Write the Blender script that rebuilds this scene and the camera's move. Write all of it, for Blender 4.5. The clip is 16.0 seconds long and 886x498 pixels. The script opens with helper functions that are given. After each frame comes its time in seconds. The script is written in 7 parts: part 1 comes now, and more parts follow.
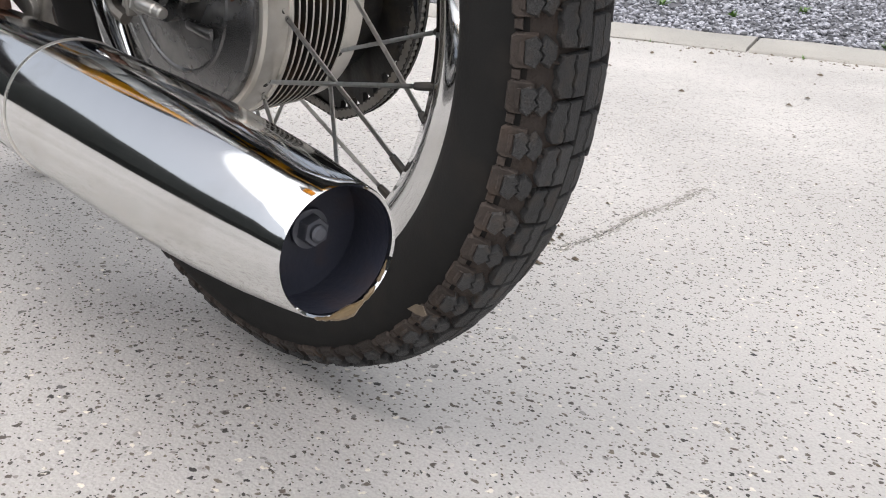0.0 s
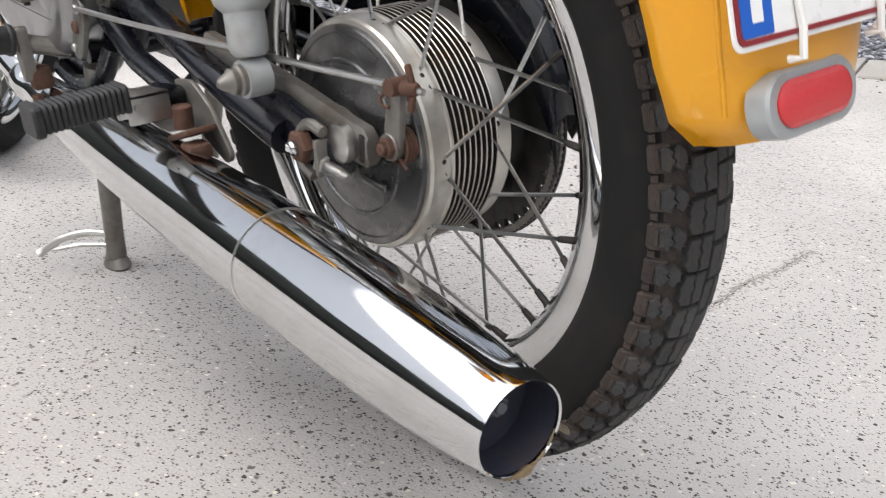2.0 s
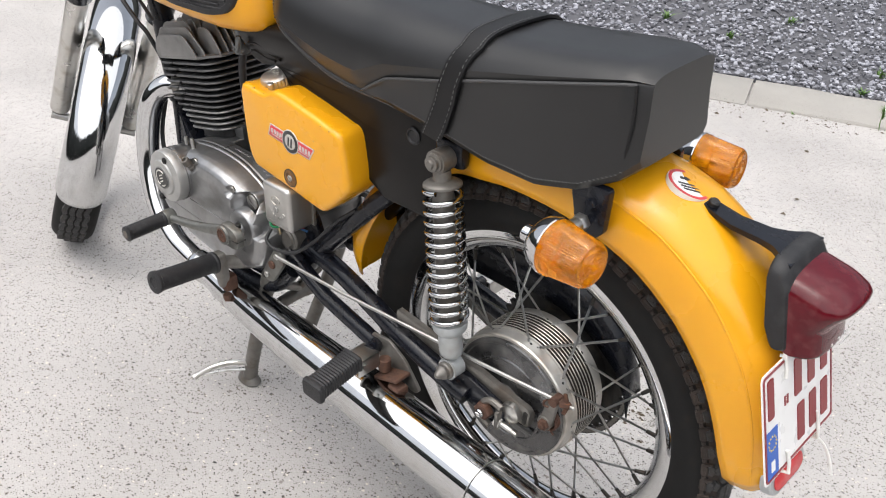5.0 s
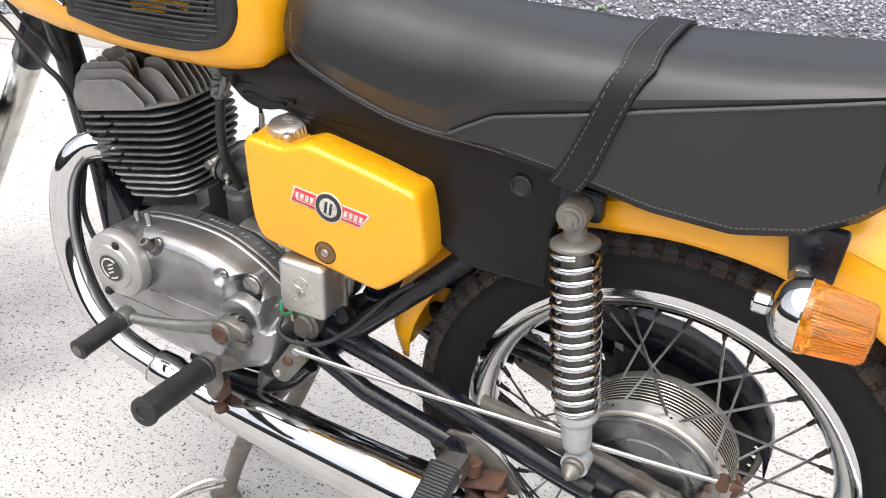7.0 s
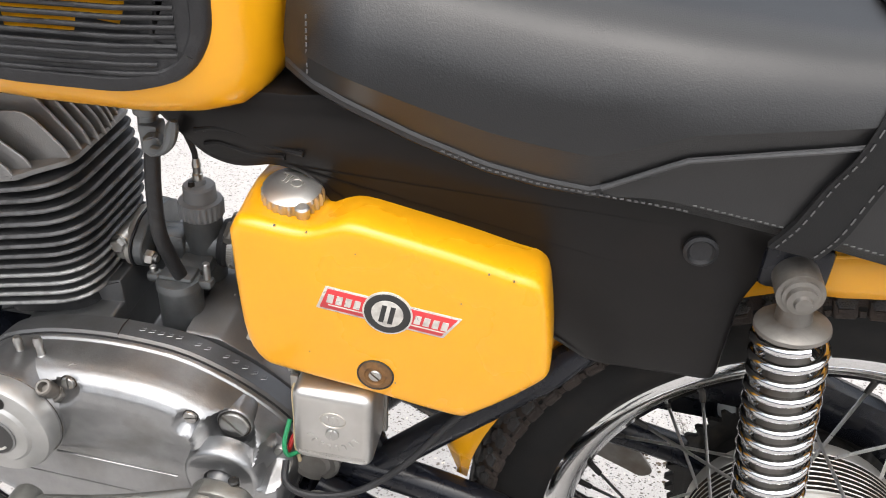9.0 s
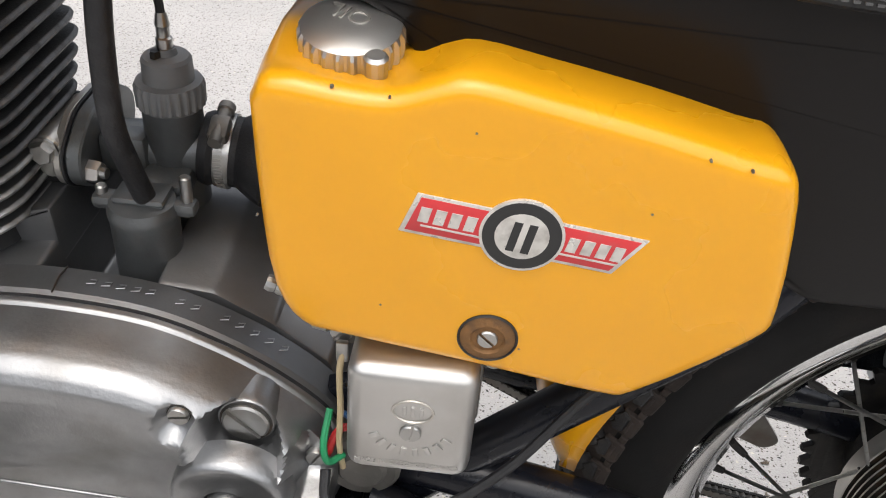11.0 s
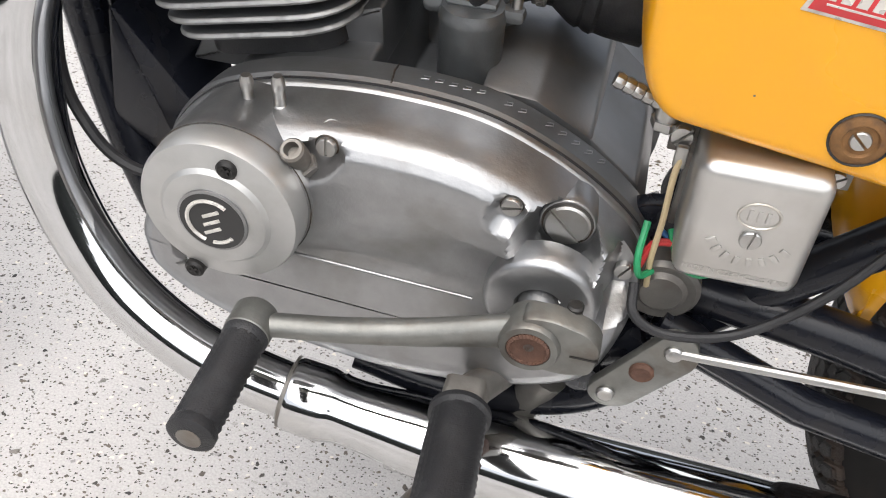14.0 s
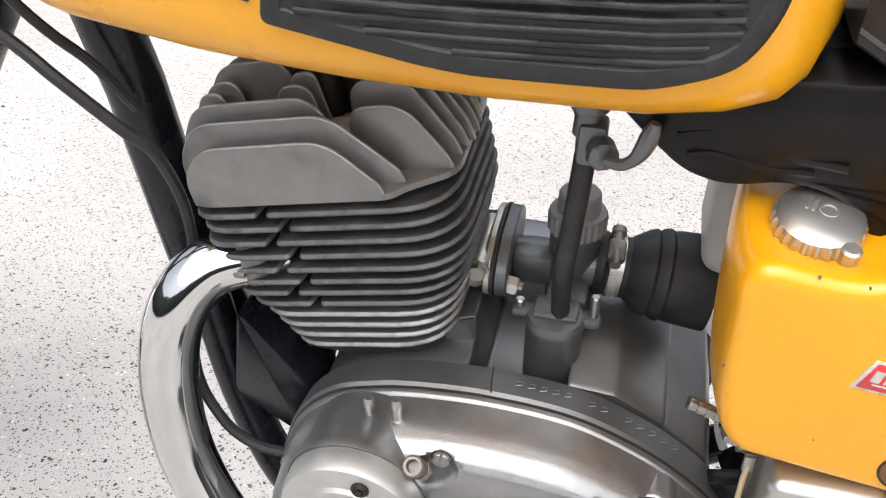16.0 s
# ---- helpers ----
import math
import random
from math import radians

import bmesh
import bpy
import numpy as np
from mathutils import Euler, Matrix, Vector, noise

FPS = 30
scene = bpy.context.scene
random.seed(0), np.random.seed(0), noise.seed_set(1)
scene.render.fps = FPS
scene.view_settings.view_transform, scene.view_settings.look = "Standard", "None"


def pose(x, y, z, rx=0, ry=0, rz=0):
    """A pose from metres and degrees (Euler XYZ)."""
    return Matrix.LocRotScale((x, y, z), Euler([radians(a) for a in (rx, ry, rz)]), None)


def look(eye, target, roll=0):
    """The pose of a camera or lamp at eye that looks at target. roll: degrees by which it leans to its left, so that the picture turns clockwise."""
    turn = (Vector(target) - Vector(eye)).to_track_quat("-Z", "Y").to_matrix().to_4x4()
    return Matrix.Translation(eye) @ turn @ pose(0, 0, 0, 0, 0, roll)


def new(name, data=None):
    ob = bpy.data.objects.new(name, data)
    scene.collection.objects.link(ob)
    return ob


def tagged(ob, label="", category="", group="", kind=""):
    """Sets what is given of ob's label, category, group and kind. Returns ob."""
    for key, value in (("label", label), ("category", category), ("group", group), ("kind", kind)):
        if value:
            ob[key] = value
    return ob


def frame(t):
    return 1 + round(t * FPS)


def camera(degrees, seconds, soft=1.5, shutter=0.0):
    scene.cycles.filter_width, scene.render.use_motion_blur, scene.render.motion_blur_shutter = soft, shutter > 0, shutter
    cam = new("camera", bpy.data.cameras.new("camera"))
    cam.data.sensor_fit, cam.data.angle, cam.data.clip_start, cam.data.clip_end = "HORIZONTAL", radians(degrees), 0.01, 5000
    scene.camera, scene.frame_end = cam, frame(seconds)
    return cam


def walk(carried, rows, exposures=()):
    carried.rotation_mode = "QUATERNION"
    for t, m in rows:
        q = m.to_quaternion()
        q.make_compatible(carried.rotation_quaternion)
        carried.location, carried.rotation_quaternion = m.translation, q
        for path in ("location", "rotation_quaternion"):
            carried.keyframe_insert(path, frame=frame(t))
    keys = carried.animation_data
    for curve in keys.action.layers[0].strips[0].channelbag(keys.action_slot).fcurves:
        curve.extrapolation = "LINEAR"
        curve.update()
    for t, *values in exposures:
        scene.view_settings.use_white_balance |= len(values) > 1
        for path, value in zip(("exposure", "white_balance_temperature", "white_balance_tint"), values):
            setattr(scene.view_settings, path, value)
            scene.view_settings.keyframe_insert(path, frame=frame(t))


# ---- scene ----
# camera and its walk
cam = camera(53.0, 16.0, 1.0, 0.15)
PATH = [
    (0, pose(-0.6076, 0.3918, 0.3868, 69.134, -3.315, -135.372)),
    (0.5, pose(-0.6095, 0.3955, 0.3972, 70.015, -2.796, -135.180)),
    (1, pose(-0.6102, 0.4044, 0.4072, 70.919, -2.868, -134.877)),
    (1.5, pose(-0.6178, 0.4260, 0.4292, 70.560, -2.648, -133.195)),
    (2, pose(-0.6284, 0.4723, 0.5160, 69.093, -0.862, -129.759)),
    (2.5, pose(-0.6735, 0.5487, 0.6783, 66.586, -0.579, -123.966)),
    (3, pose(-0.7367, 0.6089, 0.8245, 63.569, -2.139, -123.963)),
    (3.5, pose(-0.7457, 0.7162, 0.9299, 64.210, -2.288, -129.984)),
    (4, pose(-0.7506, 0.8308, 1.0273, 61.999, -3.338, -133.861)),
    (4.5, pose(-0.6887, 0.8822, 1.0788, 63.061, -2.862, -137.716)),
    (5, pose(-0.6099, 0.9248, 1.1193, 62.431, -4.086, -137.002)),
    (5.2, pose(-0.5822, 0.9307, 1.1291, 62.709, -3.467, -137.594)),
    (7.3, pose(-0.0578, 0.9248, 1.0445, 63.264, -3.655, -154.722)),
    (7.5, pose(-0.0109, 0.9000, 1.0511, 62.253, -3.490, -155.741)),
    (8, pose(0.1310, 0.8551, 1.0272, 61.715, -4.908, -162.038)),
    (8.2, pose(0.1726, 0.8300, 1.0263, 61.778, -4.774, -164.362)),
    (10.3, pose(0.3824, 0.4857, 0.8751, 57.839, -4.029, -174.762)),
    (10.5, pose(0.3982, 0.4812, 0.8574, 57.501, -4.294, -175.273)),
    (11, pose(0.4156, 0.4776, 0.8301, 57.857, -4.585, -175.626)),
    (11.5, pose(0.4345, 0.4766, 0.8161, 56.705, -3.978, -175.172)),
    (12, pose(0.4583, 0.4798, 0.8036, 57.165, -3.867, -172.932)),
    (12.5, pose(0.4903, 0.4949, 0.7930, 57.353, -4.753, -169.257)),
    (13, pose(0.5055, 0.5107, 0.7809, 55.505, -4.397, -167.936)),
    (13.5, pose(0.5109, 0.5243, 0.7667, 53.507, -4.388, -167.349)),
    (14, pose(0.5184, 0.5383, 0.7627, 52.967, -4.191, -166.259)),
    (14.5, pose(0.5335, 0.5450, 0.7781, 53.713, -4.260, -165.363)),
    (15, pose(0.5502, 0.5462, 0.8272, 54.828, -4.028, -164.986)),
    (15.5, pose(0.5609, 0.5451, 0.8941, 56.023, -2.125, -165.896)),
    (16, pose(0.5795, 0.5323, 0.9371, 56.871, -1.293, -166.664)),
]
walk(cam, PATH, [(0.0, 0.53), (2.0, 0.48), (3.5, 0.39), (5.2, 0.48), (7.3, 0.96), (8.2, 0.97), (10.3, 0.42), (11.5, 0.38), (12.5, 0.66), (13.5, 0.78), (14.5, 0.69), (16.0, 0.79)])

# daylight under a bright, even cloud cover
world = bpy.data.worlds.new("sky")
scene.world = world
world.use_nodes = True
_n, _l = world.node_tree.nodes, world.node_tree.links
_sky = _n.new("ShaderNodeTexSky")
_sky.sky_type = "NISHITA"
_sky.sun_disc = False
_sky.sun_elevation, _sky.sun_rotation = radians(67), radians(8)
_sky.air_density, _sky.dust_density, _sky.ozone_density = 1.0, 5.0, 1.0
_grey = _n.new("ShaderNodeHueSaturation")
_grey.inputs["Saturation"].default_value = 0.40
_l.new(_sky.outputs["Color"], _grey.inputs["Color"])
_l.new(_grey.outputs["Color"], _n["Background"].inputs["Color"])
_n["Background"].inputs["Strength"].default_value = 0.15

sun_data = bpy.data.lights.new("sun", "SUN")
sun_data.energy, sun_data.angle, sun_data.color = 1.9, radians(120), (1.0, 0.985, 0.965)
sun = new("sun", sun_data)
sun.matrix_world = look((-0.9, 0.9, 4.0), (0, 0, 0.3))


# ---------------------------------------------------------------- materials
def material(name, color, rough=0.5, metal=0.0, var=0.12, scale=40.0, stain=None, stain_scale=9.0, stain_amount=0.45,
             bump=0.08, bump_scale=350.0, coat=0.0, trans=0.0, rough_var=0.12, spec=0.5, random_tint=0.0):
    """A painted, cast, plated or moulded surface: colour varied at two scales, uneven gloss, fine relief, and stains."""
    m = bpy.data.materials.new(name)
    m.use_nodes = True
    n, l = m.node_tree.nodes, m.node_tree.links
    b = n["Principled BSDF"]
    co = n.new("ShaderNodeTexCoord")
    fine, broad = n.new("ShaderNodeTexNoise"), n.new("ShaderNodeTexNoise")
    place = co.outputs["Object"]
    if random_tint:
        who, shift = n.new("ShaderNodeObjectInfo"), n.new("ShaderNodeVectorMath")
        shift.operation = "MULTIPLY_ADD"
        shift.inputs[1].default_value = (7.0, 5.0, 3.0)
        l.new(who.outputs["Random"], shift.inputs[0])
        l.new(co.outputs["Object"], shift.inputs[2])
        place = shift.outputs["Vector"]
    for node, s, d in ((fine, scale, 6.0), (broad, stain_scale, 5.0)):
        node.inputs["Scale"].default_value, node.inputs["Detail"].default_value = s, d
        l.new(place, node.inputs["Vector"])
    mix = n.new("ShaderNodeMix")
    mix.data_type = "RGBA"
    mix.inputs["A"].default_value = (*[c * (1 - var) for c in color], 1)
    mix.inputs["B"].default_value = (*[min(1, c * (1 + var)) for c in color], 1)
    l.new(fine.outputs["Fac"], mix.inputs["Factor"])
    out = mix.outputs["Result"]
    if stain:
        ramp = n.new("ShaderNodeMapRange")
        ramp.inputs["From Min"].default_value, ramp.inputs["From Max"].default_value = 0.52, 0.72
        ramp.inputs["To Max"].default_value = stain_amount
        l.new(broad.outputs["Fac"], ramp.inputs["Value"])
        dirt = n.new("ShaderNodeMix")
        dirt.data_type = "RGBA"
        dirt.inputs["B"].default_value = (*stain, 1)
        l.new(ramp.outputs["Result"], dirt.inputs["Factor"])
        l.new(out, dirt.inputs["A"])
        out = dirt.outputs["Result"]
    if random_tint:
        info, hsv, rr = n.new("ShaderNodeObjectInfo"), n.new("ShaderNodeHueSaturation"), n.new("ShaderNodeMapRange")
        rr.inputs["To Min"].default_value, rr.inputs["To Max"].default_value = 1 - random_tint, 1 + random_tint
        l.new(info.outputs["Random"], rr.inputs["Value"])
        l.new(rr.outputs["Result"], hsv.inputs["Value"])
        l.new(out, hsv.inputs["Color"])
        out = hsv.outputs["Color"]
    l.new(out, b.inputs["Base Color"])
    rv = n.new("ShaderNodeMapRange")
    rv.inputs["To Min"].default_value = max(0.0, rough - rough_var)
    rv.inputs["To Max"].default_value = min(1.0, rough + rough_var)
    l.new(broad.outputs["Fac"], rv.inputs["Value"])
    l.new(rv.outputs["Result"], b.inputs["Roughness"])
    b.inputs["Metallic"].default_value = metal
    b.inputs["Coat Weight"].default_value = coat
    b.inputs["Coat Roughness"].default_value = 0.12
    b.inputs["Transmission Weight"].default_value = trans
    b.inputs["Specular IOR Level"].default_value = spec
    if bump:
        grain, bm = n.new("ShaderNodeTexNoise"), n.new("ShaderNodeBump")
        grain.inputs["Scale"].default_value, grain.inputs["Detail"].default_value = bump_scale, 4.0
        bm.inputs["Strength"].default_value, bm.inputs["Distance"].default_value = bump, 0.002
        l.new(place, grain.inputs["Vector"])
        l.new(grain.outputs["Fac"], bm.inputs["Height"])
        l.new(bm.outputs["Normal"], b.inputs["Normal"])
    return m


YELLOW = material("yellow_paint", (0.735, 0.336, 0.006), 0.28, var=0.03, scale=25, bump=0.015, bump_scale=120, coat=0.22, rough_var=0.06, stain=(0.62, 0.24, 0.012), stain_amount=0.25, stain_scale=5)
CHROME = material("chrome", (0.60, 0.605, 0.61), 0.075, 1.0, var=0.04, bump=0.008, bump_scale=60, rough_var=0.05, stain=(0.46, 0.44, 0.41), stain_amount=0.35, stain_scale=22)
DULL_CHROME = material("dull_chrome", (0.62, 0.61, 0.585), 0.30, 1.0, var=0.12, bump=0.03, rough_var=0.1, stain=(0.32, 0.27, 0.21), stain_scale=30, stain_amount=0.5)
ALLOY = material("polished_alloy", (0.315, 0.317, 0.32), 0.36, 0.9, var=0.20, scale=70, bump=0.10, bump_scale=420, rough_var=0.16, stain=(0.19, 0.18, 0.165), stain_scale=19, stain_amount=0.6)
BOX_METAL = material("tinned_steel", (0.52, 0.51, 0.49), 0.36, 0.9, var=0.12, scale=30, bump=0.04, bump_scale=300, rough_var=0.12, stain=(0.36, 0.34, 0.31), stain_scale=20, stain_amount=0.5)
HUB_ALLOY = material("hub_alloy", (0.55, 0.53, 0.49), 0.34, 0.8, var=0.14, scale=60, bump=0.06, bump_scale=400, stain=(0.30, 0.26, 0.21), stain_scale=24, stain_amount=0.5)
PLATE_ALLOY = material("brake_plate_alloy", (0.13, 0.13, 0.132), 0.27, 0.85, var=0.3, scale=45, bump=0.08, bump_scale=300, rough_var=0.16, stain=(0.36, 0.35, 0.33), stain_scale=34, stain_amount=0.35)
ALLOY_DARK = material("oxidised_alloy", (0.185, 0.187, 0.19), 0.42, 0.8, var=0.2, scale=40, bump=0.08, bump_scale=400, rough_var=0.15, stain=(0.15, 0.14, 0.13), stain_scale=17, stain_amount=0.6)
CAST = material("cast_iron_fins", (0.031, 0.0315, 0.033), 0.55, 0.4, var=0.35, scale=60, bump=0.25, bump_scale=700, stain=(0.09, 0.088, 0.085), stain_scale=25, stain_amount=0.6)
HEAD = material("cast_head", (0.205, 0.203, 0.20), 0.44, 0.6, var=0.2, scale=60, bump=0.2, bump_scale=700, stain=(0.10, 0.098, 0.095), stain_scale=22, stain_amount=0.65)
CAST_EDGE = material("cast_fin_edge", (0.11, 0.11, 0.112), 0.5, 0.45, var=0.5, scale=120, bump=0.2, bump_scale=700, stain=(0.03, 0.03, 0.03), stain_scale=55, stain_amount=0.8)
FIN_EDGE = material("worn_fin_edge", (0.30, 0.30, 0.295), 0.45, 0.6, var=0.4, scale=120, bump=0.15, bump_scale=700, stain=(0.08, 0.08, 0.08), stain_scale=55, stain_amount=0.8)
CARB = material("carburettor_alloy", (0.145, 0.153, 0.157), 0.45, 0.7, var=0.2, scale=70, bump=0.12, bump_scale=600, stain=(0.11, 0.11, 0.105), stain_scale=40)
STEEL = material("zinc_steel", (0.44, 0.435, 0.42), 0.36, 1.0, var=0.2, scale=60, bump=0.05, stain=(0.30, 0.26, 0.21), stain_scale=50, stain_amount=0.4)
RUST = material("rusty_steel", (0.10, 0.052, 0.036), 0.8, 0.3, var=0.45, scale=160, bump=0.4, bump_scale=500, stain=(0.17, 0.08, 0.045), stain_scale=70)
WORN_STEEL = material("worn_steel", (0.19, 0.18, 0.165), 0.48, 0.65, var=0.3, scale=90, bump=0.15, stain=(0.12, 0.085, 0.058), stain_scale=34, stain_amount=0.6)
BLACK = material("black_enamel", (0.007, 0.008, 0.012), 0.26, spec=0.28, var=0.3, scale=90, bump=0.03, bump_scale=200, coat=0.06, stain=(0.020, 0.018, 0.016), stain_scale=30)
PANEL_BLACK = material("side_panel_black", (0.008, 0.0072, 0.0070), 0.34, spec=0.20, var=0.15, bump=0.03, bump_scale=220, stain=(0.022, 0.014, 0.010), stain_scale=6, stain_amount=0.35)
VINYL = material("seat_vinyl", (0.0115, 0.0115, 0.012), 0.35, spec=0.50, var=0.12, scale=30, bump=0.12, bump_scale=900, rough_var=0.08, stain=(0.02, 0.02, 0.02), stain_scale=7)
VINYL_SIDE = material("seat_side_vinyl", (0.0075, 0.0075, 0.008), 0.5, spec=0.3, var=0.12, scale=30, bump=0.12, bump_scale=900)
RUBBER = material("black_rubber", (0.011, 0.011, 0.0125), 0.56, var=0.35, scale=160, bump=0.25, bump_scale=700, stain=(0.045, 0.045, 0.046), stain_scale=55, stain_amount=0.45)
TYRE = material("tyre_rubber", (0.0100, 0.0098, 0.0096), 0.78, spec=0.22, var=0.2, scale=60, bump=0.12, bump_scale=450, stain=(0.026, 0.022, 0.019), stain_scale=20, stain_amount=0.5)
KNOB = material("tread_rubber", (0.034, 0.034, 0.035), 0.72, var=0.45, scale=320, bump=0.9, bump_scale=900, stain=(0.075, 0.058, 0.046), stain_scale=90, stain_amount=0.5, random_tint=0.25)
DIRT = material("dried_dirt", (0.034, 0.026, 0.022), 0.9, var=0.4, scale=150, bump=0.6, bump_scale=500, stain=(0.060, 0.041, 0.030), stain_scale=45, stain_amount=0.6, random_tint=0.3)
SOOT = material("soot", (0.032, 0.034, 0.050), 0.5, var=0.35, bump=0.2, bump_scale=300, stain=(0.07, 0.04, 0.022), stain_scale=40)
SOOT_METAL = material("sooty_steel", (0.15, 0.155, 0.18), 0.45, 0.4, var=0.3, bump=0.1)
DRIP = material("burnt_oil", (0.15, 0.105, 0.055), 0.35, var=0.5, scale=200, bump=0.3, bump_scale=400)
OILY = material("oily_black_steel", (0.022, 0.021, 0.020), 0.4, 0.5, var=0.4, scale=150, bump=0.15, stain=(0.07, 0.055, 0.04), stain_scale=60)
THREAD = material("seat_thread", (0.10, 0.10, 0.10), 0.7)
WELT = material("grey_welt", (0.055, 0.055, 0.057), 0.55, var=0.3, scale=300)
AMBER = material("amber_lens", (0.98, 0.36, 0.004), 0.06, var=0.06, bump=0.0, trans=0.82, coat=0.0, rough_var=0.03)
RED = material("red_lens", (0.080, 0.0025, 0.007), 0.20, spec=0.35, var=0.25, scale=90, bump=0.03, bump_scale=500, coat=0.08, rough_var=0.08, stain=(0.16, 0.05, 0.05), stain_scale=60, stain_amount=0.3)
REFLECTOR = material("red_reflector", (0.55, 0.035, 0.04), 0.25, var=0.15, scale=500, bump=0.3, bump_scale=1200)
WHITE = material("white_enamel", (0.78, 0.78, 0.77), 0.3, var=0.04, bump=0.02, stain=(0.6, 0.59, 0.57), stain_scale=30, stain_amount=0.3)
PLATE_RED = material("plate_red", (0.22, 0.018, 0.022), 0.4, var=0.06, bump=0)
PLATE_BLUE = material("plate_blue", (0.012, 0.10, 0.46), 0.4, var=0.05, bump=0)
STAR = material("star_yellow", (0.8, 0.6, 0.05), 0.4, bump=0)
DECAL_RED = material("decal_red", (0.55, 0.035, 0.04), 0.35, var=0.1, scale=90, bump=0.01, stain=(0.35, 0.10, 0.09), stain_scale=60, stain_amount=0.6)
DECAL_SILVER = material("decal_silver", (0.62, 0.60, 0.56), 0.3, 0.4, var=0.15, scale=150, bump=0.02, stain=(0.25, 0.22, 0.2), stain_scale=120, stain_amount=0.5)
DECAL_BLACK = material("decal_black", (0.018, 0.018, 0.018), 0.35, var=0.2, bump=0.01)
GREY_PLASTIC = material("grey_plastic", (0.16, 0.165, 0.17), 0.5, var=0.2)
WIRE_GREEN = material("green_wire", (0.02, 0.25, 0.10), 0.45)
WIRE_RED = material("red_wire", (0.40, 0.02, 0.02), 0.45)
WIRE_BLUE = material("blue_wire", (0.03, 0.10, 0.25), 0.45)
WIRE_CREAM = material("cream_wire", (0.50, 0.40, 0.24), 0.5)
CUP_RUST = material("rusty_cup", (0.20, 0.10, 0.035), 0.6, 0.35, var=0.4, scale=160, bump=0.3, bump_scale=500, stain=(0.07, 0.04, 0.025), stain_scale=110, stain_amount=0.8)
CAP_ALLOY = material("matt_cap_alloy", (0.46, 0.46, 0.45), 0.46, 0.8, var=0.12, scale=60, bump=0.06, bump_scale=400, stain=(0.30, 0.29, 0.27), stain_scale=25, stain_amount=0.5)
SHOCK_GREY = material("pale_grey_enamel", (0.40, 0.42, 0.425), 0.4, 0.3, var=0.12, scale=40, bump=0.05, stain=(0.22, 0.20, 0.17), stain_scale=25, stain_amount=0.5)
# matt dark brown for thin lines, grime rings and the hub's groove floors
DARK_BROWN = material("grime", (0.020, 0.018, 0.015), 0.6, var=0.4, scale=200, bump=0.2, stain=(0.08, 0.045, 0.02), stain_scale=60, stain_amount=0.6)
KICK_STEEL = material("kick_lever_steel", (0.185, 0.185, 0.172), 0.42, 0.75, var=0.3, scale=90, bump=0.12, bump_scale=400, stain=(0.10, 0.075, 0.055), stain_scale=40, stain_amount=0.6)
AIRBOX = material("grey_primer", (0.42, 0.42, 0.41), 0.55, var=0.1, stain=(0.28, 0.27, 0.25), stain_scale=12)
NYLON = material("white_nylon", (0.75, 0.74, 0.71), 0.4)


# ---------------------------------------------------------------- mesh helpers
def part(name, bm, mat, parent=None, label="", sharp=32, solid=0.0):
    """Links a bmesh as one mesh object under a thing or a part."""
    bmesh.ops.recalc_face_normals(bm, faces=bm.faces)
    me = bpy.data.meshes.new(name)
    bm.to_mesh(me)
    bm.free()
    me.materials.append(mat)
    me.shade_smooth()
    me.set_sharp_from_angle(angle=radians(sharp))
    ob = new(name, me)
    ob.parent = parent
    if label:
        tagged(ob, label)
    if solid:
        md = ob.modifiers.new("thickness", "SOLIDIFY")
        md.thickness, md.offset = solid, 0.0
    return ob


def shared(name, me, parent, m, label=""):
    """One more object on a mesh that is already there."""
    ob = new(name, me)
    ob.parent = parent
    ob.matrix_basis = m
    if label:
        tagged(ob, label)
    return ob


def basis(axis):
    a = Vector(axis).normalized()
    u = a.orthogonal().normalized() if abs(a.y) < 0.99 else Vector((1, 0, 0))
    u = (u - a * u.dot(a)).normalized()
    return a, u, a.cross(u)


def rings(bm, loops, closed=True, cap=(True, True), wrap=False):
    """Faces between loops of equal length."""
    vs = [[bm.verts.new(p) for p in loop] for loop in loops]
    n = len(vs[0])
    pairs = list(zip(vs, vs[1:])) + ([(vs[-1], vs[0])] if wrap else [])
    for a, b in pairs:
        for i in range(n if closed else n - 1):
            j = (i + 1) % n
            bm.faces.new((a[i], a[j], b[j], b[i]))
    if closed and not wrap:
        if cap[0]:
            bm.faces.new(vs[0])
        if cap[1]:
            bm.faces.new(vs[-1])
    return vs


def lathe(bm, profile, centre, axis=(0, 1, 0), seg=40, cap=(True, True), wrap=False):
    """profile: (radius, distance along the axis)."""
    a, u, w = basis(axis)
    c = Vector(centre)
    loops = [[c + a * h + (u * math.cos(k) + w * math.sin(k)) * r for k in [2 * math.pi * i / seg for i in range(seg)]] for r, h in profile]
    rings(bm, loops, cap=cap, wrap=wrap)


def spline(pts, n=8):
    """A smooth curve through points."""
    p = [Vector(q) for q in pts]
    p = [p[0] * 2 - p[1]] + p + [p[-1] * 2 - p[-2]]
    out = []
    for i in range(1, len(p) - 2):
        a, b, c, d = p[i - 1:i + 3]
        for k in range(n):
            t = k / n
            out.append(0.5 * (2 * b + (c - a) * t + (2 * a - 5 * b + 4 * c - d) * t * t + (3 * b - a - 3 * c + d) * t ** 3))
    return out + [p[-2]]


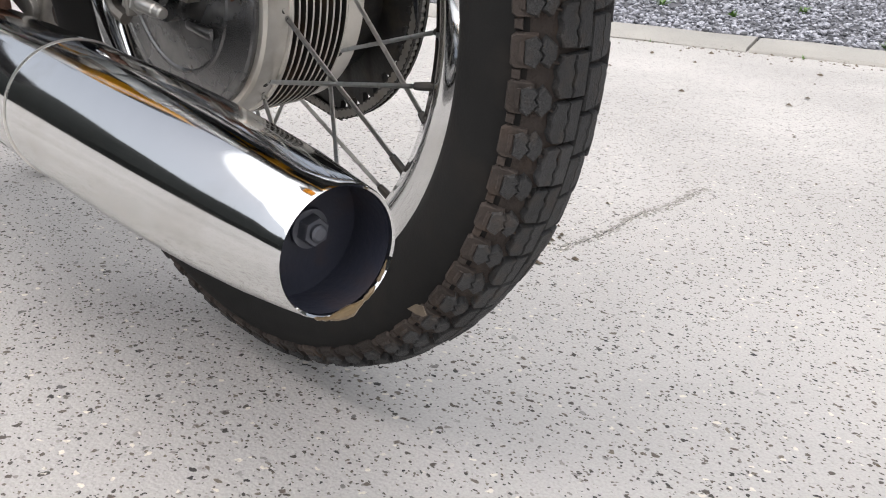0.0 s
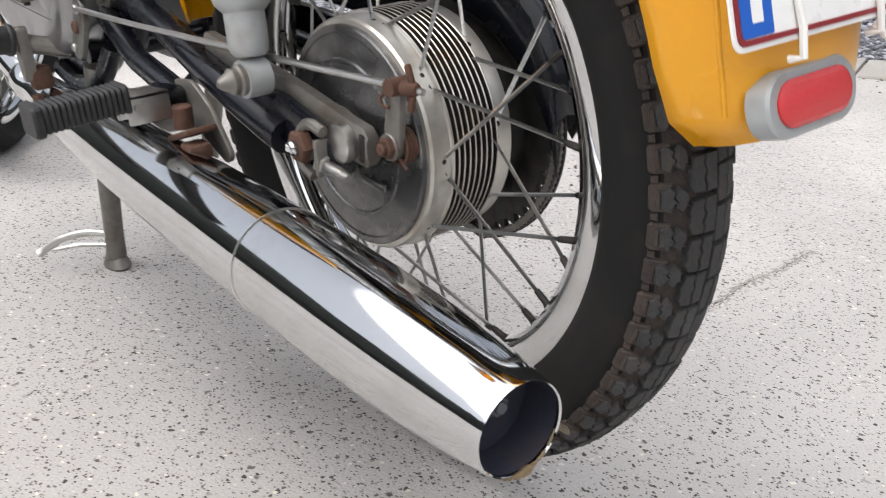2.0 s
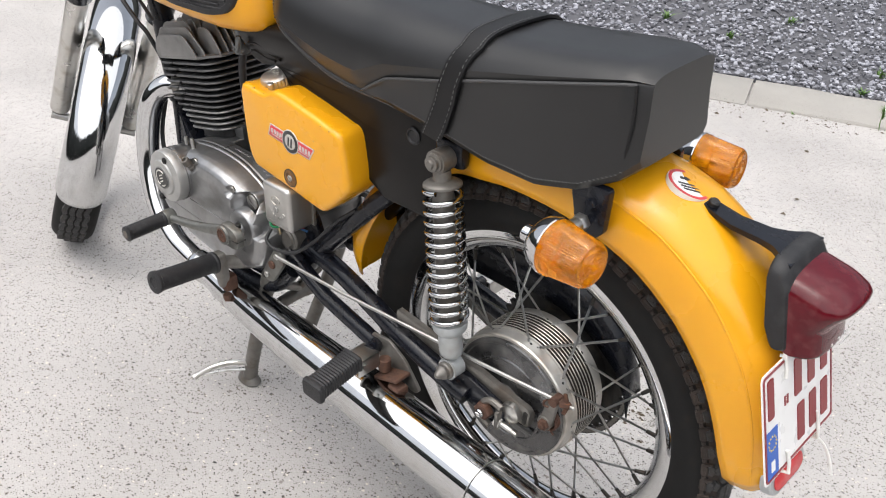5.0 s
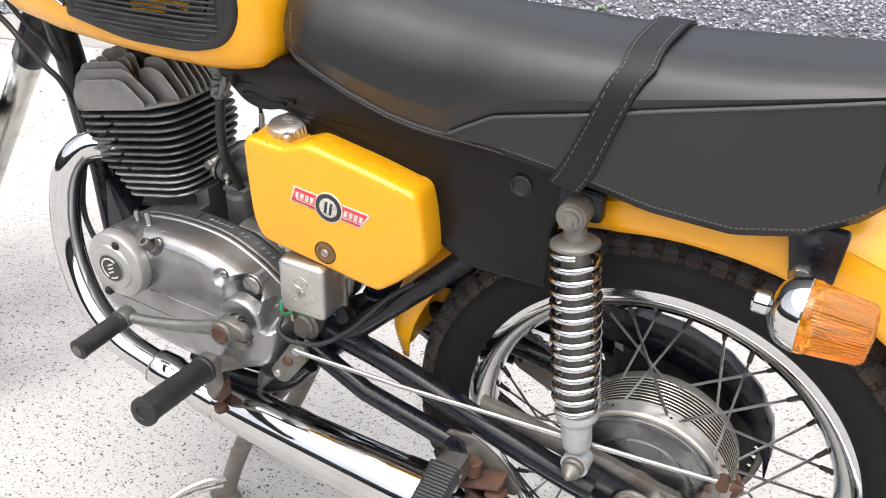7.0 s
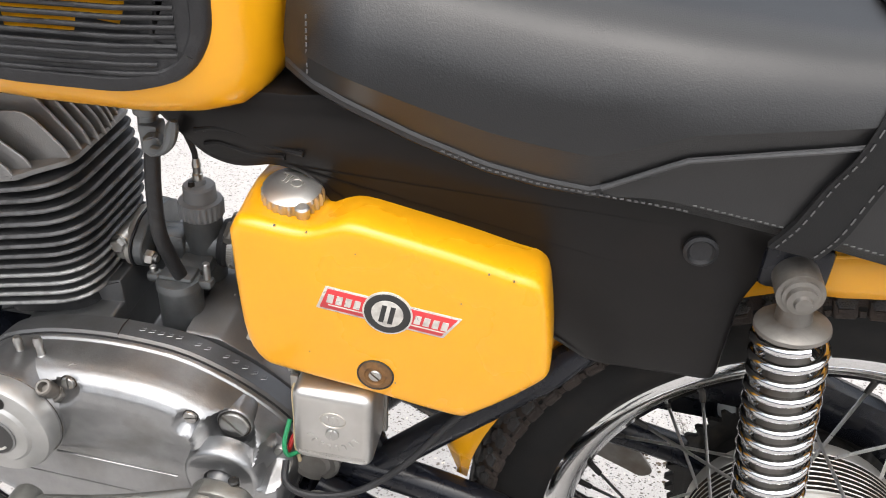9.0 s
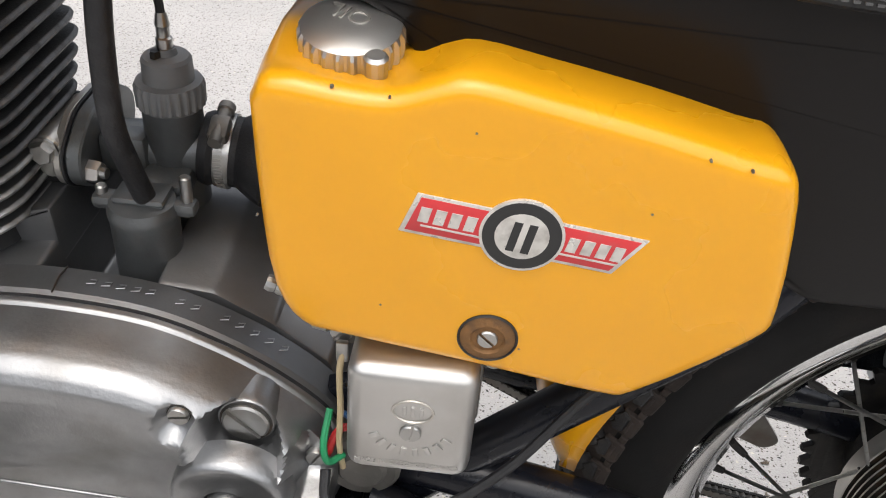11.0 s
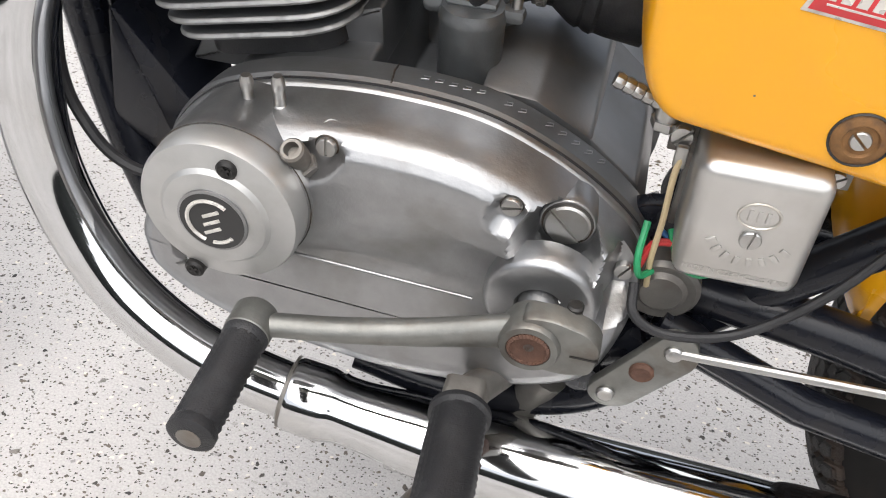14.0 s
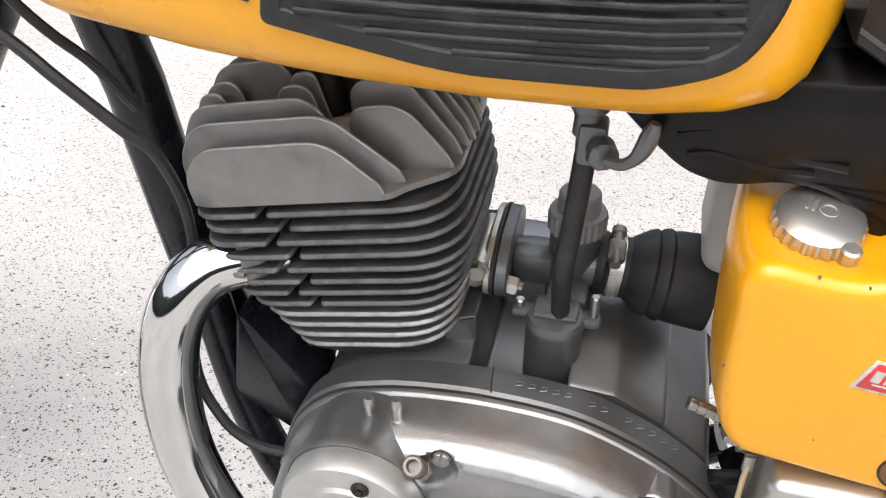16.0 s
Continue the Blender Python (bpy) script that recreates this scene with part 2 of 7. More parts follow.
def tube(bm, pts, r, seg=12, cap=(True, True)):
    p = [Vector(q) for q in pts]
    rr = r if isinstance(r, (list, tuple)) else [r] * len(p)
    t = (p[1] - p[0]).normalized()
    u = t.orthogonal().normalized()
    loops = []
    for i, q in enumerate(p):
        d = (p[min(i + 1, len(p) - 1)] - p[max(i - 1, 0)]).normalized()
        u = (u - d * u.dot(d)).normalized()
        v = d.cross(u)
        loops.append([q + (u * math.cos(k) + v * math.sin(k)) * rr[i] for k in [2 * math.pi * j / seg for j in range(seg)]])
    rings(bm, loops, cap=cap)


def box(bm, centre, size, bevel=0.002, turn=None, seg=2):
    r = bmesh.ops.create_cube(bm, size=1.0)
    m = Matrix.Translation(centre) @ (turn or Matrix.Identity(4)) @ Matrix.Diagonal((*size, 1))
    bmesh.ops.transform(bm, matrix=m, verts=r["verts"])
    if bevel:
        e = list({e for v in r["verts"] for e in v.link_edges})
        bmesh.ops.bevel(bm, geom=e, offset=bevel, segments=seg, profile=0.5, affect="EDGES")


def rounded(pts, r, n=5):
    """An outline with rounded corners. r: one radius or one a corner."""
    out = []
    k = len(pts)
    for i in range(k):
        a, b, c = Vector(pts[i - 1]), Vector(pts[i]), Vector(pts[(i + 1) % k])
        rr = r[i] if isinstance(r, (list, tuple)) else r
        u, v = (a - b), (c - b)
        s = min(rr, u.length * 0.49, v.length * 0.49)
        p0, p1 = b + u.normalized() * s, b + v.normalized() * s
        for j in range(n + 1):
            t = j / n
            out.append(tuple(p0 * (1 - t) ** 2 + b * 2 * t * (1 - t) + p1 * t * t))
    return out


def inset(outline, d):
    """The outline moved inwards by about d."""
    k = len(outline)
    area = sum(outline[i - 1][0] * outline[i][1] - outline[i][0] * outline[i - 1][1] for i in range(k))
    s = 1 if area > 0 else -1
    out = []
    for i in range(k):
        a, c = Vector(outline[i - 1]), Vector(outline[(i + 1) % k])
        t = (c - a).normalized() if (c - a).length > 1e-9 else Vector((1, 0))
        out.append((outline[i][0] - t.y * d * s, outline[i][1] + t.x * d * s))
    return out


def slab(bm, outline, y0, y1, edge=0.003, both=False):
    """An upright plate: an outline in x and z, thick from y0 to y1, its y1 edge rounded."""
    loops = []
    sgn = 1 if y1 > y0 else -1
    if both:
        loops += [[(x, y0, z) for x, z in inset(outline, edge)]]
        loops += [[(x, y0 + sgn * edge, z) for x, z in outline]]
    else:
        loops += [[(x, y0, z) for x, z in outline]]
    loops += [[(x, y1 - sgn * edge, z) for x, z in outline]]
    loops += [[(x, y1 - sgn * edge * 0.3, z) for x, z in inset(outline, edge * 0.3)]]
    loops += [[(x, y1, z) for x, z in inset(outline, edge)]]
    rings(bm, loops)


def screw(bm, centre, r, h, axis=(0, 1, 0), slot=True, seg=20, turn=0.6):
    """A cheese-head screw with a slot cut into it."""
    a, u, w = basis(axis)
    c = Vector(centre)
    lathe(bm, [(r, -h), (r, h * 0.1)], c, axis, seg)
    d = u * math.cos(turn) + w * math.sin(turn)
    e = a.cross(d)
    gap = r * 0.15
    for s in (-1, 1):
        t0 = math.asin(gap / r)
        arc = [t0 + (math.pi - 2 * t0) * k / 12 for k in range(13)]
        rings(bm, [[c + a * hh + (d * math.cos(q) + e * (s * math.sin(q))) * rr for q in arc] for hh, rr in ((0.0, r), (h * 0.6, r), (h, r * 0.9))])


def hexa(bm, centre, r, h, axis=(0, 1, 0), turn=0.0):
    a, u, w = basis(axis)
    c = Vector(centre)
    loops = []
    for k, s in ((0, 1.0), (h * 0.8, 1.0), (h, 0.88)):
        loops.append([c + a * k + (u * math.cos(q) + w * math.sin(q)) * r * s for q in [turn + math.pi * i / 3 for i in range(6)]])
    rings(bm, loops)


def thing(name, m, label, category, group=""):
    ob = new(name)
    ob.matrix_basis = m
    ob.empty_display_size = 0.1
    return tagged(ob, label, category, group)


# ---------------------------------------------------------------- ground, kerb, gravel
def concrete(name, base, fleck_amount, fleck_scale):
    """Weathered concrete: pale paste, dark stone flecks at two sizes, faint stains and a sandy relief."""
    m = bpy.data.materials.new(name)
    m.use_nodes = True
    n, l = m.node_tree.nodes, m.node_tree.links
    b = n["Principled BSDF"]
    co = n.new("ShaderNodeTexCoord")

    def noise_node(s, d, dist=0.0):
        t = n.new("ShaderNodeTexNoise")
        t.inputs["Scale"].default_value, t.inputs["Detail"].default_value, t.inputs["Distortion"].default_value = s, d, dist
        l.new(co.outputs["Object"], t.inputs["Vector"])
        return t

    def blend(fac, a, bcol, kind="MIX"):
        x = n.new("ShaderNodeMix")
        x.data_type, x.blend_type = "RGBA", kind
        l.new(fac, x.inputs["Factor"])
        for key, v in (("A", a), ("B", bcol)):
            if isinstance(v, tuple):
                x.inputs[key].default_value = (*v, 1)
            else:
                l.new(v, x.inputs[key])
        return x.outputs["Result"]

    def ramp(src, lo, hi, top=1.0):
        r = n.new("ShaderNodeMapRange")
        r.inputs["From Min"].default_value, r.inputs["From Max"].default_value, r.inputs["To Max"].default_value = lo, hi, top
        l.new(src, r.inputs["Value"])
        return r.outputs["Result"]

    def flecks(scale, share, size, stretch, turn):
        mp = n.new("ShaderNodeMapping")
        mp.inputs["Scale"].default_value = (1.0, stretch, 1.0)
        mp.inputs["Rotation"].default_value = (0, 0, turn)
        wob = noise_node(scale * 0.8, 4.0)
        add = n.new("ShaderNodeVectorMath")
        add.operation = "MULTIPLY_ADD"
        add.inputs[1].default_value = (1.5 / scale, 1.5 / scale, 0)
        l.new(wob.outputs["Color"], add.inputs[0])
        l.new(co.outputs["Object"], add.inputs[2])
        l.new(add.outputs["Vector"], mp.inputs["Vector"])
        v = n.new("ShaderNodeTexVoronoi")
        v.inputs["Scale"].default_value = scale
        l.new(mp.outputs["Vector"], v.inputs["Vector"])
        sep = n.new("ShaderNodeSeparateColor")
        l.new(v.outputs["Color"], sep.inputs["Color"])
        pick = ramp(sep.outputs["Red"], 1 - share, 1 - share + 0.05)
        near = ramp(v.outputs["Distance"], size * 1.0, size * 0.72)
        mul = n.new("ShaderNodeMath")
        mul.operation = "MULTIPLY"
        l.new(pick, mul.inputs[0])
        l.new(near, mul.inputs[1])
        return mul.outputs["Value"], sep.outputs["Green"]

    dark = tuple(c * 0.86 for c in base)
    light = tuple(min(1, c * 1.10) for c in base)
    col = blend(ramp(noise_node(1.3, 6.0).outputs["Fac"], 0.35, 0.65), dark, light)
    col = blend(ramp(noise_node(380.0, 5.0).outputs["Fac"], 0.42, 0.72, 0.50), col, tuple(c * 0.62 for c in base))
    col = blend(ramp(noise_node(9.0, 6.0, 1.0).outputs["Fac"], 0.60, 0.78, 0.30), col, tuple(c * 0.74 for c in base))
    for s, share, size, stretch, turn in ((115, 0.13, 0.38, 1.2, 0.5), (180, 0.22, 0.40, 1.25, 2.1), (310, 0.24, 0.42, 1.2, 1.2), (66, 0.04, 0.29, 1.3, 2.6)):
        f, tone = flecks(s * fleck_scale, share * fleck_amount, size, stretch, turn)
        shade = blend(tone, (0.026, 0.025, 0.025), (0.15, 0.125, 0.10))
        col = blend(f, col, shade)
    f, tone = flecks(130 * fleck_scale, 0.10 * fleck_amount, 0.35, 1.2, 0.3)
    col = blend(f, col, (0.62, 0.58, 0.50))
    l.new(col, b.inputs["Base Color"])
    b.inputs["Roughness"].default_value = 0.85
    bump = n.new("ShaderNodeBump")
    bump.inputs["Strength"].default_value, bump.inputs["Distance"].default_value = 0.45, 0.004
    l.new(noise_node(260.0, 5.0).outputs["Fac"], bump.inputs["Height"])
    l.new(bump.outputs["Normal"], b.inputs["Normal"])
    return m


CONCRETE = concrete("concrete", (0.452, 0.434, 0.418), 1.0, 1.0)
KERB = concrete("kerb_concrete", (0.34, 0.325, 0.30), 0.35, 1.3)
STONE = material("slate_gravel", (0.19, 0.193, 0.215), 0.7, var=0.4, scale=90, bump=0.3, bump_scale=300)
_sn = STONE.node_tree
_geo, _rr, _hs = _sn.nodes.new("ShaderNodeNewGeometry"), _sn.nodes.new("ShaderNodeMapRange"), _sn.nodes.new("ShaderNodeHueSaturation")
_rr.inputs["To Min"].default_value, _rr.inputs["To Max"].default_value = 0.35, 2.1
_sn.links.new(_geo.outputs["Random Per Island"], _rr.inputs["Value"])
_sn.links.new(_rr.outputs["Result"], _hs.inputs["Value"])
_src = _sn.nodes["Principled BSDF"].inputs["Base Color"].links[0].from_socket
_sn.links.new(_src, _hs.inputs["Color"])
_sn.links.new(_hs.outputs["Color"], _sn.nodes["Principled BSDF"].inputs["Base Color"])
BED = material("gravel_bed", (0.085, 0.085, 0.095), 0.9, var=0.5, scale=70, bump=0.8, bump_scale=60)
LEAF = material("weed_green", (0.085, 0.17, 0.03), 0.55, var=0.35, scale=30)
LITTER = material("dry_litter", (0.12, 0.095, 0.07), 0.85, var=0.5, scale=120, bump=0.3)
FAR = material("distant_hedge", (0.026, 0.029, 0.027), 0.9, var=0.5, scale=1.5, bump=0.6, bump_scale=3)


# the kerb runs at an angle to the motorcycle, with the gravel behind it; the slab falls a little towards it
KERB_DIR = Vector((1, 0.37, 0)).normalized()
KERB_OUT = Vector((KERB_DIR.y, -KERB_DIR.x, 0))
KERB_AT = Vector((0.95, -2.825, 0))
FALL, FALL_WIDTH = 0.045, 2.2


def ground_z(x, y):
    d = (Vector((x, y, 0)) - KERB_AT).dot(KERB_OUT)
    return -FALL * min(1.0, max(0.0, 1 + d / FALL_WIDTH)) ** 2


def kerb_point(s, d, z):
    p = KERB_AT + KERB_DIR * s + KERB_OUT * d
    return Vector((p.x, p.y, z + ground_z(p.x, p.y)))


def build_ground():
    bm = bmesh.new()
    ds = [-36.0] + [-FALL_WIDTH + FALL_WIDTH * i / 12 for i in range(13)] + [24.0]
    rows = []
    for s in (-34.0, 34.0):
        top = [kerb_point(s, d, 0.0) for d in ds]
        rows.append(top + [kerb_point(s, d, -0.03) for d in ds[::-1]])
    rings(bm, rows)
    return tagged(part("ground", bm, CONCRETE, sharp=60), "pale weathered concrete yard with dark stone flecks", "ground", kind="structure")


build_ground()


def build_kerb():
    bm = bmesh.new()
    cuts = [-6 + 0.998 * i for i in range(13)]
    for a in cuts:
        prof = [(0.0, -0.02), (0.0, 0.004), (0.010, 0.012), (0.40, 0.018), (0.415, 0.010), (0.415, -0.02)]
        k = 5
        loops = []
        for i in range(k + 1):
            s = a + 0.985 * i / k
            loops.append([kerb_point(s, d + random.uniform(-0.004, 0.004), z + (random.uniform(-0.003, 0.003) if z > 0 else 0)) for d, z in prof])
        rings(bm, loops)
    return tagged(part("kerb", bm, KERB, sharp=50), "low pale concrete kerb strip beside the gravel", "kerb", kind="structure")


build_kerb()


def build_gravel():
    bm = bmesh.new()
    a = [kerb_point(s, d, 0) for s, d in ((-14, 0.41), (16, 0.41), (16, 15), (-14, 15))]
    rings(bm, [[(p.x, p.y, -FALL - 0.02) for p in a], [(p.x, p.y, 0.006 - FALL) for p in a]])
    tagged(part("gravel_bed", bm, BED), "dark bed of earth under the slate gravel", "gravel bed", kind="structure")
    rng = np.random.RandomState(4)
    ico = bmesh.new()
    bmesh.ops.create_icosphere(ico, subdivisions=1, radius=1.0)
    base = np.array([v.co[:] for v in ico.verts])
    faces = np.array([[v.index for v in f.verts] for f in ico.faces])
    ico.free()
    count = 20000
    verts, tris = [], []
    for i in range(count):
        far = rng.rand() ** 1.5
        s, d = rng.uniform(-2.6, 4.6), 0.425 + far * 4.2
        size = rng.uniform(0.006, 0.017) * (1.0 + 0.35 * far)
        shape = base * (1 + rng.uniform(-0.28, 0.28, (len(base), 1))) * np.array([1.0, rng.uniform(0.55, 1), rng.uniform(0.35, 0.8)]) * size
        t = rng.uniform(0, 6.28)
        tilt = rng.uniform(-0.5, 0.5)
        shape = shape @ np.array([[1, 0, 0], [0, math.cos(tilt), -math.sin(tilt)], [0, math.sin(tilt), math.cos(tilt)]])
        shape = shape @ np.array([[math.cos(t), -math.sin(t), 0], [math.sin(t), math.cos(t), 0], [0, 0, 1]])
        p = kerb_point(s, d, 0.012 + rng.uniform(0, 0.012))
        verts.append(shape + np.array(p[:]))
        tris.append(faces + i * len(base))
    me = bpy.data.meshes.new("gravel")
    me.from_pydata(np.concatenate(verts).tolist(), [], np.concatenate(tris).tolist())
    me.materials.append(STONE)
    return tagged(new("gravel", me), "loose dark blue-grey slate gravel", "gravel", kind="stuff")


build_gravel()


def build_litter():
    """Bits of dry leaf and soil swept along the kerb and over the concrete."""
    rng = random.Random(11)
    verts, faces = [], []

    def bit(x, y, r):
        k = len(verts)
        n = 6
        t0 = rng.uniform(0, 6)
        for i in range(n):
            q = t0 + 2 * math.pi * i / n
            s = r * rng.uniform(0.5, 1.1)
            verts.append((x + s * math.cos(q), y + 0.6 * s * math.sin(q), 0.0005 + rng.uniform(0, 0.25) * r + ground_z(x, y)))
        verts.append((x, y, 0.001 + 0.6 * r + ground_z(x, y)))
        for i in range(n):
            faces.append((k + i, k + (i + 1) % n, k + n))
    for _ in range(330):
        p = kerb_point(rng.uniform(-3, 3), -abs(rng.gauss(0, 0.10)), 0)
        bit(p.x, p.y, rng.uniform(0.003, 0.010))
    for _ in range(45):
        p = kerb_point(rng.uniform(-2.5, 2.5), -rng.uniform(0.1, 1.3), 0)
        bit(p.x, p.y, rng.uniform(0.005, 0.016))
    for i in range(130):
        t = rng.random()
        bit(-0.03 + 0.66 * t + rng.gauss(0, 0.012), -0.42 - 0.55 * t + rng.gauss(0, 0.02), rng.uniform(0.002, 0.008))
    for _ in range(160):
        bit(rng.uniform(-0.9, 2.4), rng.uniform(-1.6, 1.4), rng.uniform(0.002, 0.005))
    me = bpy.data.meshes.new("litter")
    me.from_pydata(verts, [], faces)
    me.materials.append(LITTER)
    return tagged(new("litter", me), "dry leaf bits and soil crumbs on the concrete", "litter", kind="stuff")


build_litter()


def build_weed(m, blades, size, seed, stem=0.0):
    """A small plant: blades from the ground, or a thin stem with a tuft of leaves on it."""
    rng = random.Random(seed)
    bm = bmesh.new()
    if stem:
        tube(bm, spline([(0, 0, -0.002), (0.004, 0.003, stem * 0.5), (-0.002, 0.006, stem)], 4), [0.0022, 0.0021, 0.002, 0.0019, 0.0018, 0.0017, 0.0016, 0.0015, 0.0012], 6)
    for _ in range(blades):
        a, lean, h, w = rng.uniform(0, 6.28), rng.uniform(0.25, 1.0), size * rng.uniform(0.4, 1.1), size * rng.uniform(0.06, 0.15)
        foot = Vector((0, 0.004, stem * rng.uniform(0.55, 1.0))) if stem else Vector((rng.gauss(0, size * 0.15), rng.gauss(0, size * 0.15), 0))
        d, s = Vector((math.cos(a), math.sin(a), 0)), Vector((-math.sin(a), math.cos(a), 0))
        left, right = [], []
        for k in range(5):
            t = k / 4
            p = foot + d * (lean * h * t * (0.4 + t)) + Vector((0, 0, h * t * (1 - 0.45 * lean * t)))
            ww = w * (0.35 + 1.6 * t) * (1 - t) + 0.0004
            left.append(bm.verts.new(p - s * ww))
            right.append(bm.verts.new(p + s * ww))
        for k in range(4):
            bm.faces.new((left[k], right[k], right[k + 1], left[k + 1]))
    ob = part("weed", bm, LEAF)
    ob.matrix_basis = m
    return tagged(ob, "thin-stemmed green weed growing at the kerb" if stem else "small green weed growing beside the kerb", "weed", "weeds along the kerb")


for i, (s, d, k, h, st) in enumerate(((-0.57, -0.006, 34, 0.035, 0.085), (-0.22, -0.006, 8, 0.022, 0.0), (-0.86, 0.46, 40, 0.06, 0.0), (0.35, -0.006, 6, 0.015, 0.0), (-1.3, 0.44, 30, 0.06, 0.0), (-0.50, 0.47, 36, 0.045, 0.0),
                                      (0.6, 1.5, 40, 0.06, 0.0), (0.2, 1.25, 30, 0.05, 0.0), (-0.6, 0.9, 24, 0.06, 0.0), (-0.1, 1.9, 34, 0.06, 0.0), (-1.1, 1.2, 26, 0.06, 0.0))):
    build_weed(Matrix.Translation(kerb_point(s, d, 0.0 if d < 0 else 0.008)), k, h, i, st)

# unseen dark ring added to close the place, darken reflections and cut low skylight
def build_backdrop():
    bm = bmesh.new()
    rng = random.Random(3)
    n = 72
    loops = []
    for r, z in ((16, -0.02), (15.4, 1.2), (15.7, 3.4), (16.5, 4.6), (18, 4.8), (18.2, -0.02)):
        loops.append([((r + rng.uniform(-.35, .35)) * math.cos(6.28319 * i / n), (r + rng.uniform(-.35, .35)) * math.sin(6.28319 * i / n), z + (rng.uniform(-.35, .35) if z > 0 else 0)) for i in range(n)])
    rings(bm, loops, cap=(False, False))
    return tagged(part("backdrop", bm, FAR), "unseen dark ring round the yard that the chrome reflects", "hedge", kind="structure")


build_backdrop()



def crack():
    """A rough line across the slab, its edges crumbled."""
    rng = random.Random(31)
    a, b = Vector((CRACK[0][0], CRACK[0][1], 0)), Vector((CRACK[1][0], CRACK[1][1], 0))
    d = (b - a).normalized()
    n = Vector((-d.y, d.x, 0))
    verts, faces = [], []
    steps = 90
    off = 0.0
    for i in range(steps + 1):
        off += rng.uniform(-0.0022, 0.0022)
        w = rng.uniform(0.0002, 0.0010)
        p = a.lerp(b, i / steps) + n * off
        verts += [p + n * w + Vector((0, 0, 0.0006)), p - n * w + Vector((0, 0, 0.0006))]
        if i:
            k = 2 * i
            faces.append((k - 2, k - 1, k + 1, k))
        for _ in range(5):
            q = p + n * rng.gauss(0, 0.006) + d * rng.uniform(-0.006, 0.006)
            r = rng.uniform(0.0006, 0.0022)
            k = len(verts)
            crumbs.append((q, r))
    me = bpy.data.meshes.new("crack_line")
    me.from_pydata(verts, [], faces)
    me.materials.append(DARK_BROWN)
    line = new("crack_line", me)
    tagged(line, "thin dark crack across the pale concrete", "crack", kind="structure")
    bm = bmesh.new()
    for q, r in crumbs:
        hexa(bm, q - Vector((0, 0, 0.0004)), r, r * rng.uniform(0.6, 1.2), (rng.uniform(-0.3, 0.3), rng.uniform(-0.3, 0.3), 1), rng.uniform(0, 1))
    o = part("concrete_crumbs", bm, KERB, None)
    tagged(o, "small crumbs of grey concrete along the crack", "crumbs", kind="stuff")


crumbs = []
CRACK = ((0.003, -0.455), (0.010, -0.875))
crack()
# ---------------------------------------------------------------- the motorcycle
# x runs forwards, y to its left, z up; it leans a little to its left on its stand
LEAN_LEFT = 5.1
AXLE = Vector((0, 0, 0.334))
bike = thing("motorcycle", pose(0, -0.0296, 0.0013, -LEAN_LEFT, 0, 0), "yellow vintage two-stroke motorcycle with chrome exhaust on its stand", "motorcycle")


SCRAP = (-0.2400, 0.0600, -0.1880)


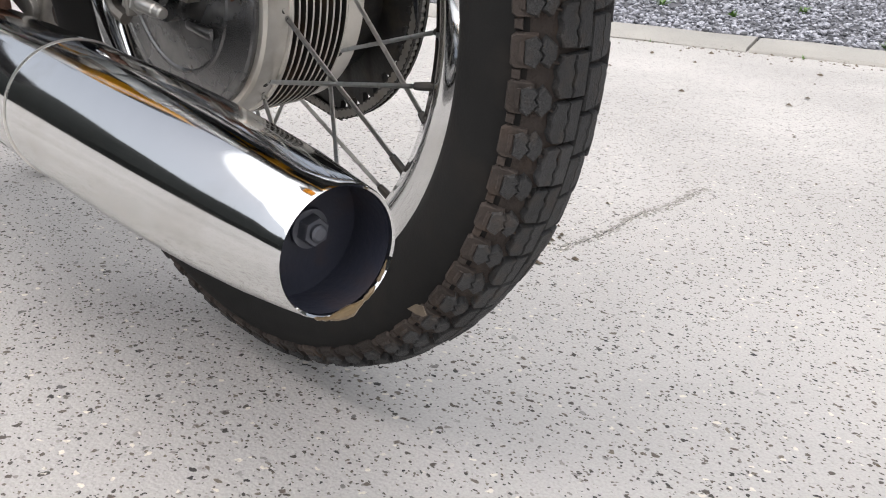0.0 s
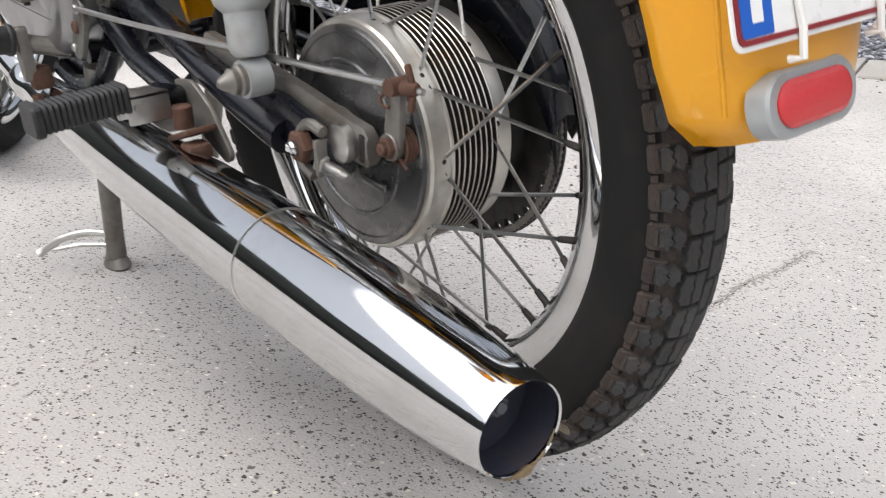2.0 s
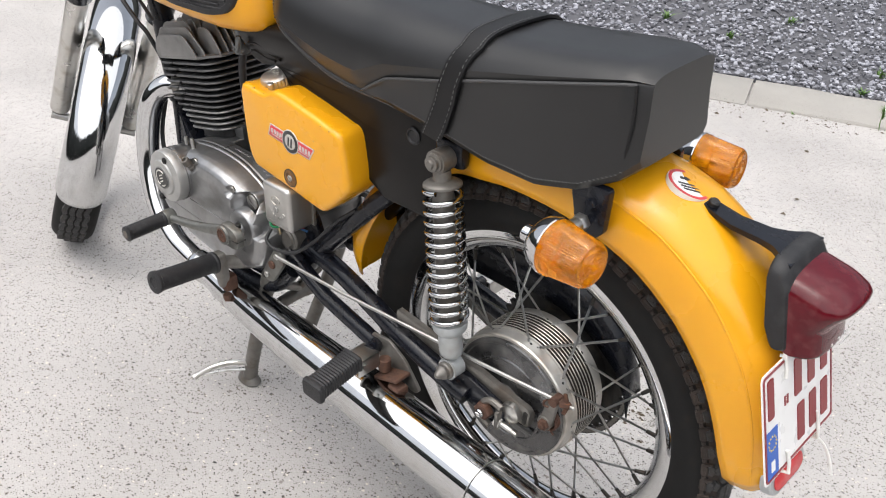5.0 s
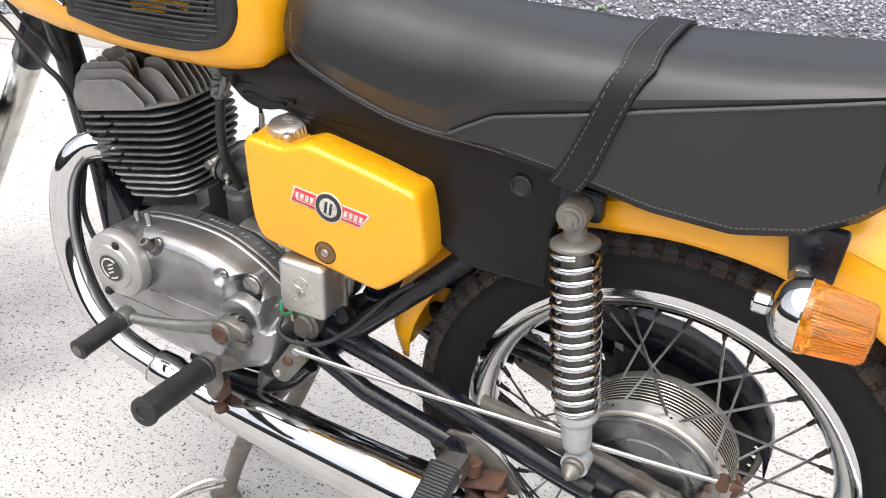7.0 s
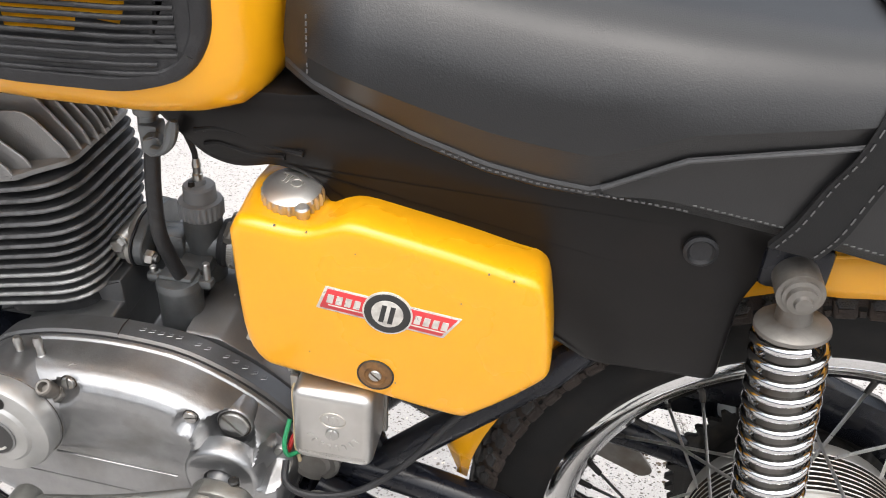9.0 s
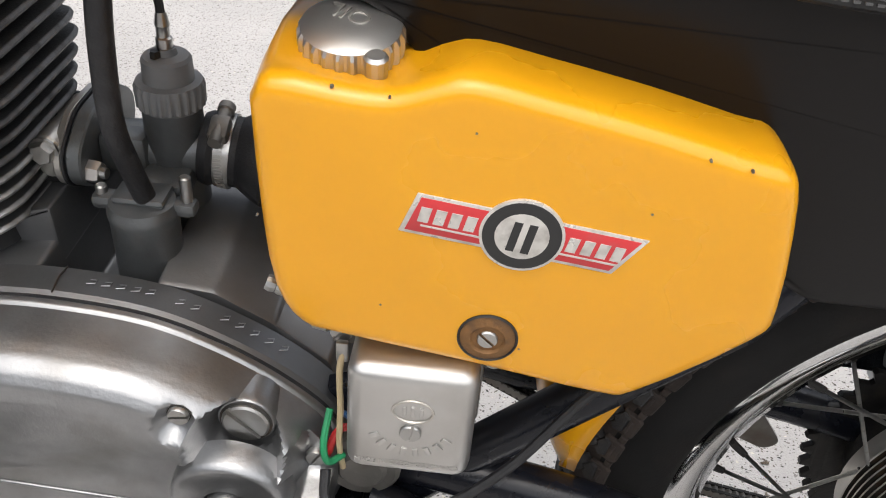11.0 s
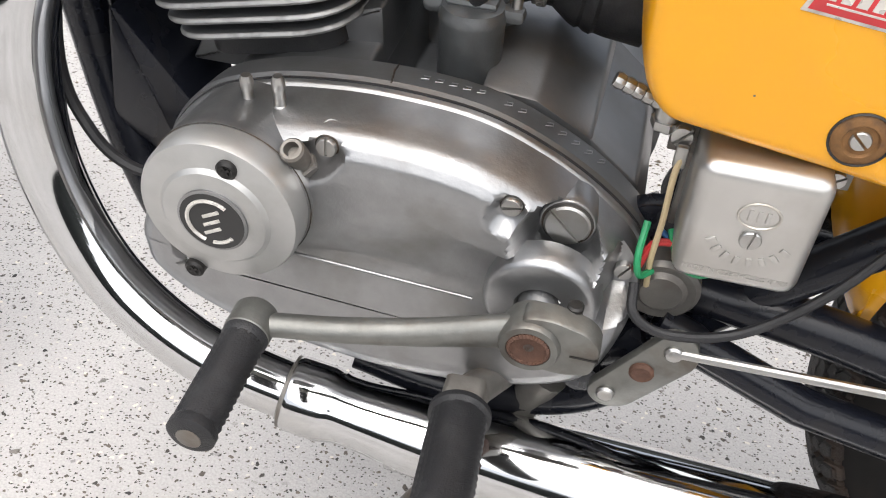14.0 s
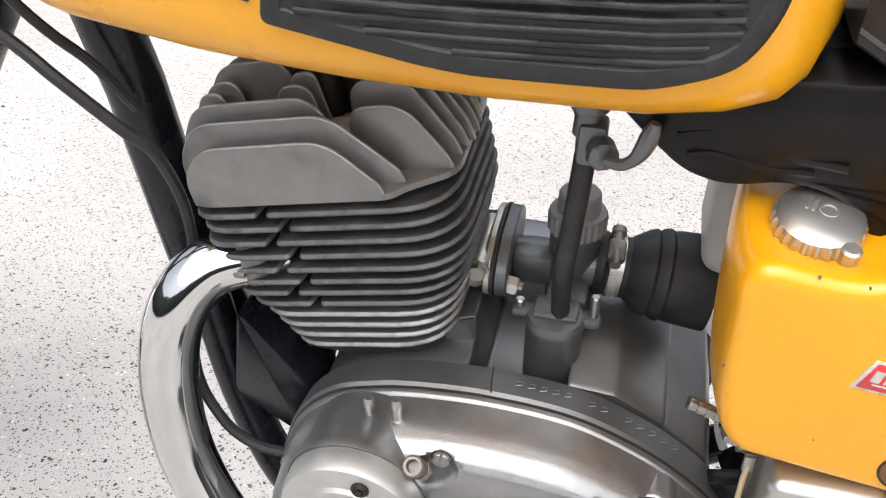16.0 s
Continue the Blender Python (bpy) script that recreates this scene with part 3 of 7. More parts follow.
def wheel(name, m, crown, hub_r, knobs, dish=0.0):
    """A spoked wheel at its place: returns the tyre, which carries the rest of it."""
    c = crown
    # half of the tread's curve: distance over the surface, radius below the crown, offset from the middle
    curve = np.array([(0.0, 0.0, 0.0), (0.014, 0.0006, 0.014), (0.026, 0.0032, 0.0256), (0.036, 0.0078, 0.0344), (0.046, 0.0146, 0.0416), (0.056, 0.0232, 0.0466), (0.066, 0.0330, 0.0494), (0.076, 0.0430, 0.0508)])

    def skin(s, a, h, side=1):
        """A point over the tread: s across, a along, h above the casing's outer curve."""
        d0, y0 = float(np.interp(s, curve[:, 0], curve[:, 1])), float(np.interp(s, curve[:, 0], curve[:, 2]))
        tilt = 1.25 * min(1.0, s / 0.066) ** 1.2
        r, y = c - d0 + h * math.cos(tilt), y0 + h * math.sin(tilt)
        return (r * math.cos(a / c), side * y, r * math.sin(a / c))

    def depth(s):
        return 0.006 * min(1.0, max(0.0, (0.070 - s) / 0.016)) if knobs else 0.0045 * min(1.0, max(0.0, (0.060 - s) / 0.02))
    grid = [0.0, 0.007, 0.014, 0.020, 0.026, 0.031, 0.036, 0.041, 0.046, 0.051, 0.056, 0.061, 0.066, 0.076]
    half = []
    for s in grid:
        x, y, z = skin(s, 0, -depth(s))
        half.append((x, y))
    prof = [(r, -y) for r, y in half[:0:-1]] + half
    bm = bmesh.new()
    lathe(bm, [(0.239, -0.020), (0.2460, -0.0265), (0.2515, -0.034), (0.263, -0.046)] + prof + [(0.263, 0.046), (0.2515, 0.034), (0.2460, 0.0265), (0.239, 0.020)], (0, 0, 0), seg=144, cap=(False, False), wrap=True)
    tyre = part(name + "_tyre", bm, TYRE, bike, "worn black road tyre with a blocky tread", sharp=50)
    tyre.matrix_basis = m @ Matrix.Diagonal((1, 0.86 if knobs else 1.0, 1, 1))
    if knobs:
        bm = bmesh.new()
        lathe(bm, [(r + 0.0005, y) for r, y in prof[5:-5]], (0, 0, 0), seg=144, cap=(False, False))
        part("tread_floor", bm, DIRT, tyre, "brown dirt dried between the tread blocks", sharp=50)
        count = 72
        pitch = 2 * math.pi * c / count

        def lump(b, outline, side, h, low=0.0062, taper=0.0005, lip=0.0007):
            """One raised piece over an outline in s and a."""
            k = list(outline)
            rings(b, [[skin(s, a, -low, side) for s, a in inset(k, -taper)], [skin(s, a, h - 0.0009, side) for s, a in k], [skin(s, a, h, side) for s, a in inset(k, lip)]])

        def mesh_of(b, nm, mat):
            bmesh.ops.recalc_face_normals(b, faces=b.faces)
            me = bpy.data.meshes.new(nm)
            b.to_mesh(me)
            b.free()
            me.materials.append(mat)
            return me
        zig = [(0.0, -0.0125), (0.0012, -0.0065), (-0.0010, -0.002), (0.0012, 0.0035), (-0.0006, 0.008), (0.0004, 0.0125)]
        squig = [(-0.0004, -0.0050), (0.0014, -0.0015), (-0.0012, 0.0015), (0.0010, 0.0048)]
        for side in (1, -1):
            kinds = []
            for v in range(3):
                rng = random.Random(20 + v + 7 * side)
                j = lambda q: q + rng.uniform(-0.0006, 0.0006)
                b = bmesh.new()
                lump(b, [(0.0010, -0.0126), (0.0010, 0.0126)] + [(0.0128 + d, a) for d, a in zig[::-1]], side, j(0.0))
                lump(b, [(0.0139 + d, a) for d, a in zig] + [(j(0.0235), 0.0118), (j(0.0268), 0.0060), (j(0.0262), 0.0008), (j(0.0276), -0.0040), (j(0.0240), -0.0118)], side, j(-0.0003))
                big = mesh_of(b, "tread_block", KNOB)
                b = bmesh.new()
                s0 = 0.0386
                lump(b, [(s0 - 0.0004 + d, a) for d, a in squig] + [(j(s0 - 0.0050), 0.0086), (j(s0 - 0.0096), 0.0030), (j(s0 - 0.0092), -0.0040), (j(s0 - 0.0040), -0.0084)], side, j(0.0002), 0.0068, 0.0014)
                lump(b, [(s0 + 0.0004 + d, a) for d, a in squig] + [(j(s0 + 0.0040), 0.0090), (j(s0 + 0.0092), 0.0066), (j(s0 + 0.0098), -0.0062), (j(s0 + 0.0044), -0.0088)], side, j(0.0), 0.0068, 0.0014)
                hexb = mesh_of(b, "side_block", KNOB)
                b = bmesh.new()
                lump(b, [(s0 + 0.002, -0.0098), (s0 + 0.002, 0.0098), (0.0540, 0.0100), (0.0572, 0.0080), (0.0572, -0.0080), (0.0540, -0.0100)], side, -0.0016, 0.0056, 0.0008)
                lump(b, [(s0 + 0.0102, -0.0062), (s0 + 0.0102, 0.0060), (0.0520, 0.0056), (0.0520, -0.0060)], side, -0.0006, 0.005, 0.0006)
                lump(b, [(0.0500, 0.0108), (0.0500, 0.0172), (0.0556, 0.0166), (0.0556, 0.0114)], side, -0.0026, 0.0056, 0.0004)
                lump(b, [(0.0250, 0.0060), (0.0262, 0.0074), (0.0330, 0.0050), (0.0318, 0.0036)], side, -0.0022, 0.0062, 0.0003)
                rib = mesh_of(b, "shoulder_rib", DIRT)
                kinds.append((big, hexb, rib))
            for i in range(count):
                big, hexb, rib = kinds[(i * 5 + i // 4) % 3]
                q = 2 * math.pi * (i + (0.37 if side < 0 else 0.0)) / count
                for me, ph in ((big, 0.0), (hexb, 0.5), (rib, 0.5)):
                    shared(me.name.split(".")[0], me, tyre, Matrix.Rotation(-q - ph * 2 * math.pi / count, 4, "Y") @ Matrix.Rotation(random.uniform(-0.002, 0.002), 4, "Y"))
    else:
        n = 192
        for y0 in (-0.0075, 0.0075, -0.024, 0.024):
            bm = bmesh.new()
            lo = []
            drop = 0.0022 if abs(y0) > 0.02 else 0.0
            for i in range(n):
                q = 2 * math.pi * i / n
                y = y0 + (0.0016 if (i // 2) % 2 else -0.0016)
                h = c - drop - (0.001 if i % 4 else 0.004)
                e = Vector((math.cos(q), 0, math.sin(q)))
                lo.append([e * (c - drop - 0.009) + Vector((0, y - 0.0062, 0)), e * (h - 0.001) + Vector((0, y - 0.0052, 0)), e * h + Vector((0, y + 0.0052, 0)), e * (c - drop - 0.009) + Vector((0, y + 0.0062, 0))])
            rings(bm, lo, wrap=True)
            part("tread_rib", bm, KNOB, tyre, sharp=30)
    if knobs:
        bm = bmesh.new()
        rings(bm, [[(SCRAP[0] + x, SCRAP[1] + h + 0.004 * abs(x) / 0.008, SCRAP[2] + z) for x, z in ((-0.008, 0.0), (-0.003, 0.004), (0.004, 0.003), (0.009, -0.001), (0.003, -0.004), (-0.004, -0.003))] for h in (0.0, 0.0012)])
        part("leaf_scrap", bm, LITTER, tyre, "dry leaf scrap caught in the tread")
    # rim
    bm = bmesh.new()
    lathe(bm, [(r + 0.001 + 0.0040 * max(0.0, (r - 0.2205) / 0.024), 0.80 * q) for r, q in ((0.241, 0.0315), (0.2445, 0.029), (0.241, 0.026), (0.234, 0.0255), (0.229, 0.021), (0.2205, 0.015), (0.2175, 0.0), (0.2205, -0.015), (0.229, -0.021), (0.234, -0.0255), (0.241, -0.026), (0.2445, -0.029), (0.241, -0.0315),
               (0.232, -0.030), (0.225, -0.0245), (0.2165, -0.017), (0.2140, 0.0), (0.2165, 0.017), (0.225, 0.0245), (0.232, 0.030))], (0, 0, 0), seg=96, cap=(False, False), wrap=True)
    rim = part(name + "_rim", bm, CHROME, bike, "bright chromed steel wheel rim", sharp=60)
    rim.matrix_basis = m
    # spokes with dark nipples
    bm = bmesh.new()
    tube(bm, [(0, 0, 0), (0, 0, 0.88)], 0.0017, 6)
    sp = bpy.data.meshes.new("spoke")
    bm.to_mesh(sp)
    bm.free()
    sp.materials.append(DULL_CHROME)
    sp.shade_smooth()
    bm = bmesh.new()
    lathe(bm, [(0.0026, -0.016), (0.0030, -0.012), (0.0032, -0.003), (0.0045, 0.0)], (0, 0, 0), (0, 0, 1), 8)
    ni = bpy.data.meshes.new("nipple")
    bm.to_mesh(ni)
    bm.free()
    ni.materials.append(OILY)
    for i in range(36):
        s = 1 if i % 2 else -1
        lead = 1 if (i // 2) % 2 else -1
        q = 2 * math.pi * (i + 0.5) / 36
        qh = q + lead * radians(27)
        p1 = Vector((0.2145 * math.cos(q), s * 0.004, 0.2145 * math.sin(q)))
        p0 = Vector((hub_r * math.cos(qh), s * (0.030 if lead > 0 else 0.027) + dish, hub_r * math.sin(qh)))
        d = p1 - p0
        z = d.normalized()
        x = z.orthogonal().normalized()
        r3 = Matrix((x, z.cross(x), z)).transposed().to_4x4()
        o = shared("spoke", sp, rim, Matrix.Translation(p0) @ r3 @ Matrix.Diagonal((1, 1, d.length / 0.88, 1)))
        shared("nipple", ni, rim, Matrix.Translation(p1) @ r3)
    return tyre, rim


def rear_hub():
    a = AXLE
    bm = bmesh.new()
    prof = [(0.030, 0.043), (0.0975, 0.043), (0.1005, 0.0425), (0.1022, 0.040), (0.1025, 0.036), (0.1030, 0.0235), (0.1050, 0.0225), (0.1050, 0.0205)]
    y = 0.0195
    while y > -0.026:
        prof += [(0.0955, y), (0.0955, y - 0.0026), (0.1046, y - 0.0032), (0.1052, y - 0.0040), (0.1046, y - 0.0048)]
        y -= 0.0060
    prof += [(0.0975, y), (0.1025, y - 0.001), (0.1025, -0.044), (0.096, -0.048), (0.03, -0.048)]
    lathe(bm, prof, a, seg=96)
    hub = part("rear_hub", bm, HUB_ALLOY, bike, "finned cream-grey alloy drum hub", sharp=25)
    # groove faces between the fins take a darker material than the fin tops
    hub.data.materials.append(DARK_BROWN)
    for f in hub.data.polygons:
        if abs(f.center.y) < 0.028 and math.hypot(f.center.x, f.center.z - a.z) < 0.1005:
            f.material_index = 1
    for i in range(36):
        s = 1 if i % 2 else -1
        lead = 1 if (i // 2) % 2 else -1
        q = 2 * math.pi * (i + 0.5) / 36 + lead * radians(27)
        bm = bmesh.new()
        lathe(bm, [(0.0027, -0.003), (0.0027, 0.0005), (0.0020, 0.0010)], a + Vector((0.1018 * math.cos(q), s * (0.030 if lead > 0 else 0.027), 0.1018 * math.sin(q))), (math.cos(q), 0, math.sin(q)), 10)
        part("spoke_seat", bm, OILY, hub)
    bm = bmesh.new()
    lathe(bm, [(0.060, 0.040), (0.0968, 0.0428), (0.0968, 0.0470), (0.0955, 0.0482), (0.0905, 0.0486), (0.0890, 0.0478), (0.0880, 0.0478), (0.070, 0.0500), (0.0685, 0.0512), (0.0665, 0.0512), (0.0650, 0.0500), (0.052, 0.0515), (0.040, 0.054), (0.030, 0.0555), (0.029, 0.062), (0.018, 0.063), (0.016, 0.068)], a, seg=72)
    plate = part("brake_plate", bm, PLATE_ALLOY, hub, "scuffed grey brake plate", sharp=28)
    bm = bmesh.new()
    lathe(bm, [(0.0085, 0.046), (0.0085, 0.058), (0.007, 0.059)], (-0.072, 0, 0.346), seg=18)
    part("plate_boss", bm, PLATE_ALLOY, plate, "cast boss")
    bm = bmesh.new()
    box(bm, (-0.036, 0.054, 0.303), (0.034, 0.006, 0.009), 0.003, Matrix.Rotation(radians(-8), 4, "Y"))
    part("plate_rib", bm, PLATE_ALLOY, plate, "cast rib")
    # brake lever, its nut and coil spring
    bm = bmesh.new()
    lathe(bm, [(0.0115, 0.058), (0.0115, 0.067), (0.0105, 0.068)], (-0.080, 0, 0.347), seg=20)
    slab(bm, rounded([(-0.091, 0.342), (-0.070, 0.342), (-0.083, 0.402), (-0.100, 0.404)], 0.007), 0.060, 0.066, 0.001)
    part("brake_lever", bm, WORN_STEEL, hub, "worn steel brake lever")
    bm = bmesh.new()
    hexa(bm, (-0.081, 0.066, 0.347), 0.0088, 0.007)
    lathe(bm, [(0.005, 0.072), (0.005, 0.076), (0.004, 0.077)], (-0.081, 0, 0.347), seg=14)
    part("lever_nut", bm, RUST, hub, "rusty lever nut")
    bm = bmesh.new()
    tube(bm, [(-0.082 + 0.0135 * math.cos(k * 0.45), 0.0495 + k * 0.00021, 0.346 + 0.0135 * math.sin(k * 0.45)) for k in range(58)] + [(-0.094, 0.0615, 0.330)], 0.0016, 6)
    tube(bm, spline([(-0.083, 0.067, 0.392), (-0.079, 0.070, 0.388), (-0.080, 0.070, 0.382), (-0.086, 0.068, 0.380)], 4), 0.0016, 6)
    part("return_spring", bm, RUST, hub, "rusty return spring")
    bm = bmesh.new()
    tube(bm, [(0.452, 0.116, 0.414), (0.30, 0.108, 0.410), (0.0, 0.078, 0.401), (-0.100, 0.066, 0.398)], 0.0031, 10)
    tube(bm, [(-0.098, 0.066, 0.398), (-0.124, 0.063, 0.397)], 0.0026, 10)
    rod = part("brake_rod", bm, STEEL, bike, "thin plated brake rod")
    bm = bmesh.new()
    lathe(bm, [(0.0062, 0), (0.0068, 0.003), (0.0055, 0.012), (0.004, 0.014)], (-0.104, 0.0655, 0.398), (-1, -0.1, 0), 14)
    for sg in (1, -1):
        box(bm, (-0.111, 0.065, 0.398 + sg * 0.011), (0.006, 0.004, 0.015), 0.0015, Matrix.Rotation(radians(sg * 18), 4, "Y"))
    part("wing_nut", bm, RUST, rod, "rusty wing nut")
    bm = bmesh.new()
    lathe(bm, [(0.0070, -0.009), (0.0070, 0.009)], (-0.096, 0.066, 0.398), (0, 1, 0), 16)
    part("rod_trunnion", bm, RUST, rod, "rusty trunnion")
    # torque arm with its slotted end and spacer
    bm = bmesh.new()
    loops = []
    for x, y, z, hh in ((0.20, 0.072, 0.395, 0.013), (0.10, 0.071, 0.378, 0.014), (0.03, 0.069, 0.362, 0.0155), (-0.03, 0.067, 0.345, 0.0170), (-0.052, 0.066, 0.341, 0.0165), (-0.058, 0.066, 0.340, 0.010)):
        loops.append([(x, y + u * 0.007, z + v * hh) for u, v in ((-0.7, -1), (0.7, -1), (1, -0.7), (1, 0.7), (0.7, 1), (-0.7, 1), (-1, 0.7), (-1, -0.7))])
    rings(bm, loops)
    arm = part("torque_arm", bm, WORN_STEEL, bike, "brownish bare-steel torque arm", sharp=50)
    bm = bmesh.new()
    slab(bm, rounded([(-0.046, 0.329), (-0.053, 0.329), (-0.056, 0.352), (-0.049, 0.354)], 0.003), 0.0725, 0.0740, 0.0005)
    part("arm_slot", bm, OILY, arm, "dark slot in the arm")
    bm = bmesh.new()
    lathe(bm, [(0.0130, 0.070), (0.0165, 0.074), (0.0170, 0.079), (0.0160, 0.083), (0.011, 0.085)], (-0.030, 0, 0.343), seg=28)
    lathe(bm, [(0.0085, 0.05), (0.0085, 0.094)], a, seg=16)
    part("axle_spacer", bm, STEEL, bike, "dull round axle spacer")
    # chain adjuster: a bent steel plate and a screw that points to the back
    bm = bmesh.new()
    tube(bm, spline([(-0.022, 0.090, 0.353), (-0.004, 0.091, 0.357), (0.008, 0.092, 0.350), (0.014, 0.092, 0.334), (0.010, 0.092, 0.318), (-0.002, 0.091, 0.311)], 5), 0.0052, 8)
    box(bm, (-0.018, 0.089, 0.331), (0.006, 0.018, 0.032), 0.002)
    adj = part("chain_adjuster", bm, WORN_STEEL, bike, "worn steel chain adjuster plate")
    bm = bmesh.new()
    hexa(bm, (-0.012, 0.0885, 0.3245), 0.0095, 0.010, (-1, 0, -0.12))
    part("adjuster_nut", bm, STEEL, adj, "dull adjuster nut")
    bm = bmesh.new()
    lathe(bm, [(0.0052, 0), (0.0052, 0.026), (0.0050, 0.028), (0.0042, 0.029), (0.0042, 0.036), (0.003, 0.037)], (-0.014, 0.0885, 0.324), (-1, 0, -0.12), 14)
    part("adjuster_screw", bm, STEEL, adj, "threaded adjuster screw")
    bm = bmesh.new()
    hexa(bm, Vector((0.006, 0.091, 0.337)), 0.0145, 0.011)
    part("axle_nut", bm, RUST, bike, "rusted axle nut")
    bm = bmesh.new()
    lathe(bm, [(0.0070, 0.098), (0.0070, 0.106), (0.0055, 0.108), (0.0025, 0.1065)], (0.006, 0, 0.337), seg=18)
    part("axle_end", bm, CHROME, bike, "bright axle end")


def sprocket_and_chain():
    bm = bmesh.new()
    pts = []
    teeth = 46
    for i in range(teeth * 4):
        q = 2 * math.pi * i / (teeth * 4)
        r = (0.1215, 0.1205, 0.1130, 0.1130)[i % 4]
        pts.append((r * math.cos(q), AXLE.z + r * math.sin(q)))
    slab(bm, pts, -0.083, -0.077, 0.0008)
    lathe(bm, [(0.088, -0.0765), (0.086, -0.066), (0.080, -0.058), (0.075, -0.046), (0.05, -0.046)], AXLE, seg=40)
    part("sprocket", bm, OILY, bike, "dark oily rear sprocket")
    bm, rollers = bmesh.new(), bmesh.new()
    path = []
    for i in range(30):
        q = radians(100 + 160 * i / 29)
        path.append(Vector((0.124 * math.cos(q), -0.080, AXLE.z + 0.124 * math.sin(q))))
    path = [Vector((0.46, -0.080, 0.462)), Vector((0.2, -0.080, 0.456))] + path + [Vector((0.2, -0.080, 0.258)), Vector((0.46, -0.080, 0.405))]
    dense = []
    for p, q in zip(path, path[1:]):
        k = max(1, round((q - p).length / 0.0064))
        dense += [p.lerp(q, j / k) for j in range(k)]
    for i, p in enumerate(dense[:-1]):
        d = (dense[i + 1] - p)
        ang = math.atan2(d.z, d.x)
        for dy in ((0.0045, -0.0045) if i % 2 else (0.0030, -0.0030)):
            box(bm, p + Vector((0, dy, 0)), (0.0120, 0.0013, 0.0088), 0.0, Matrix.Rotation(-ang, 4, "Y"))
        lathe(rollers, [(0.0038, -0.0052), (0.0038, 0.0052)], p, seg=8)
    tagged(part("roller_strip", rollers, WORN_STEEL, bike), "worn chain rollers", kind="stuff")
    part("drive_chain", bm, OILY, bike, "oily drive chain")
    # the guard over the chain: one long pressed shell
    bm = bmesh.new()
    top, low = [], []
    guide = [(0.36, 0.50, 0.435), (0.28, 0.508, 0.415), (0.18, 0.507, 0.405), (0.08, 0.500, 0.40), (0.0, 0.492, 0.392), (-0.06, 0.470, 0.372), (-0.105, 0.432, 0.350), (-0.128, 0.39, 0.335), (-0.136, 0.352, 0.325)]
    loops = []
    for x, zt, zl in guide:
        loops.append([(x, -0.064, zt - 0.052), (x, -0.0635, zt - 0.014), (x, -0.066, zt - 0.003), (x, -0.076, zt), (x, -0.088, zt - 0.003), (x, -0.094, zt - 0.012), (x + 0.01, -0.094, zl)])
    rings(bm, loops, closed=False)
    part("chain_guard", bm, BLACK, bike, "glossy black chain guard", solid=0.002, sharp=45)


def rear_fender():
    bm = bmesh.new()
    # degrees from the front, crown radius, edge radius, half width
    guide = [(11, 0.344, 0.331, 0.050), (16, 0.370, 0.335, 0.054), (22, 0.384, 0.337, 0.056), (30, 0.386, 0.338, 0.056), (40, 0.383, 0.340, 0.057), (60, 0.382, 0.343, 0.058), (72, 0.388, 0.346, 0.060), (80, 0.396, 0.345, 0.070), (95, 0.414, 0.347, 0.073), (108, 0.434, 0.352, 0.074), (120, 0.446, 0.358, 0.074),
             (132, 0.446, 0.358, 0.074), (144, 0.434, 0.353, 0.073), (155, 0.416, 0.345, 0.072), (162, 0.402, 0.341, 0.070), (167, 0.393, 0.342, 0.066), (169.5, 0.387, 0.348, 0.055)]
    mid = Vector((0, -0.015, 0))
    loops = []
    steps = 60
    g = np.array(guide)
    for i in range(steps + 1):
        q = 11 + (169.5 - 11) * i / steps
        rc, re, w = (float(np.interp(q, g[:, 0], g[:, k])) for k in (1, 2, 3))
        e = Vector((math.cos(radians(q)), 0, math.sin(radians(q))))
        half = [(re, w + 0.001), (re + 0.010, w), (re + (rc - re) * 0.35, w + 0.001), (re + (rc - re) * 0.62, w - 0.002), (re + (rc - re) * 0.70, w - 0.005), (re + (rc - re) * 0.84, w * 0.80), (re + (rc - re) * 0.94, w * 0.55), (rc - 0.001, w * 0.25), (rc, 0)]
        full = half + [(r, -y) for r, y in half[-2::-1]]
        loops.append([AXLE + mid + e * r + Vector((0, y, 0)) for r, y in full])
    rings(bm, loops, closed=False)
    beads = []
    for s in (1, -1):
        b = bmesh.new()
        pts = []
        for i in range(20, 60):
            q = 11 + (169.5 - 11) * i / steps
            rc, re, w = (float(np.interp(q, g[:, 0], g[:, k])) for k in (1, 2, 3))
            pts.append(AXLE + mid + Vector((math.cos(radians(q)), 0, math.sin(radians(q)))) * (re + (rc - re) * 0.66) + Vector((0, s * (w - 0.0022), 0)))
        tube(b, pts, 0.0016, 8)
        beads.append(b)
    f = part("rear_fender", bm, YELLOW, bike, "deep valanced rear mudguard in yellow paint", solid=0.0025, sharp=40)
    for b in beads:
        part("fender_bead", b, YELLOW, f, "pressed bead along the mudguard")
    return f


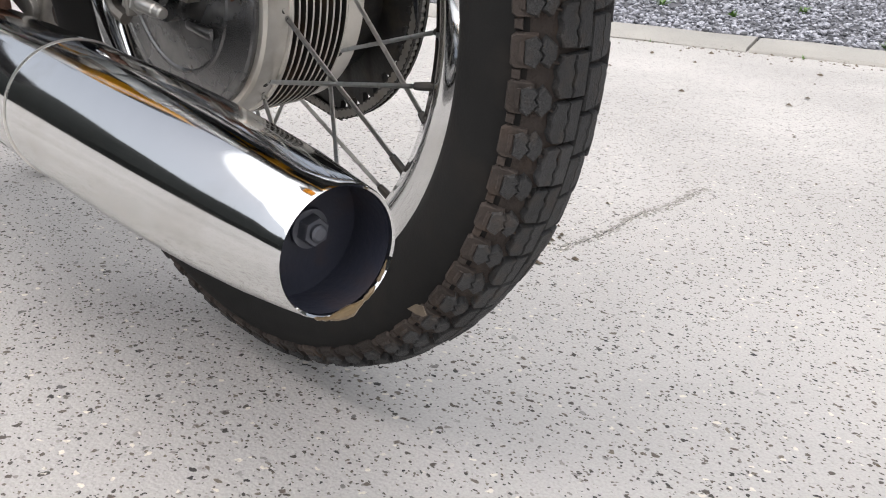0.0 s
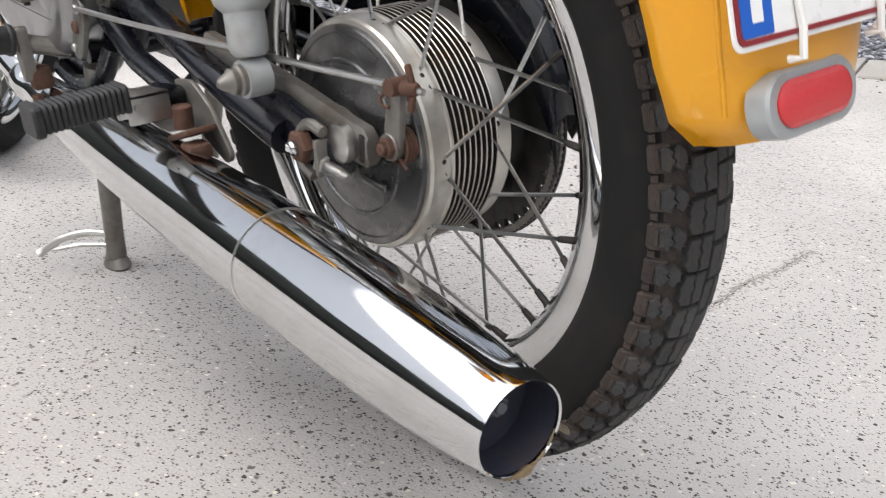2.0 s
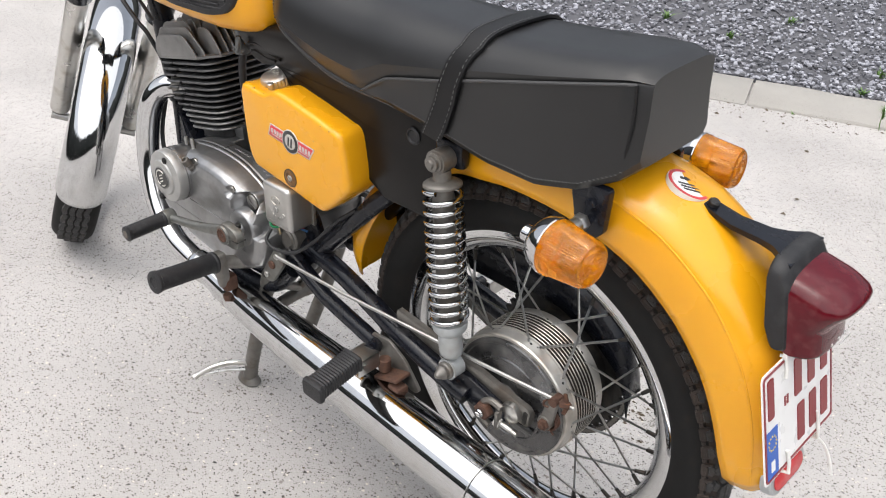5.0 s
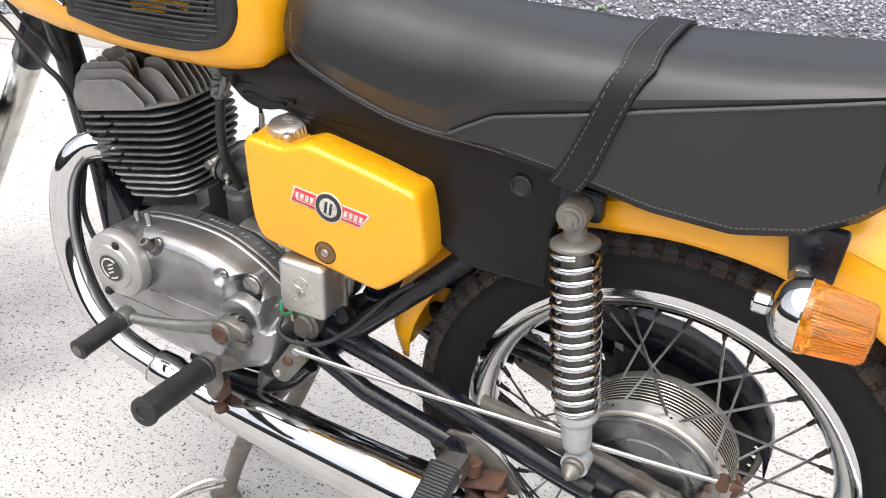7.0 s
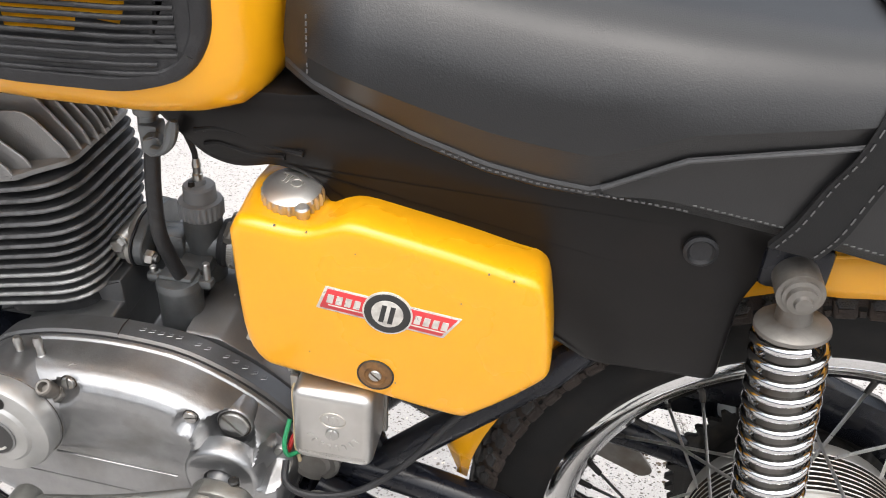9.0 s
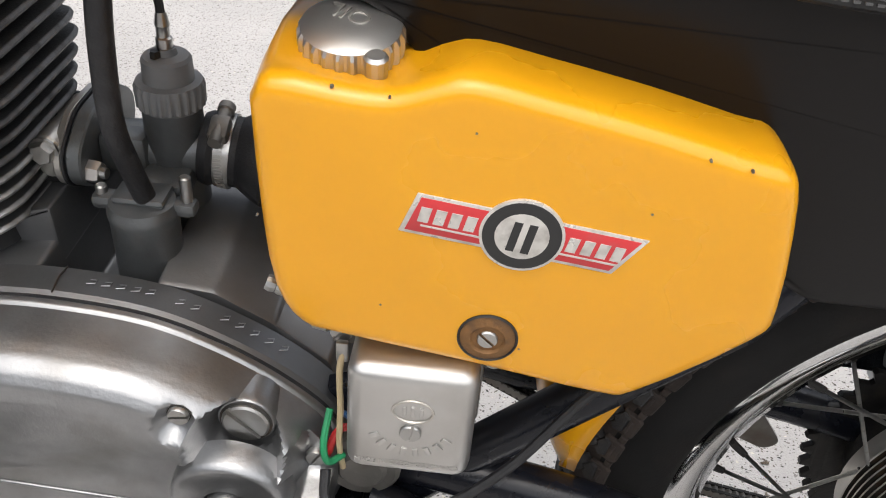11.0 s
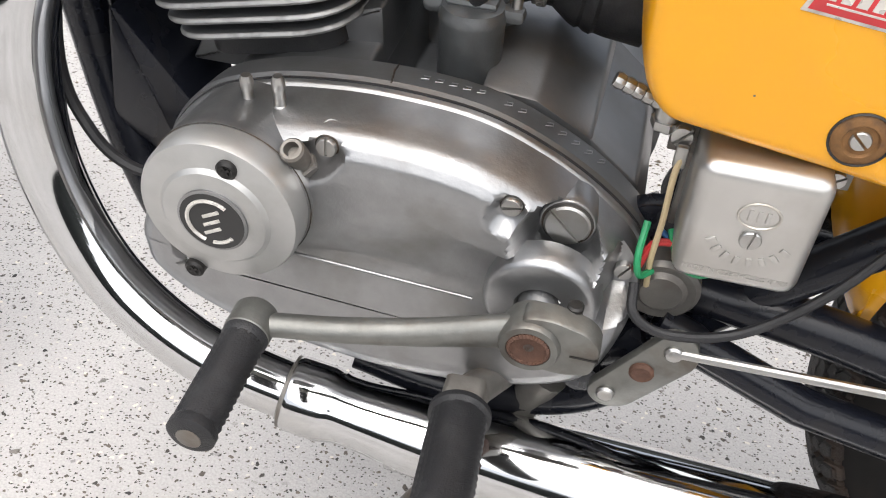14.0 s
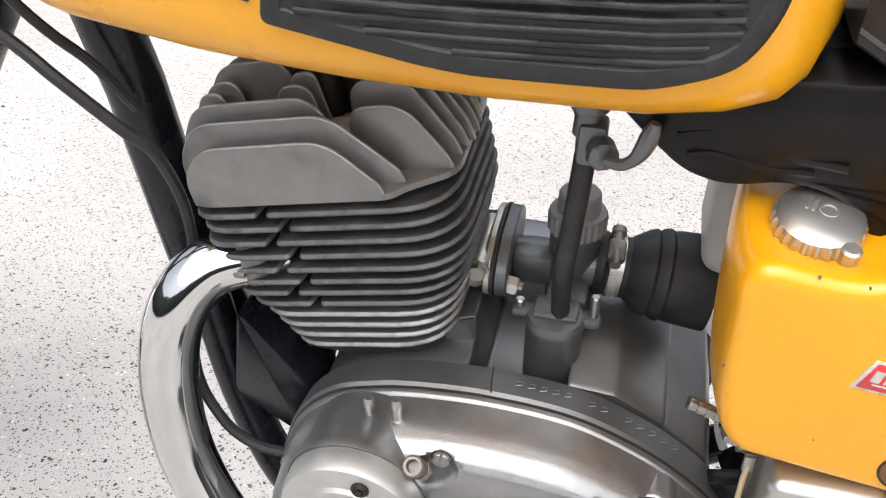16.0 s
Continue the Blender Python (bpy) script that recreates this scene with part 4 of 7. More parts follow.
def exhaust():
    bm = bmesh.new()
    # tail cone, ring and body about a straight line that runs a little outwards to the back
    p0, p1 = Vector((-0.333, 0.1725, 0.2632)), Vector((0.62, 0.117, 0.2770))
    d = (p1 - p0).normalized()

    def at(x):
        return p0 + (p1 - p0) * ((x - p0.x) / (p1.x - p0.x))
    prof = [(-0.333, 0.0292), (-0.334, 0.0302), (-0.332, 0.0310), (-0.315, 0.0335), (-0.29, 0.0367), (-0.25, 0.0402), (-0.21, 0.0425), (-0.17, 0.0439), (-0.12, 0.0448), (-0.054, 0.0453)]
    xs = [x for x, r in prof]
    lathe(bm, [(0.0290, 0.002)] + [(r, (at(x) - p0).dot(d)) for x, r in prof], p0, d, 72, cap=(False, True))
    tail = part("silencer_tail", bm, CHROME, bike, "chromed silencer tail cone with an oily lip", sharp=35)
    bm = bmesh.new()
    lathe(bm, [(r, (at(x) - p0).length) for r, x in ((0.0448, -0.0530), (0.0461, -0.0527), (0.0461, -0.0515), (0.0448, -0.0512))], p0, d, 72)
    part("silencer_seam", bm, DULL_CHROME, tail, "raised seam ring")
    bm = bmesh.new()
    lathe(bm, [(r, (at(x) - p0).length) for r, x in ((0.0453, -0.0515), (0.0453, 0.0), (0.0449, 0.08), (0.0440, 0.18), (0.0430, 0.29), (0.0400, 0.40), (0.037, 0.49), (0.0325, 0.56), (0.0315, 0.57), (0.030, 0.60), (0.030, 0.62))], p0, d, 72)
    part("silencer_body", bm, CHROME, bike, "long chromed silencer body with faint scratches", sharp=35)
    # inside of the outlet
    bm = bmesh.new()
    lathe(bm, [(0.0293, 0.0015), (0.0308, 0.015), (0.0322, 0.032), (0.020, 0.033), (0.001, 0.033)], p0, d, 48, cap=(False, True))
    part("silencer_bore", bm, SOOT, tail, "sooty bore of the outlet", sharp=40)
    c = p0 + d * 0.0315 + Vector((0, -0.006, -0.001))
    bm = bmesh.new()
    hexa(bm, c, 0.0075, 0.007, -d)
    lathe(bm, [(0.0095, 0), (0.0095, 0.0015)], c, -d, 24)
    part("baffle_nut", bm, SOOT_METAL, tail, "hexagon nut on the baffle")
    bm = bmesh.new()
    lathe(bm, [(0.0042, 0.0065), (0.0042, 0.0090), (0.003, 0.0098)], c, -d, 14)
    part("baffle_bolt", bm, SOOT_METAL, tail, "rusty bolt end")
    bm = bmesh.new()
    lp = []
    rng = random.Random(5)
    for q in np.linspace(205, 300, 26):
        e = Vector((0, math.cos(radians(q)), math.sin(radians(q))))
        lp.append(p0 + e * 0.0300 + Vector((-0.0005, 0, 0)))
    tube(bm, lp, [0.0006 + 0.0022 * math.exp(-((k - 16) / 3.0) ** 2) + rng.uniform(0, 0.0007) for k in range(26)], 8)
    part("oil_drip", bm, DRIP, tail, "brown oily deposit on the outlet lip")
    # header pipe and its joint
    bm = bmesh.new()
    pts = spline([(0.800, 0.020, 0.592), (0.846, 0.044, 0.589), (0.870, 0.066, 0.560), (0.879, 0.082, 0.500), (0.868, 0.096, 0.430), (0.832, 0.110, 0.365), (0.775, 0.120, 0.322), (0.715, 0.122, 0.302), (0.62, 0.120, 0.278)], 8)
    tube(bm, pts, 0.0215, 28)
    header = part("header_pipe", bm, CHROME, bike, "curved chromed exhaust header pipe", sharp=40)
    bm = bmesh.new()
    q0, q1 = Vector((0.700, 0.1215, 0.297)), Vector((0.58, 0.1195, 0.275))
    u = (q1 - q0).normalized()
    lathe(bm, [(0.022, 0), (0.0265, 0.001), (0.0280, 0.004), (0.0282, 0.028), (0.0272, 0.033), (0.0252, 0.040), (0.0250, 0.052), (0.0262, 0.066), (0.0290, 0.090), (0.031, 0.118)], q0, u, 40)
    part("pipe_joint", bm, CHROME, header, "chromed joint sleeve with a slotted end")
    bm = bmesh.new()
    lathe(bm, [(0.0215, 0), (0.0268, 0.002), (0.0268, 0.004), (0.0215, 0.006)], q0 - u * 0.003, u, 36)
    part("joint_ring", bm, WORN_STEEL, header, "rusty joint ring")
    bm = bmesh.new()
    lathe(bm, [(0.021, -0.03), (0.0245, -0.024), (0.0245, -0.014), (0.022, -0.008)], (0.838, 0.035, 0.592), (0.85, 0.3, -0.1), 24)
    for k in (0, 2.4, 4.6):
        box(bm, Vector((0.822, 0.029, 0.594)) + Vector((0.0, 0.0250 * math.cos(k), 0.0250 * math.sin(k))), (0.010, 0.006, 0.005), 0.002)
    part("exhaust_nut", bm, WORN_STEEL, header, "stained exhaust nut with lugs")


def frame_tubes():
    def t(name, pts, r, label="", mat=BLACK, seg=16):
        bm = bmesh.new()
        tube(bm, pts, r, seg)
        return part(name, bm, mat, bike, label)
    for s in (1, -1):
        sw = t("swingarm_tube", spline([(0.44, s * 0.055, 0.415), (0.33, s * 0.068, 0.405), (0.18, s * 0.085, 0.372), (0.08, s * 0.088, 0.345), (0.045, s * 0.087, 0.336)], 6), 0.0165, "glossy black swinging-arm tube")
        bm = bmesh.new()
        slab(bm, rounded([(0.09, 0.372), (0.085, 0.335), (-0.004, 0.312), (-0.026, 0.322), (-0.022, 0.350), (0.05, 0.372)], 0.01), s * 0.078, s * 0.088, 0.004)
        part("swingarm_end", bm, BLACK, sw, "flattened black arm end")
        t("seat_stay", [(0.452, s * 0.052, 0.365), (0.40, s * 0.056, 0.425), (0.262, s * 0.058, 0.563), (0.235, s * 0.046, 0.590), (0.12, s * 0.040, 0.70)], 0.0145, "black frame tube rising to the seat")
        t("peg_stay", [(0.46, s * 0.078, 0.400), (0.36, s * 0.088, 0.362), (0.225, s * 0.100, 0.344)], 0.0135, "black tube to the rear footrest")
    t("lower_cradle", spline([(0.905, 0.0, 0.66), (0.885, 0.0, 0.54), (0.855, 0.02, 0.42), (0.80, 0.045, 0.345), (0.70, 0.06, 0.325), (0.55, 0.065, 0.325), (0.46, 0.07, 0.375)], 6), 0.0165, "black engine cradle tube")
    t("lower_cradle", spline([(0.885, -0.01, 0.54), (0.855, -0.03, 0.42), (0.80, -0.05, 0.345), (0.70, -0.06, 0.325), (0.55, -0.065, 0.325), (0.46, -0.07, 0.375)], 6), 0.0165, "black engine cradle tube")
    t("case_guard_tube", spline([(0.66, 0.084, 0.312), (0.60, 0.085, 0.300), (0.535, 0.085, 0.305), (0.488, 0.085, 0.328), (0.455, 0.080, 0.366)], 6), 0.0125, "black tube below the engine cover")
    t("down_tube", [(0.93, 0, 0.82), (0.905, 0.0, 0.70), (0.885, 0.0, 0.54)], 0.0205, "black front down tube")
    t("top_tube", [(0.97, 0, 0.84), (0.50, 0, 0.78), (0.1, 0, 0.70)], 0.019, "black frame top tube")
    t("steering_head", [(0.96, 0, 0.838), (1.04, -0.004, 0.850), (1.115, -0.010, 0.862)], 0.022, "black frame neck at the steering head")
    t("cross_tube", [(0.50, 0.098, 0.353), (0.50, -0.098, 0.353)], 0.0125, "black footrest cross tube")
    bm = bmesh.new()
    slab(bm, rounded([(0.845, 0.535), (0.86, 0.44), (0.80, 0.40), (0.79, 0.46)], 0.012), -0.03, 0.03, 0.003)
    part("engine_plate", bm, BLACK, bike, "black engine mounting plate")
    bm = bmesh.new()
    slab(bm, rounded([(0.50, 0.47), (0.42, 0.49), (0.395, 0.42), (0.44, 0.355), (0.50, 0.36)], 0.02), 0.045, 0.058, 0.003)
    part("pivot_plate", bm, BLACK, bike, "black swinging-arm pivot plate")
    bm = bmesh.new()
    lathe(bm, [(0.024, 0.058), (0.024, 0.078), (0.021, 0.081), (0.016, 0.080), (0.013, 0.083)], (0.463, 0, 0.428), seg=28)
    part("pivot_cap", bm, WORN_STEEL, bike, "dull steel pivot cap")
    # brake pedal linkage
    bm = bmesh.new()
    slab(bm, rounded([(0.438, 0.425), (0.455, 0.428), (0.497, 0.363), (0.487, 0.350), (0.470, 0.352), (0.432, 0.405)], 0.010), 0.108, 0.115, 0.0015)
    lk = part("brake_link", bm, KICK_STEEL, bike, "worn grey steel brake link")
    for x, z, r, mat in ((0.450, 0.413, 0.0058, STEEL), (0.465, 0.391, 0.0078, RUST), (0.483, 0.365, 0.0060, STEEL)):
        bm = bmesh.new()
        lathe(bm, [(r, 0.112), (r, 0.117), (r * 0.8, 0.1185), (r * 0.4, 0.1178)], (x, 0, z), seg=18)
        part("link_pin", bm, mat, lk, "small pin head")


def side_panel():
    bm = bmesh.new()
    low = [(0.600, 0.768), (0.582, 0.749), (0.566, 0.734), (0.551, 0.721), (0.541, 0.716), (0.527, 0.7125), (0.513, 0.7135), (0.490, 0.7195), (0.466, 0.7165), (0.44, 0.69)]
    out = rounded(low + [(0.30, 0.62), (0.235, 0.583), (0.136, 0.583), (0.134, 0.66), (0.11, 0.725), (0.25, 0.768), (0.345, 0.782), (0.43, 0.792), (0.478, 0.782), (0.56, 0.778)], 0.010)
    bend = lambda x: 0.067 - 0.012 * min(1.0, max(0.0, (x - 0.42) / 0.08))
    loops = []
    for d, k, dy in ((0.0, 0.0, 0.018), (0.0, 1.0, -0.006), (0.002, 1.0, -0.002), (0.006, 1.0, 0.0)):
        loops.append([(x, (bend(x) if k else 0.0) + dy, z) for x, z in inset(out, d)])
    rings(bm, loops)
    p = part("side_panel", bm, PANEL_BLACK, bike, "glossy black side panel with a brown tint")
    for pts in ([(0.553, 0.742), (0.535, 0.746), (0.516, 0.744), (0.495, 0.737), (0.467, 0.736)], [(0.546, 0.731), (0.535, 0.7335), (0.525, 0.732), (0.505, 0.7285), (0.482, 0.730)]):
        bm = bmesh.new()
        tube(bm, spline([(x, bend(x) + 0.0002, z) for x, z in pts], 5), 0.0024, 8)
        part("panel_rib", bm, PANEL_BLACK, p, "pressed rib")
    bm = bmesh.new()
    lathe(bm, [(0.0125, 0.062), (0.0125, 0.069), (0.010, 0.0705), (0.008, 0.068), (0.004, 0.067)], (0.172, 0, 0.704), seg=24)
    part("panel_lock", bm, RUBBER, p, "round black grommet")
    bm = bmesh.new()
    slab(bm, rounded([(0.46, 0.72), (0.44, 0.69), (0.30, 0.62), (0.235, 0.583), (0.136, 0.583), (0.134, 0.66), (0.11, 0.725), (0.25, 0.768), (0.345, 0.785), (0.45, 0.80)], 0.012), -0.018, -0.067, 0.010)
    part("side_panel", bm, PANEL_BLACK, bike, "glossy black side panel with a brown tint")
    bm = bmesh.new()
    box(bm, (0.474, -0.062, 0.648), (0.086, 0.080, 0.120), 0.014, seg=4)
    part("air_box", bm, AIRBOX, bike, "pale grey air box behind the oil tank")


def seat():
    bm = bmesh.new()
    # x, bottom z, side crease z, top z, half width at bottom, crease and top shoulder
    g = np.array([(0.480, 0.798, 0.807, 0.862, 0.052, 0.054, 0.044), (0.46, 0.790, 0.799, 0.872, 0.064, 0.067, 0.054), (0.43, 0.781, 0.790, 0.878, 0.073, 0.076, 0.062), (0.38, 0.765, 0.774, 0.880, 0.079, 0.082, 0.069), (0.33, 0.751, 0.760, 0.876, 0.081, 0.084, 0.072), (0.29, 0.745, 0.754, 0.872, 0.082, 0.085, 0.074), (0.255, 0.743, 0.752, 0.870, 0.082, 0.086, 0.076),
                  (0.20, 0.740, 0.785, 0.868, 0.082, 0.091, 0.078), (0.15, 0.734, 0.797, 0.867, 0.0825, 0.092, 0.080), (0.11, 0.729, 0.806, 0.866, 0.083, 0.092, 0.080), (0.03, 0.716, 0.826, 0.868, 0.085, 0.090, 0.078), (-0.05, 0.714, 0.844, 0.874, 0.086, 0.086, 0.074), (-0.11, 0.728, 0.857, 0.880, 0.084, 0.080, 0.070), (-0.155, 0.752, 0.866, 0.883, 0.076, 0.072, 0.062), (-0.176, 0.772, 0.866, 0.876, 0.066, 0.064, 0.054)])
    loops = []
    n = 56
    for i in range(n + 1):
        x = 0.480 + (-0.176 - 0.480) * i / n
        zb, zc, zt, wb, wc, ws = (float(np.interp(-x, -g[:, 0], g[:, k])) for k in range(1, 7))
        bul = 0.011 * min(1.0, max(0.0, (x - 0.05) / 0.22)) * min(1.0, max(0.1, (0.478 - x) / 0.05))
        k = zc - zb
        a1, a2, a3 = min(0.012, 0.35 * k), min(0.022, 0.65 * k), min(0.003, 0.15 * k)
        half = [(0.0, zb), (wb * 0.8, zb), (wb, zb + a3), (wb + 0.5 * a1, zb + a1), (wb + 0.4 * a1, zb + a2), (wb + (wc - wb) * 0.55, zb + a2 + (k - a2) * 0.5), (wc, zc - 0.001), (wc - 0.0015, zc + 0.0015), (wc + bul, zc + (zt - zc) * 0.26), (ws + (wc - ws) * 0.5 + bul, zc + (zt - zc) * 0.52), (ws * 0.93 + bul * 0.6, zc + (zt - zc) * 0.80), (ws * 0.72, zc + (zt - zc) * 0.95), (ws * 0.40, zt), (0.0, zt)]
        full = half + [(-y, z) for y, z in half[-2:0:-1]]
        loops.append([(x, y, z) for y, z in full])
    rings(bm, loops)
    s = part("seat", bm, VINYL, bike, "long black vinyl dual seat with welted seams", sharp=28)
    # welt along the crease, and rows of stitches along the hem
    for sgn in (1, -1):
        bm = bmesh.new()
        pts = []
        for x in np.linspace(0.250, -0.160, 40):
            zc, wc = float(np.interp(-x, -g[:, 0], g[:, 2])), float(np.interp(-x, -g[:, 0], g[:, 5]))
            pts.append((x, sgn * (wc + 0.0005), zc))
        tube(bm, pts, 0.0020, 8)
        part("seat_welt", bm, WELT, s, "black welt")
        bm = bmesh.new()
        for x in np.arange(0.36, -0.16, -0.0048):
            zb, wb = float(np.interp(-x, -g[:, 0], g[:, 1])), float(np.interp(-x, -g[:, 0], g[:, 4]))
            box(bm, (x, sgn * (wb + (0.0058 if x < 0.19 else 0.0035)), zb + (0.013 if x < 0.19 else 0.006)), (0.0028, 0.0010, 0.0010), 0)
        for z in np.arange(0.806, 0.846, 0.0048):
            box(bm, (0.459, sgn * (0.0695 - 0.06 * max(0.0, z - 0.826)), z), (0.0010, 0.0012, 0.0028), 0)
        tagged(part("seat_stitching", bm, THREAD, s), "grey stitching", kind="stuff")
    for sgn in (1, -1):
        bm = bmesh.new()
        tube(bm, [(-0.160, sgn * 0.0715, 0.866), (-0.162, sgn * 0.0735, 0.82), (-0.158, sgn * 0.0765, 0.772)], 0.002, 8)
        part("seat_welt", bm, VINYL_SIDE, s, "black corner welt")
    # passenger strap across the seat
    def over(x):
        zb, zc, zt, wb, wc, ws = (float(np.interp(-x, -g[:, 0], g[:, k])) for k in range(1, 7))
        h = [(wb + 0.007, zb + 0.002), (wb + 0.0085, zb + 0.022), (wb + (wc - wb) * 0.55 + 0.003, zb + 0.022 + (zc - zb - 0.022) * 0.5), (wc + 0.0035, zc), (ws + (wc - ws) * 0.5 + 0.003, zc + (zt - zc) * 0.52 + 0.003), (ws * 0.93, zc + (zt - zc) * 0.80 + 0.004), (ws * 0.70, zt + 0.001), (ws * 0.35, zt + 0.004), (0, zt + 0.0045)]
        return [(0, y, z) for y, z in h + [(-y, z) for y, z in h[-2::-1]]]
    a, b = spline(over(0.115), 4), spline(over(0.085), 4)
    n = len(a)
    loops = []
    for k in range(n):
        lift = 1 - abs(2 * k / (n - 1) - 1)
        x0 = 0.118 - 0.055 * min(1.0, lift * 1.7)
        p, q = Vector((x0 + 0.017, a[k].y, a[k].z)), Vector((x0 - 0.017, b[k].y, b[k].z))
        nr = Vector((0, a[k].y, 0.25 * (a[k].z - 0.77) / 0.1)).normalized() if lift < 0.5 else Vector((0, a[k].y * 3, 1)).normalized()
        loops.append([p - nr * 0.001, p + nr * 0.003, q + nr * 0.003, q - nr * 0.001])
    bm = bmesh.new()
    rings(bm, loops)
    st = part("seat_strap", bm, VINYL_SIDE, s, "stitched black passenger strap")
    bm = bmesh.new()
    for a, b in zip(loops[:-1], loops[1:]):
        for e in (0.12, 0.88):
            p = Vector(a[1]).lerp(Vector(a[2]), e)
            q = Vector(b[1]).lerp(Vector(b[2]), e)
            if p.y > -0.02:
                k = max(1, int((q - p).length / 0.006))
                for j in range(k):
                    m = p.lerp(q, (j + 0.3) / k)
                    n2 = p.lerp(q, (j + 0.85) / k)
                    nrm = Vector((0, 1, 0.25)) if p.z < 0.83 else Vector((0, 0.5, 1))
                    tube(bm, [m + nrm * 0.0008, n2 + nrm * 0.0008], 0.0006, 4)
    tagged(part("strap_stitching", bm, THREAD, st), "grey stitching", kind="stuff")


def oil_tank():
    face = [(0.512, 0.690), (0.510, 0.640), (0.505, 0.592), (0.492, 0.569), (0.470, 0.5630), (0.400, 0.5522), (0.340, 0.5420), (0.319, 0.5470), (0.273, 0.588), (0.2655, 0.609), (0.2740, 0.668), (0.283, 0.684), (0.30, 0.688), (0.34, 0.6975), (0.385, 0.706), (0.418, 0.7115), (0.434, 0.7075), (0.450, 0.7015), (0.468, 0.7010), (0.502, 0.704)]
    pts = [tuple(v)[:2] for v in spline([(x, z, 0) for x, z in face + face[:1]], 3)][:-1]
    cx, cz = 0.39, 0.63

    def scaled(d, y, lift=0.0, dip=0.0):
        o = []
        for x, z in inset(pts, d):
            up_ = max(0.0, (z - 0.66) / 0.05)
            t = float(np.interp(x, [0.420, 0.452], [0.0, 1.0]))
            t = t * t * (3 - 2 * t)
            nose = 0.006 * min(1.0, max(0.0, (x - 0.44) / 0.06)) * min(1.0, max(0.0, (0.104 - y) / 0.05))
            o.append((x + nose, y, z + up_ * (lift * (1 - t) - dip * t)))
        return o
    bm = bmesh.new()
    loops = [scaled(0.012, -0.02, -0.006, -0.007), scaled(0.006, 0.02, -0.004, -0.006), scaled(0.003, 0.042, -0.003, -0.002), scaled(0.001, 0.062, -0.002, 0.0025), scaled(0.0, 0.078, -0.0012, 0.0045), scaled(0.0, 0.089, -0.0004, 0.0036), scaled(0.0, 0.097, 0, 0.0014), scaled(0.0006, 0.1025), scaled(0.0020, 0.1062), scaled(0.0042, 0.1086), scaled(0.0070, 0.1097), scaled(0.0100, 0.1102)]
    rings(bm, loops)
    tank = part("oil_tank", bm, YELLOW, bike, "smooth yellow oil tank with small paint chips", sharp=50)
    # filler cap: knurled skirt, domed top, raised lettering
    up = Vector((0.0, 0.20, 1.0)).normalized()
    c = Vector((0.4745, 0.0655, 0.7030))
    bm = bmesh.new()
    a, u, w = basis(up)
    prof = [(0.0205, -0.008), (0.0230, -0.006), (0.0242, 0.0), (0.0240, 0.006), (0.0224, 0.0085), (0.020, 0.0098), (0.012, 0.0112), (0.004, 0.0116)]
    loops = []
    for r, h in prof:
        row = []
        for i in range(96):
            q = 2 * math.pi * i / 96
            rr = r - (0.0016 if (i % 4 in (0, 1) and -0.007 < h < 0.007) else 0)
            row.append(c + a * h + (u * math.cos(q) + w * math.sin(q)) * rr)
        loops.append(row)
    rings(bm, loops)
    lathe(bm, [(0.005, -0.005), (0.0055, 0.004), (0.004, 0.0055)], c + Vector((-0.014, 0.0215, 0)), up, 12)
    cap = part("oil_cap", bm, BOX_METAL, tank, "scuffed alloy filler cap with a knurled edge", sharp=25)
    word("OIL", 0.0135, Matrix.Translation(c + a * 0.0119 + Vector((0.001, -0.004, 0))) @ Matrix.Rotation(radians(-11.3), 4, "X") @ Matrix.Rotation(radians(-22), 4, "Z"), HUB_ALLOY, cap, 0.0011)
    # fixing: rubber cup, washer, slotted screw
    c = Vector((0.399, 0.1085, 0.5762))
    bm = bmesh.new()
    lathe(bm, [(0.0150, 0.0), (0.0150, 0.0024), (0.0142, 0.0030), (0.0130, 0.001)], c, seg=32)
    part("tank_grommet", bm, RUBBER, tank, "dirty rubber grommet")
    bm = bmesh.new()
    lathe(bm, [(0.0137, 0.0), (0.0137, 0.0022), (0.0104, 0.0036), (0.0088, 0.0038), (0.0078, 0.0024), (0.0056, 0.0024)], c, seg=28)
    part("tank_washer", bm, CUP_RUST, tank, "rusty cupped washer")
    bm = bmesh.new()
    screw(bm, c + Vector((0, 0.002, 0)), 0.0052, 0.002, turn=2.4)
    part("tank_screw", bm, STEEL, tank, "slotted screw")
    # transfer on the side: silver outline, red bars, black ring with a white centre, plain letter bars
    # its bars sit a little slanted along the tank
    y = 0.1107
    d, v = Vector((-0.968, 0, -0.115)).normalized(), Vector((-0.115, 0, 0.968)).normalized()
    o = Vector((0.3902, 0, 0.6400))

    def at(p, q):
        r = o + d * p + v * q
        return (r.x, r.z)

    def flat(name, outline, y0, h, mat, label=""):
        b = bmesh.new()
        slab(b, outline, y0 - 0.001, y0 + h, 0.0001)
        return part(name, b, mat, tank, label)

    def disc(r, n=40):
        return [at(r * math.cos(2 * math.pi * i / n), r * math.sin(2 * math.pi * i / n)) for i in range(n)]
    for sg in (-1, 1):
        flat("decal_border", [at(sg * 0.012, 0.0108), at(sg * 0.0510 + (0.004 if sg > 0 else 0.002), 0.0108), at(sg * 0.0482 + (-0.004 if sg > 0 else -0.006), -0.0108), at(sg * 0.012, -0.0108)], y, 0.0003, DECAL_SILVER)
        flat("decal_bar", [at(sg * 0.014, 0.0092), at(sg * 0.0490 + (0.003 if sg > 0 else 0.002), 0.0092), at(sg * 0.0466 + (-0.004 if sg > 0 else -0.005), -0.0092), at(sg * 0.014, -0.0092)], y, 0.0006, DECAL_RED, "scuffed red bar of the transfer")
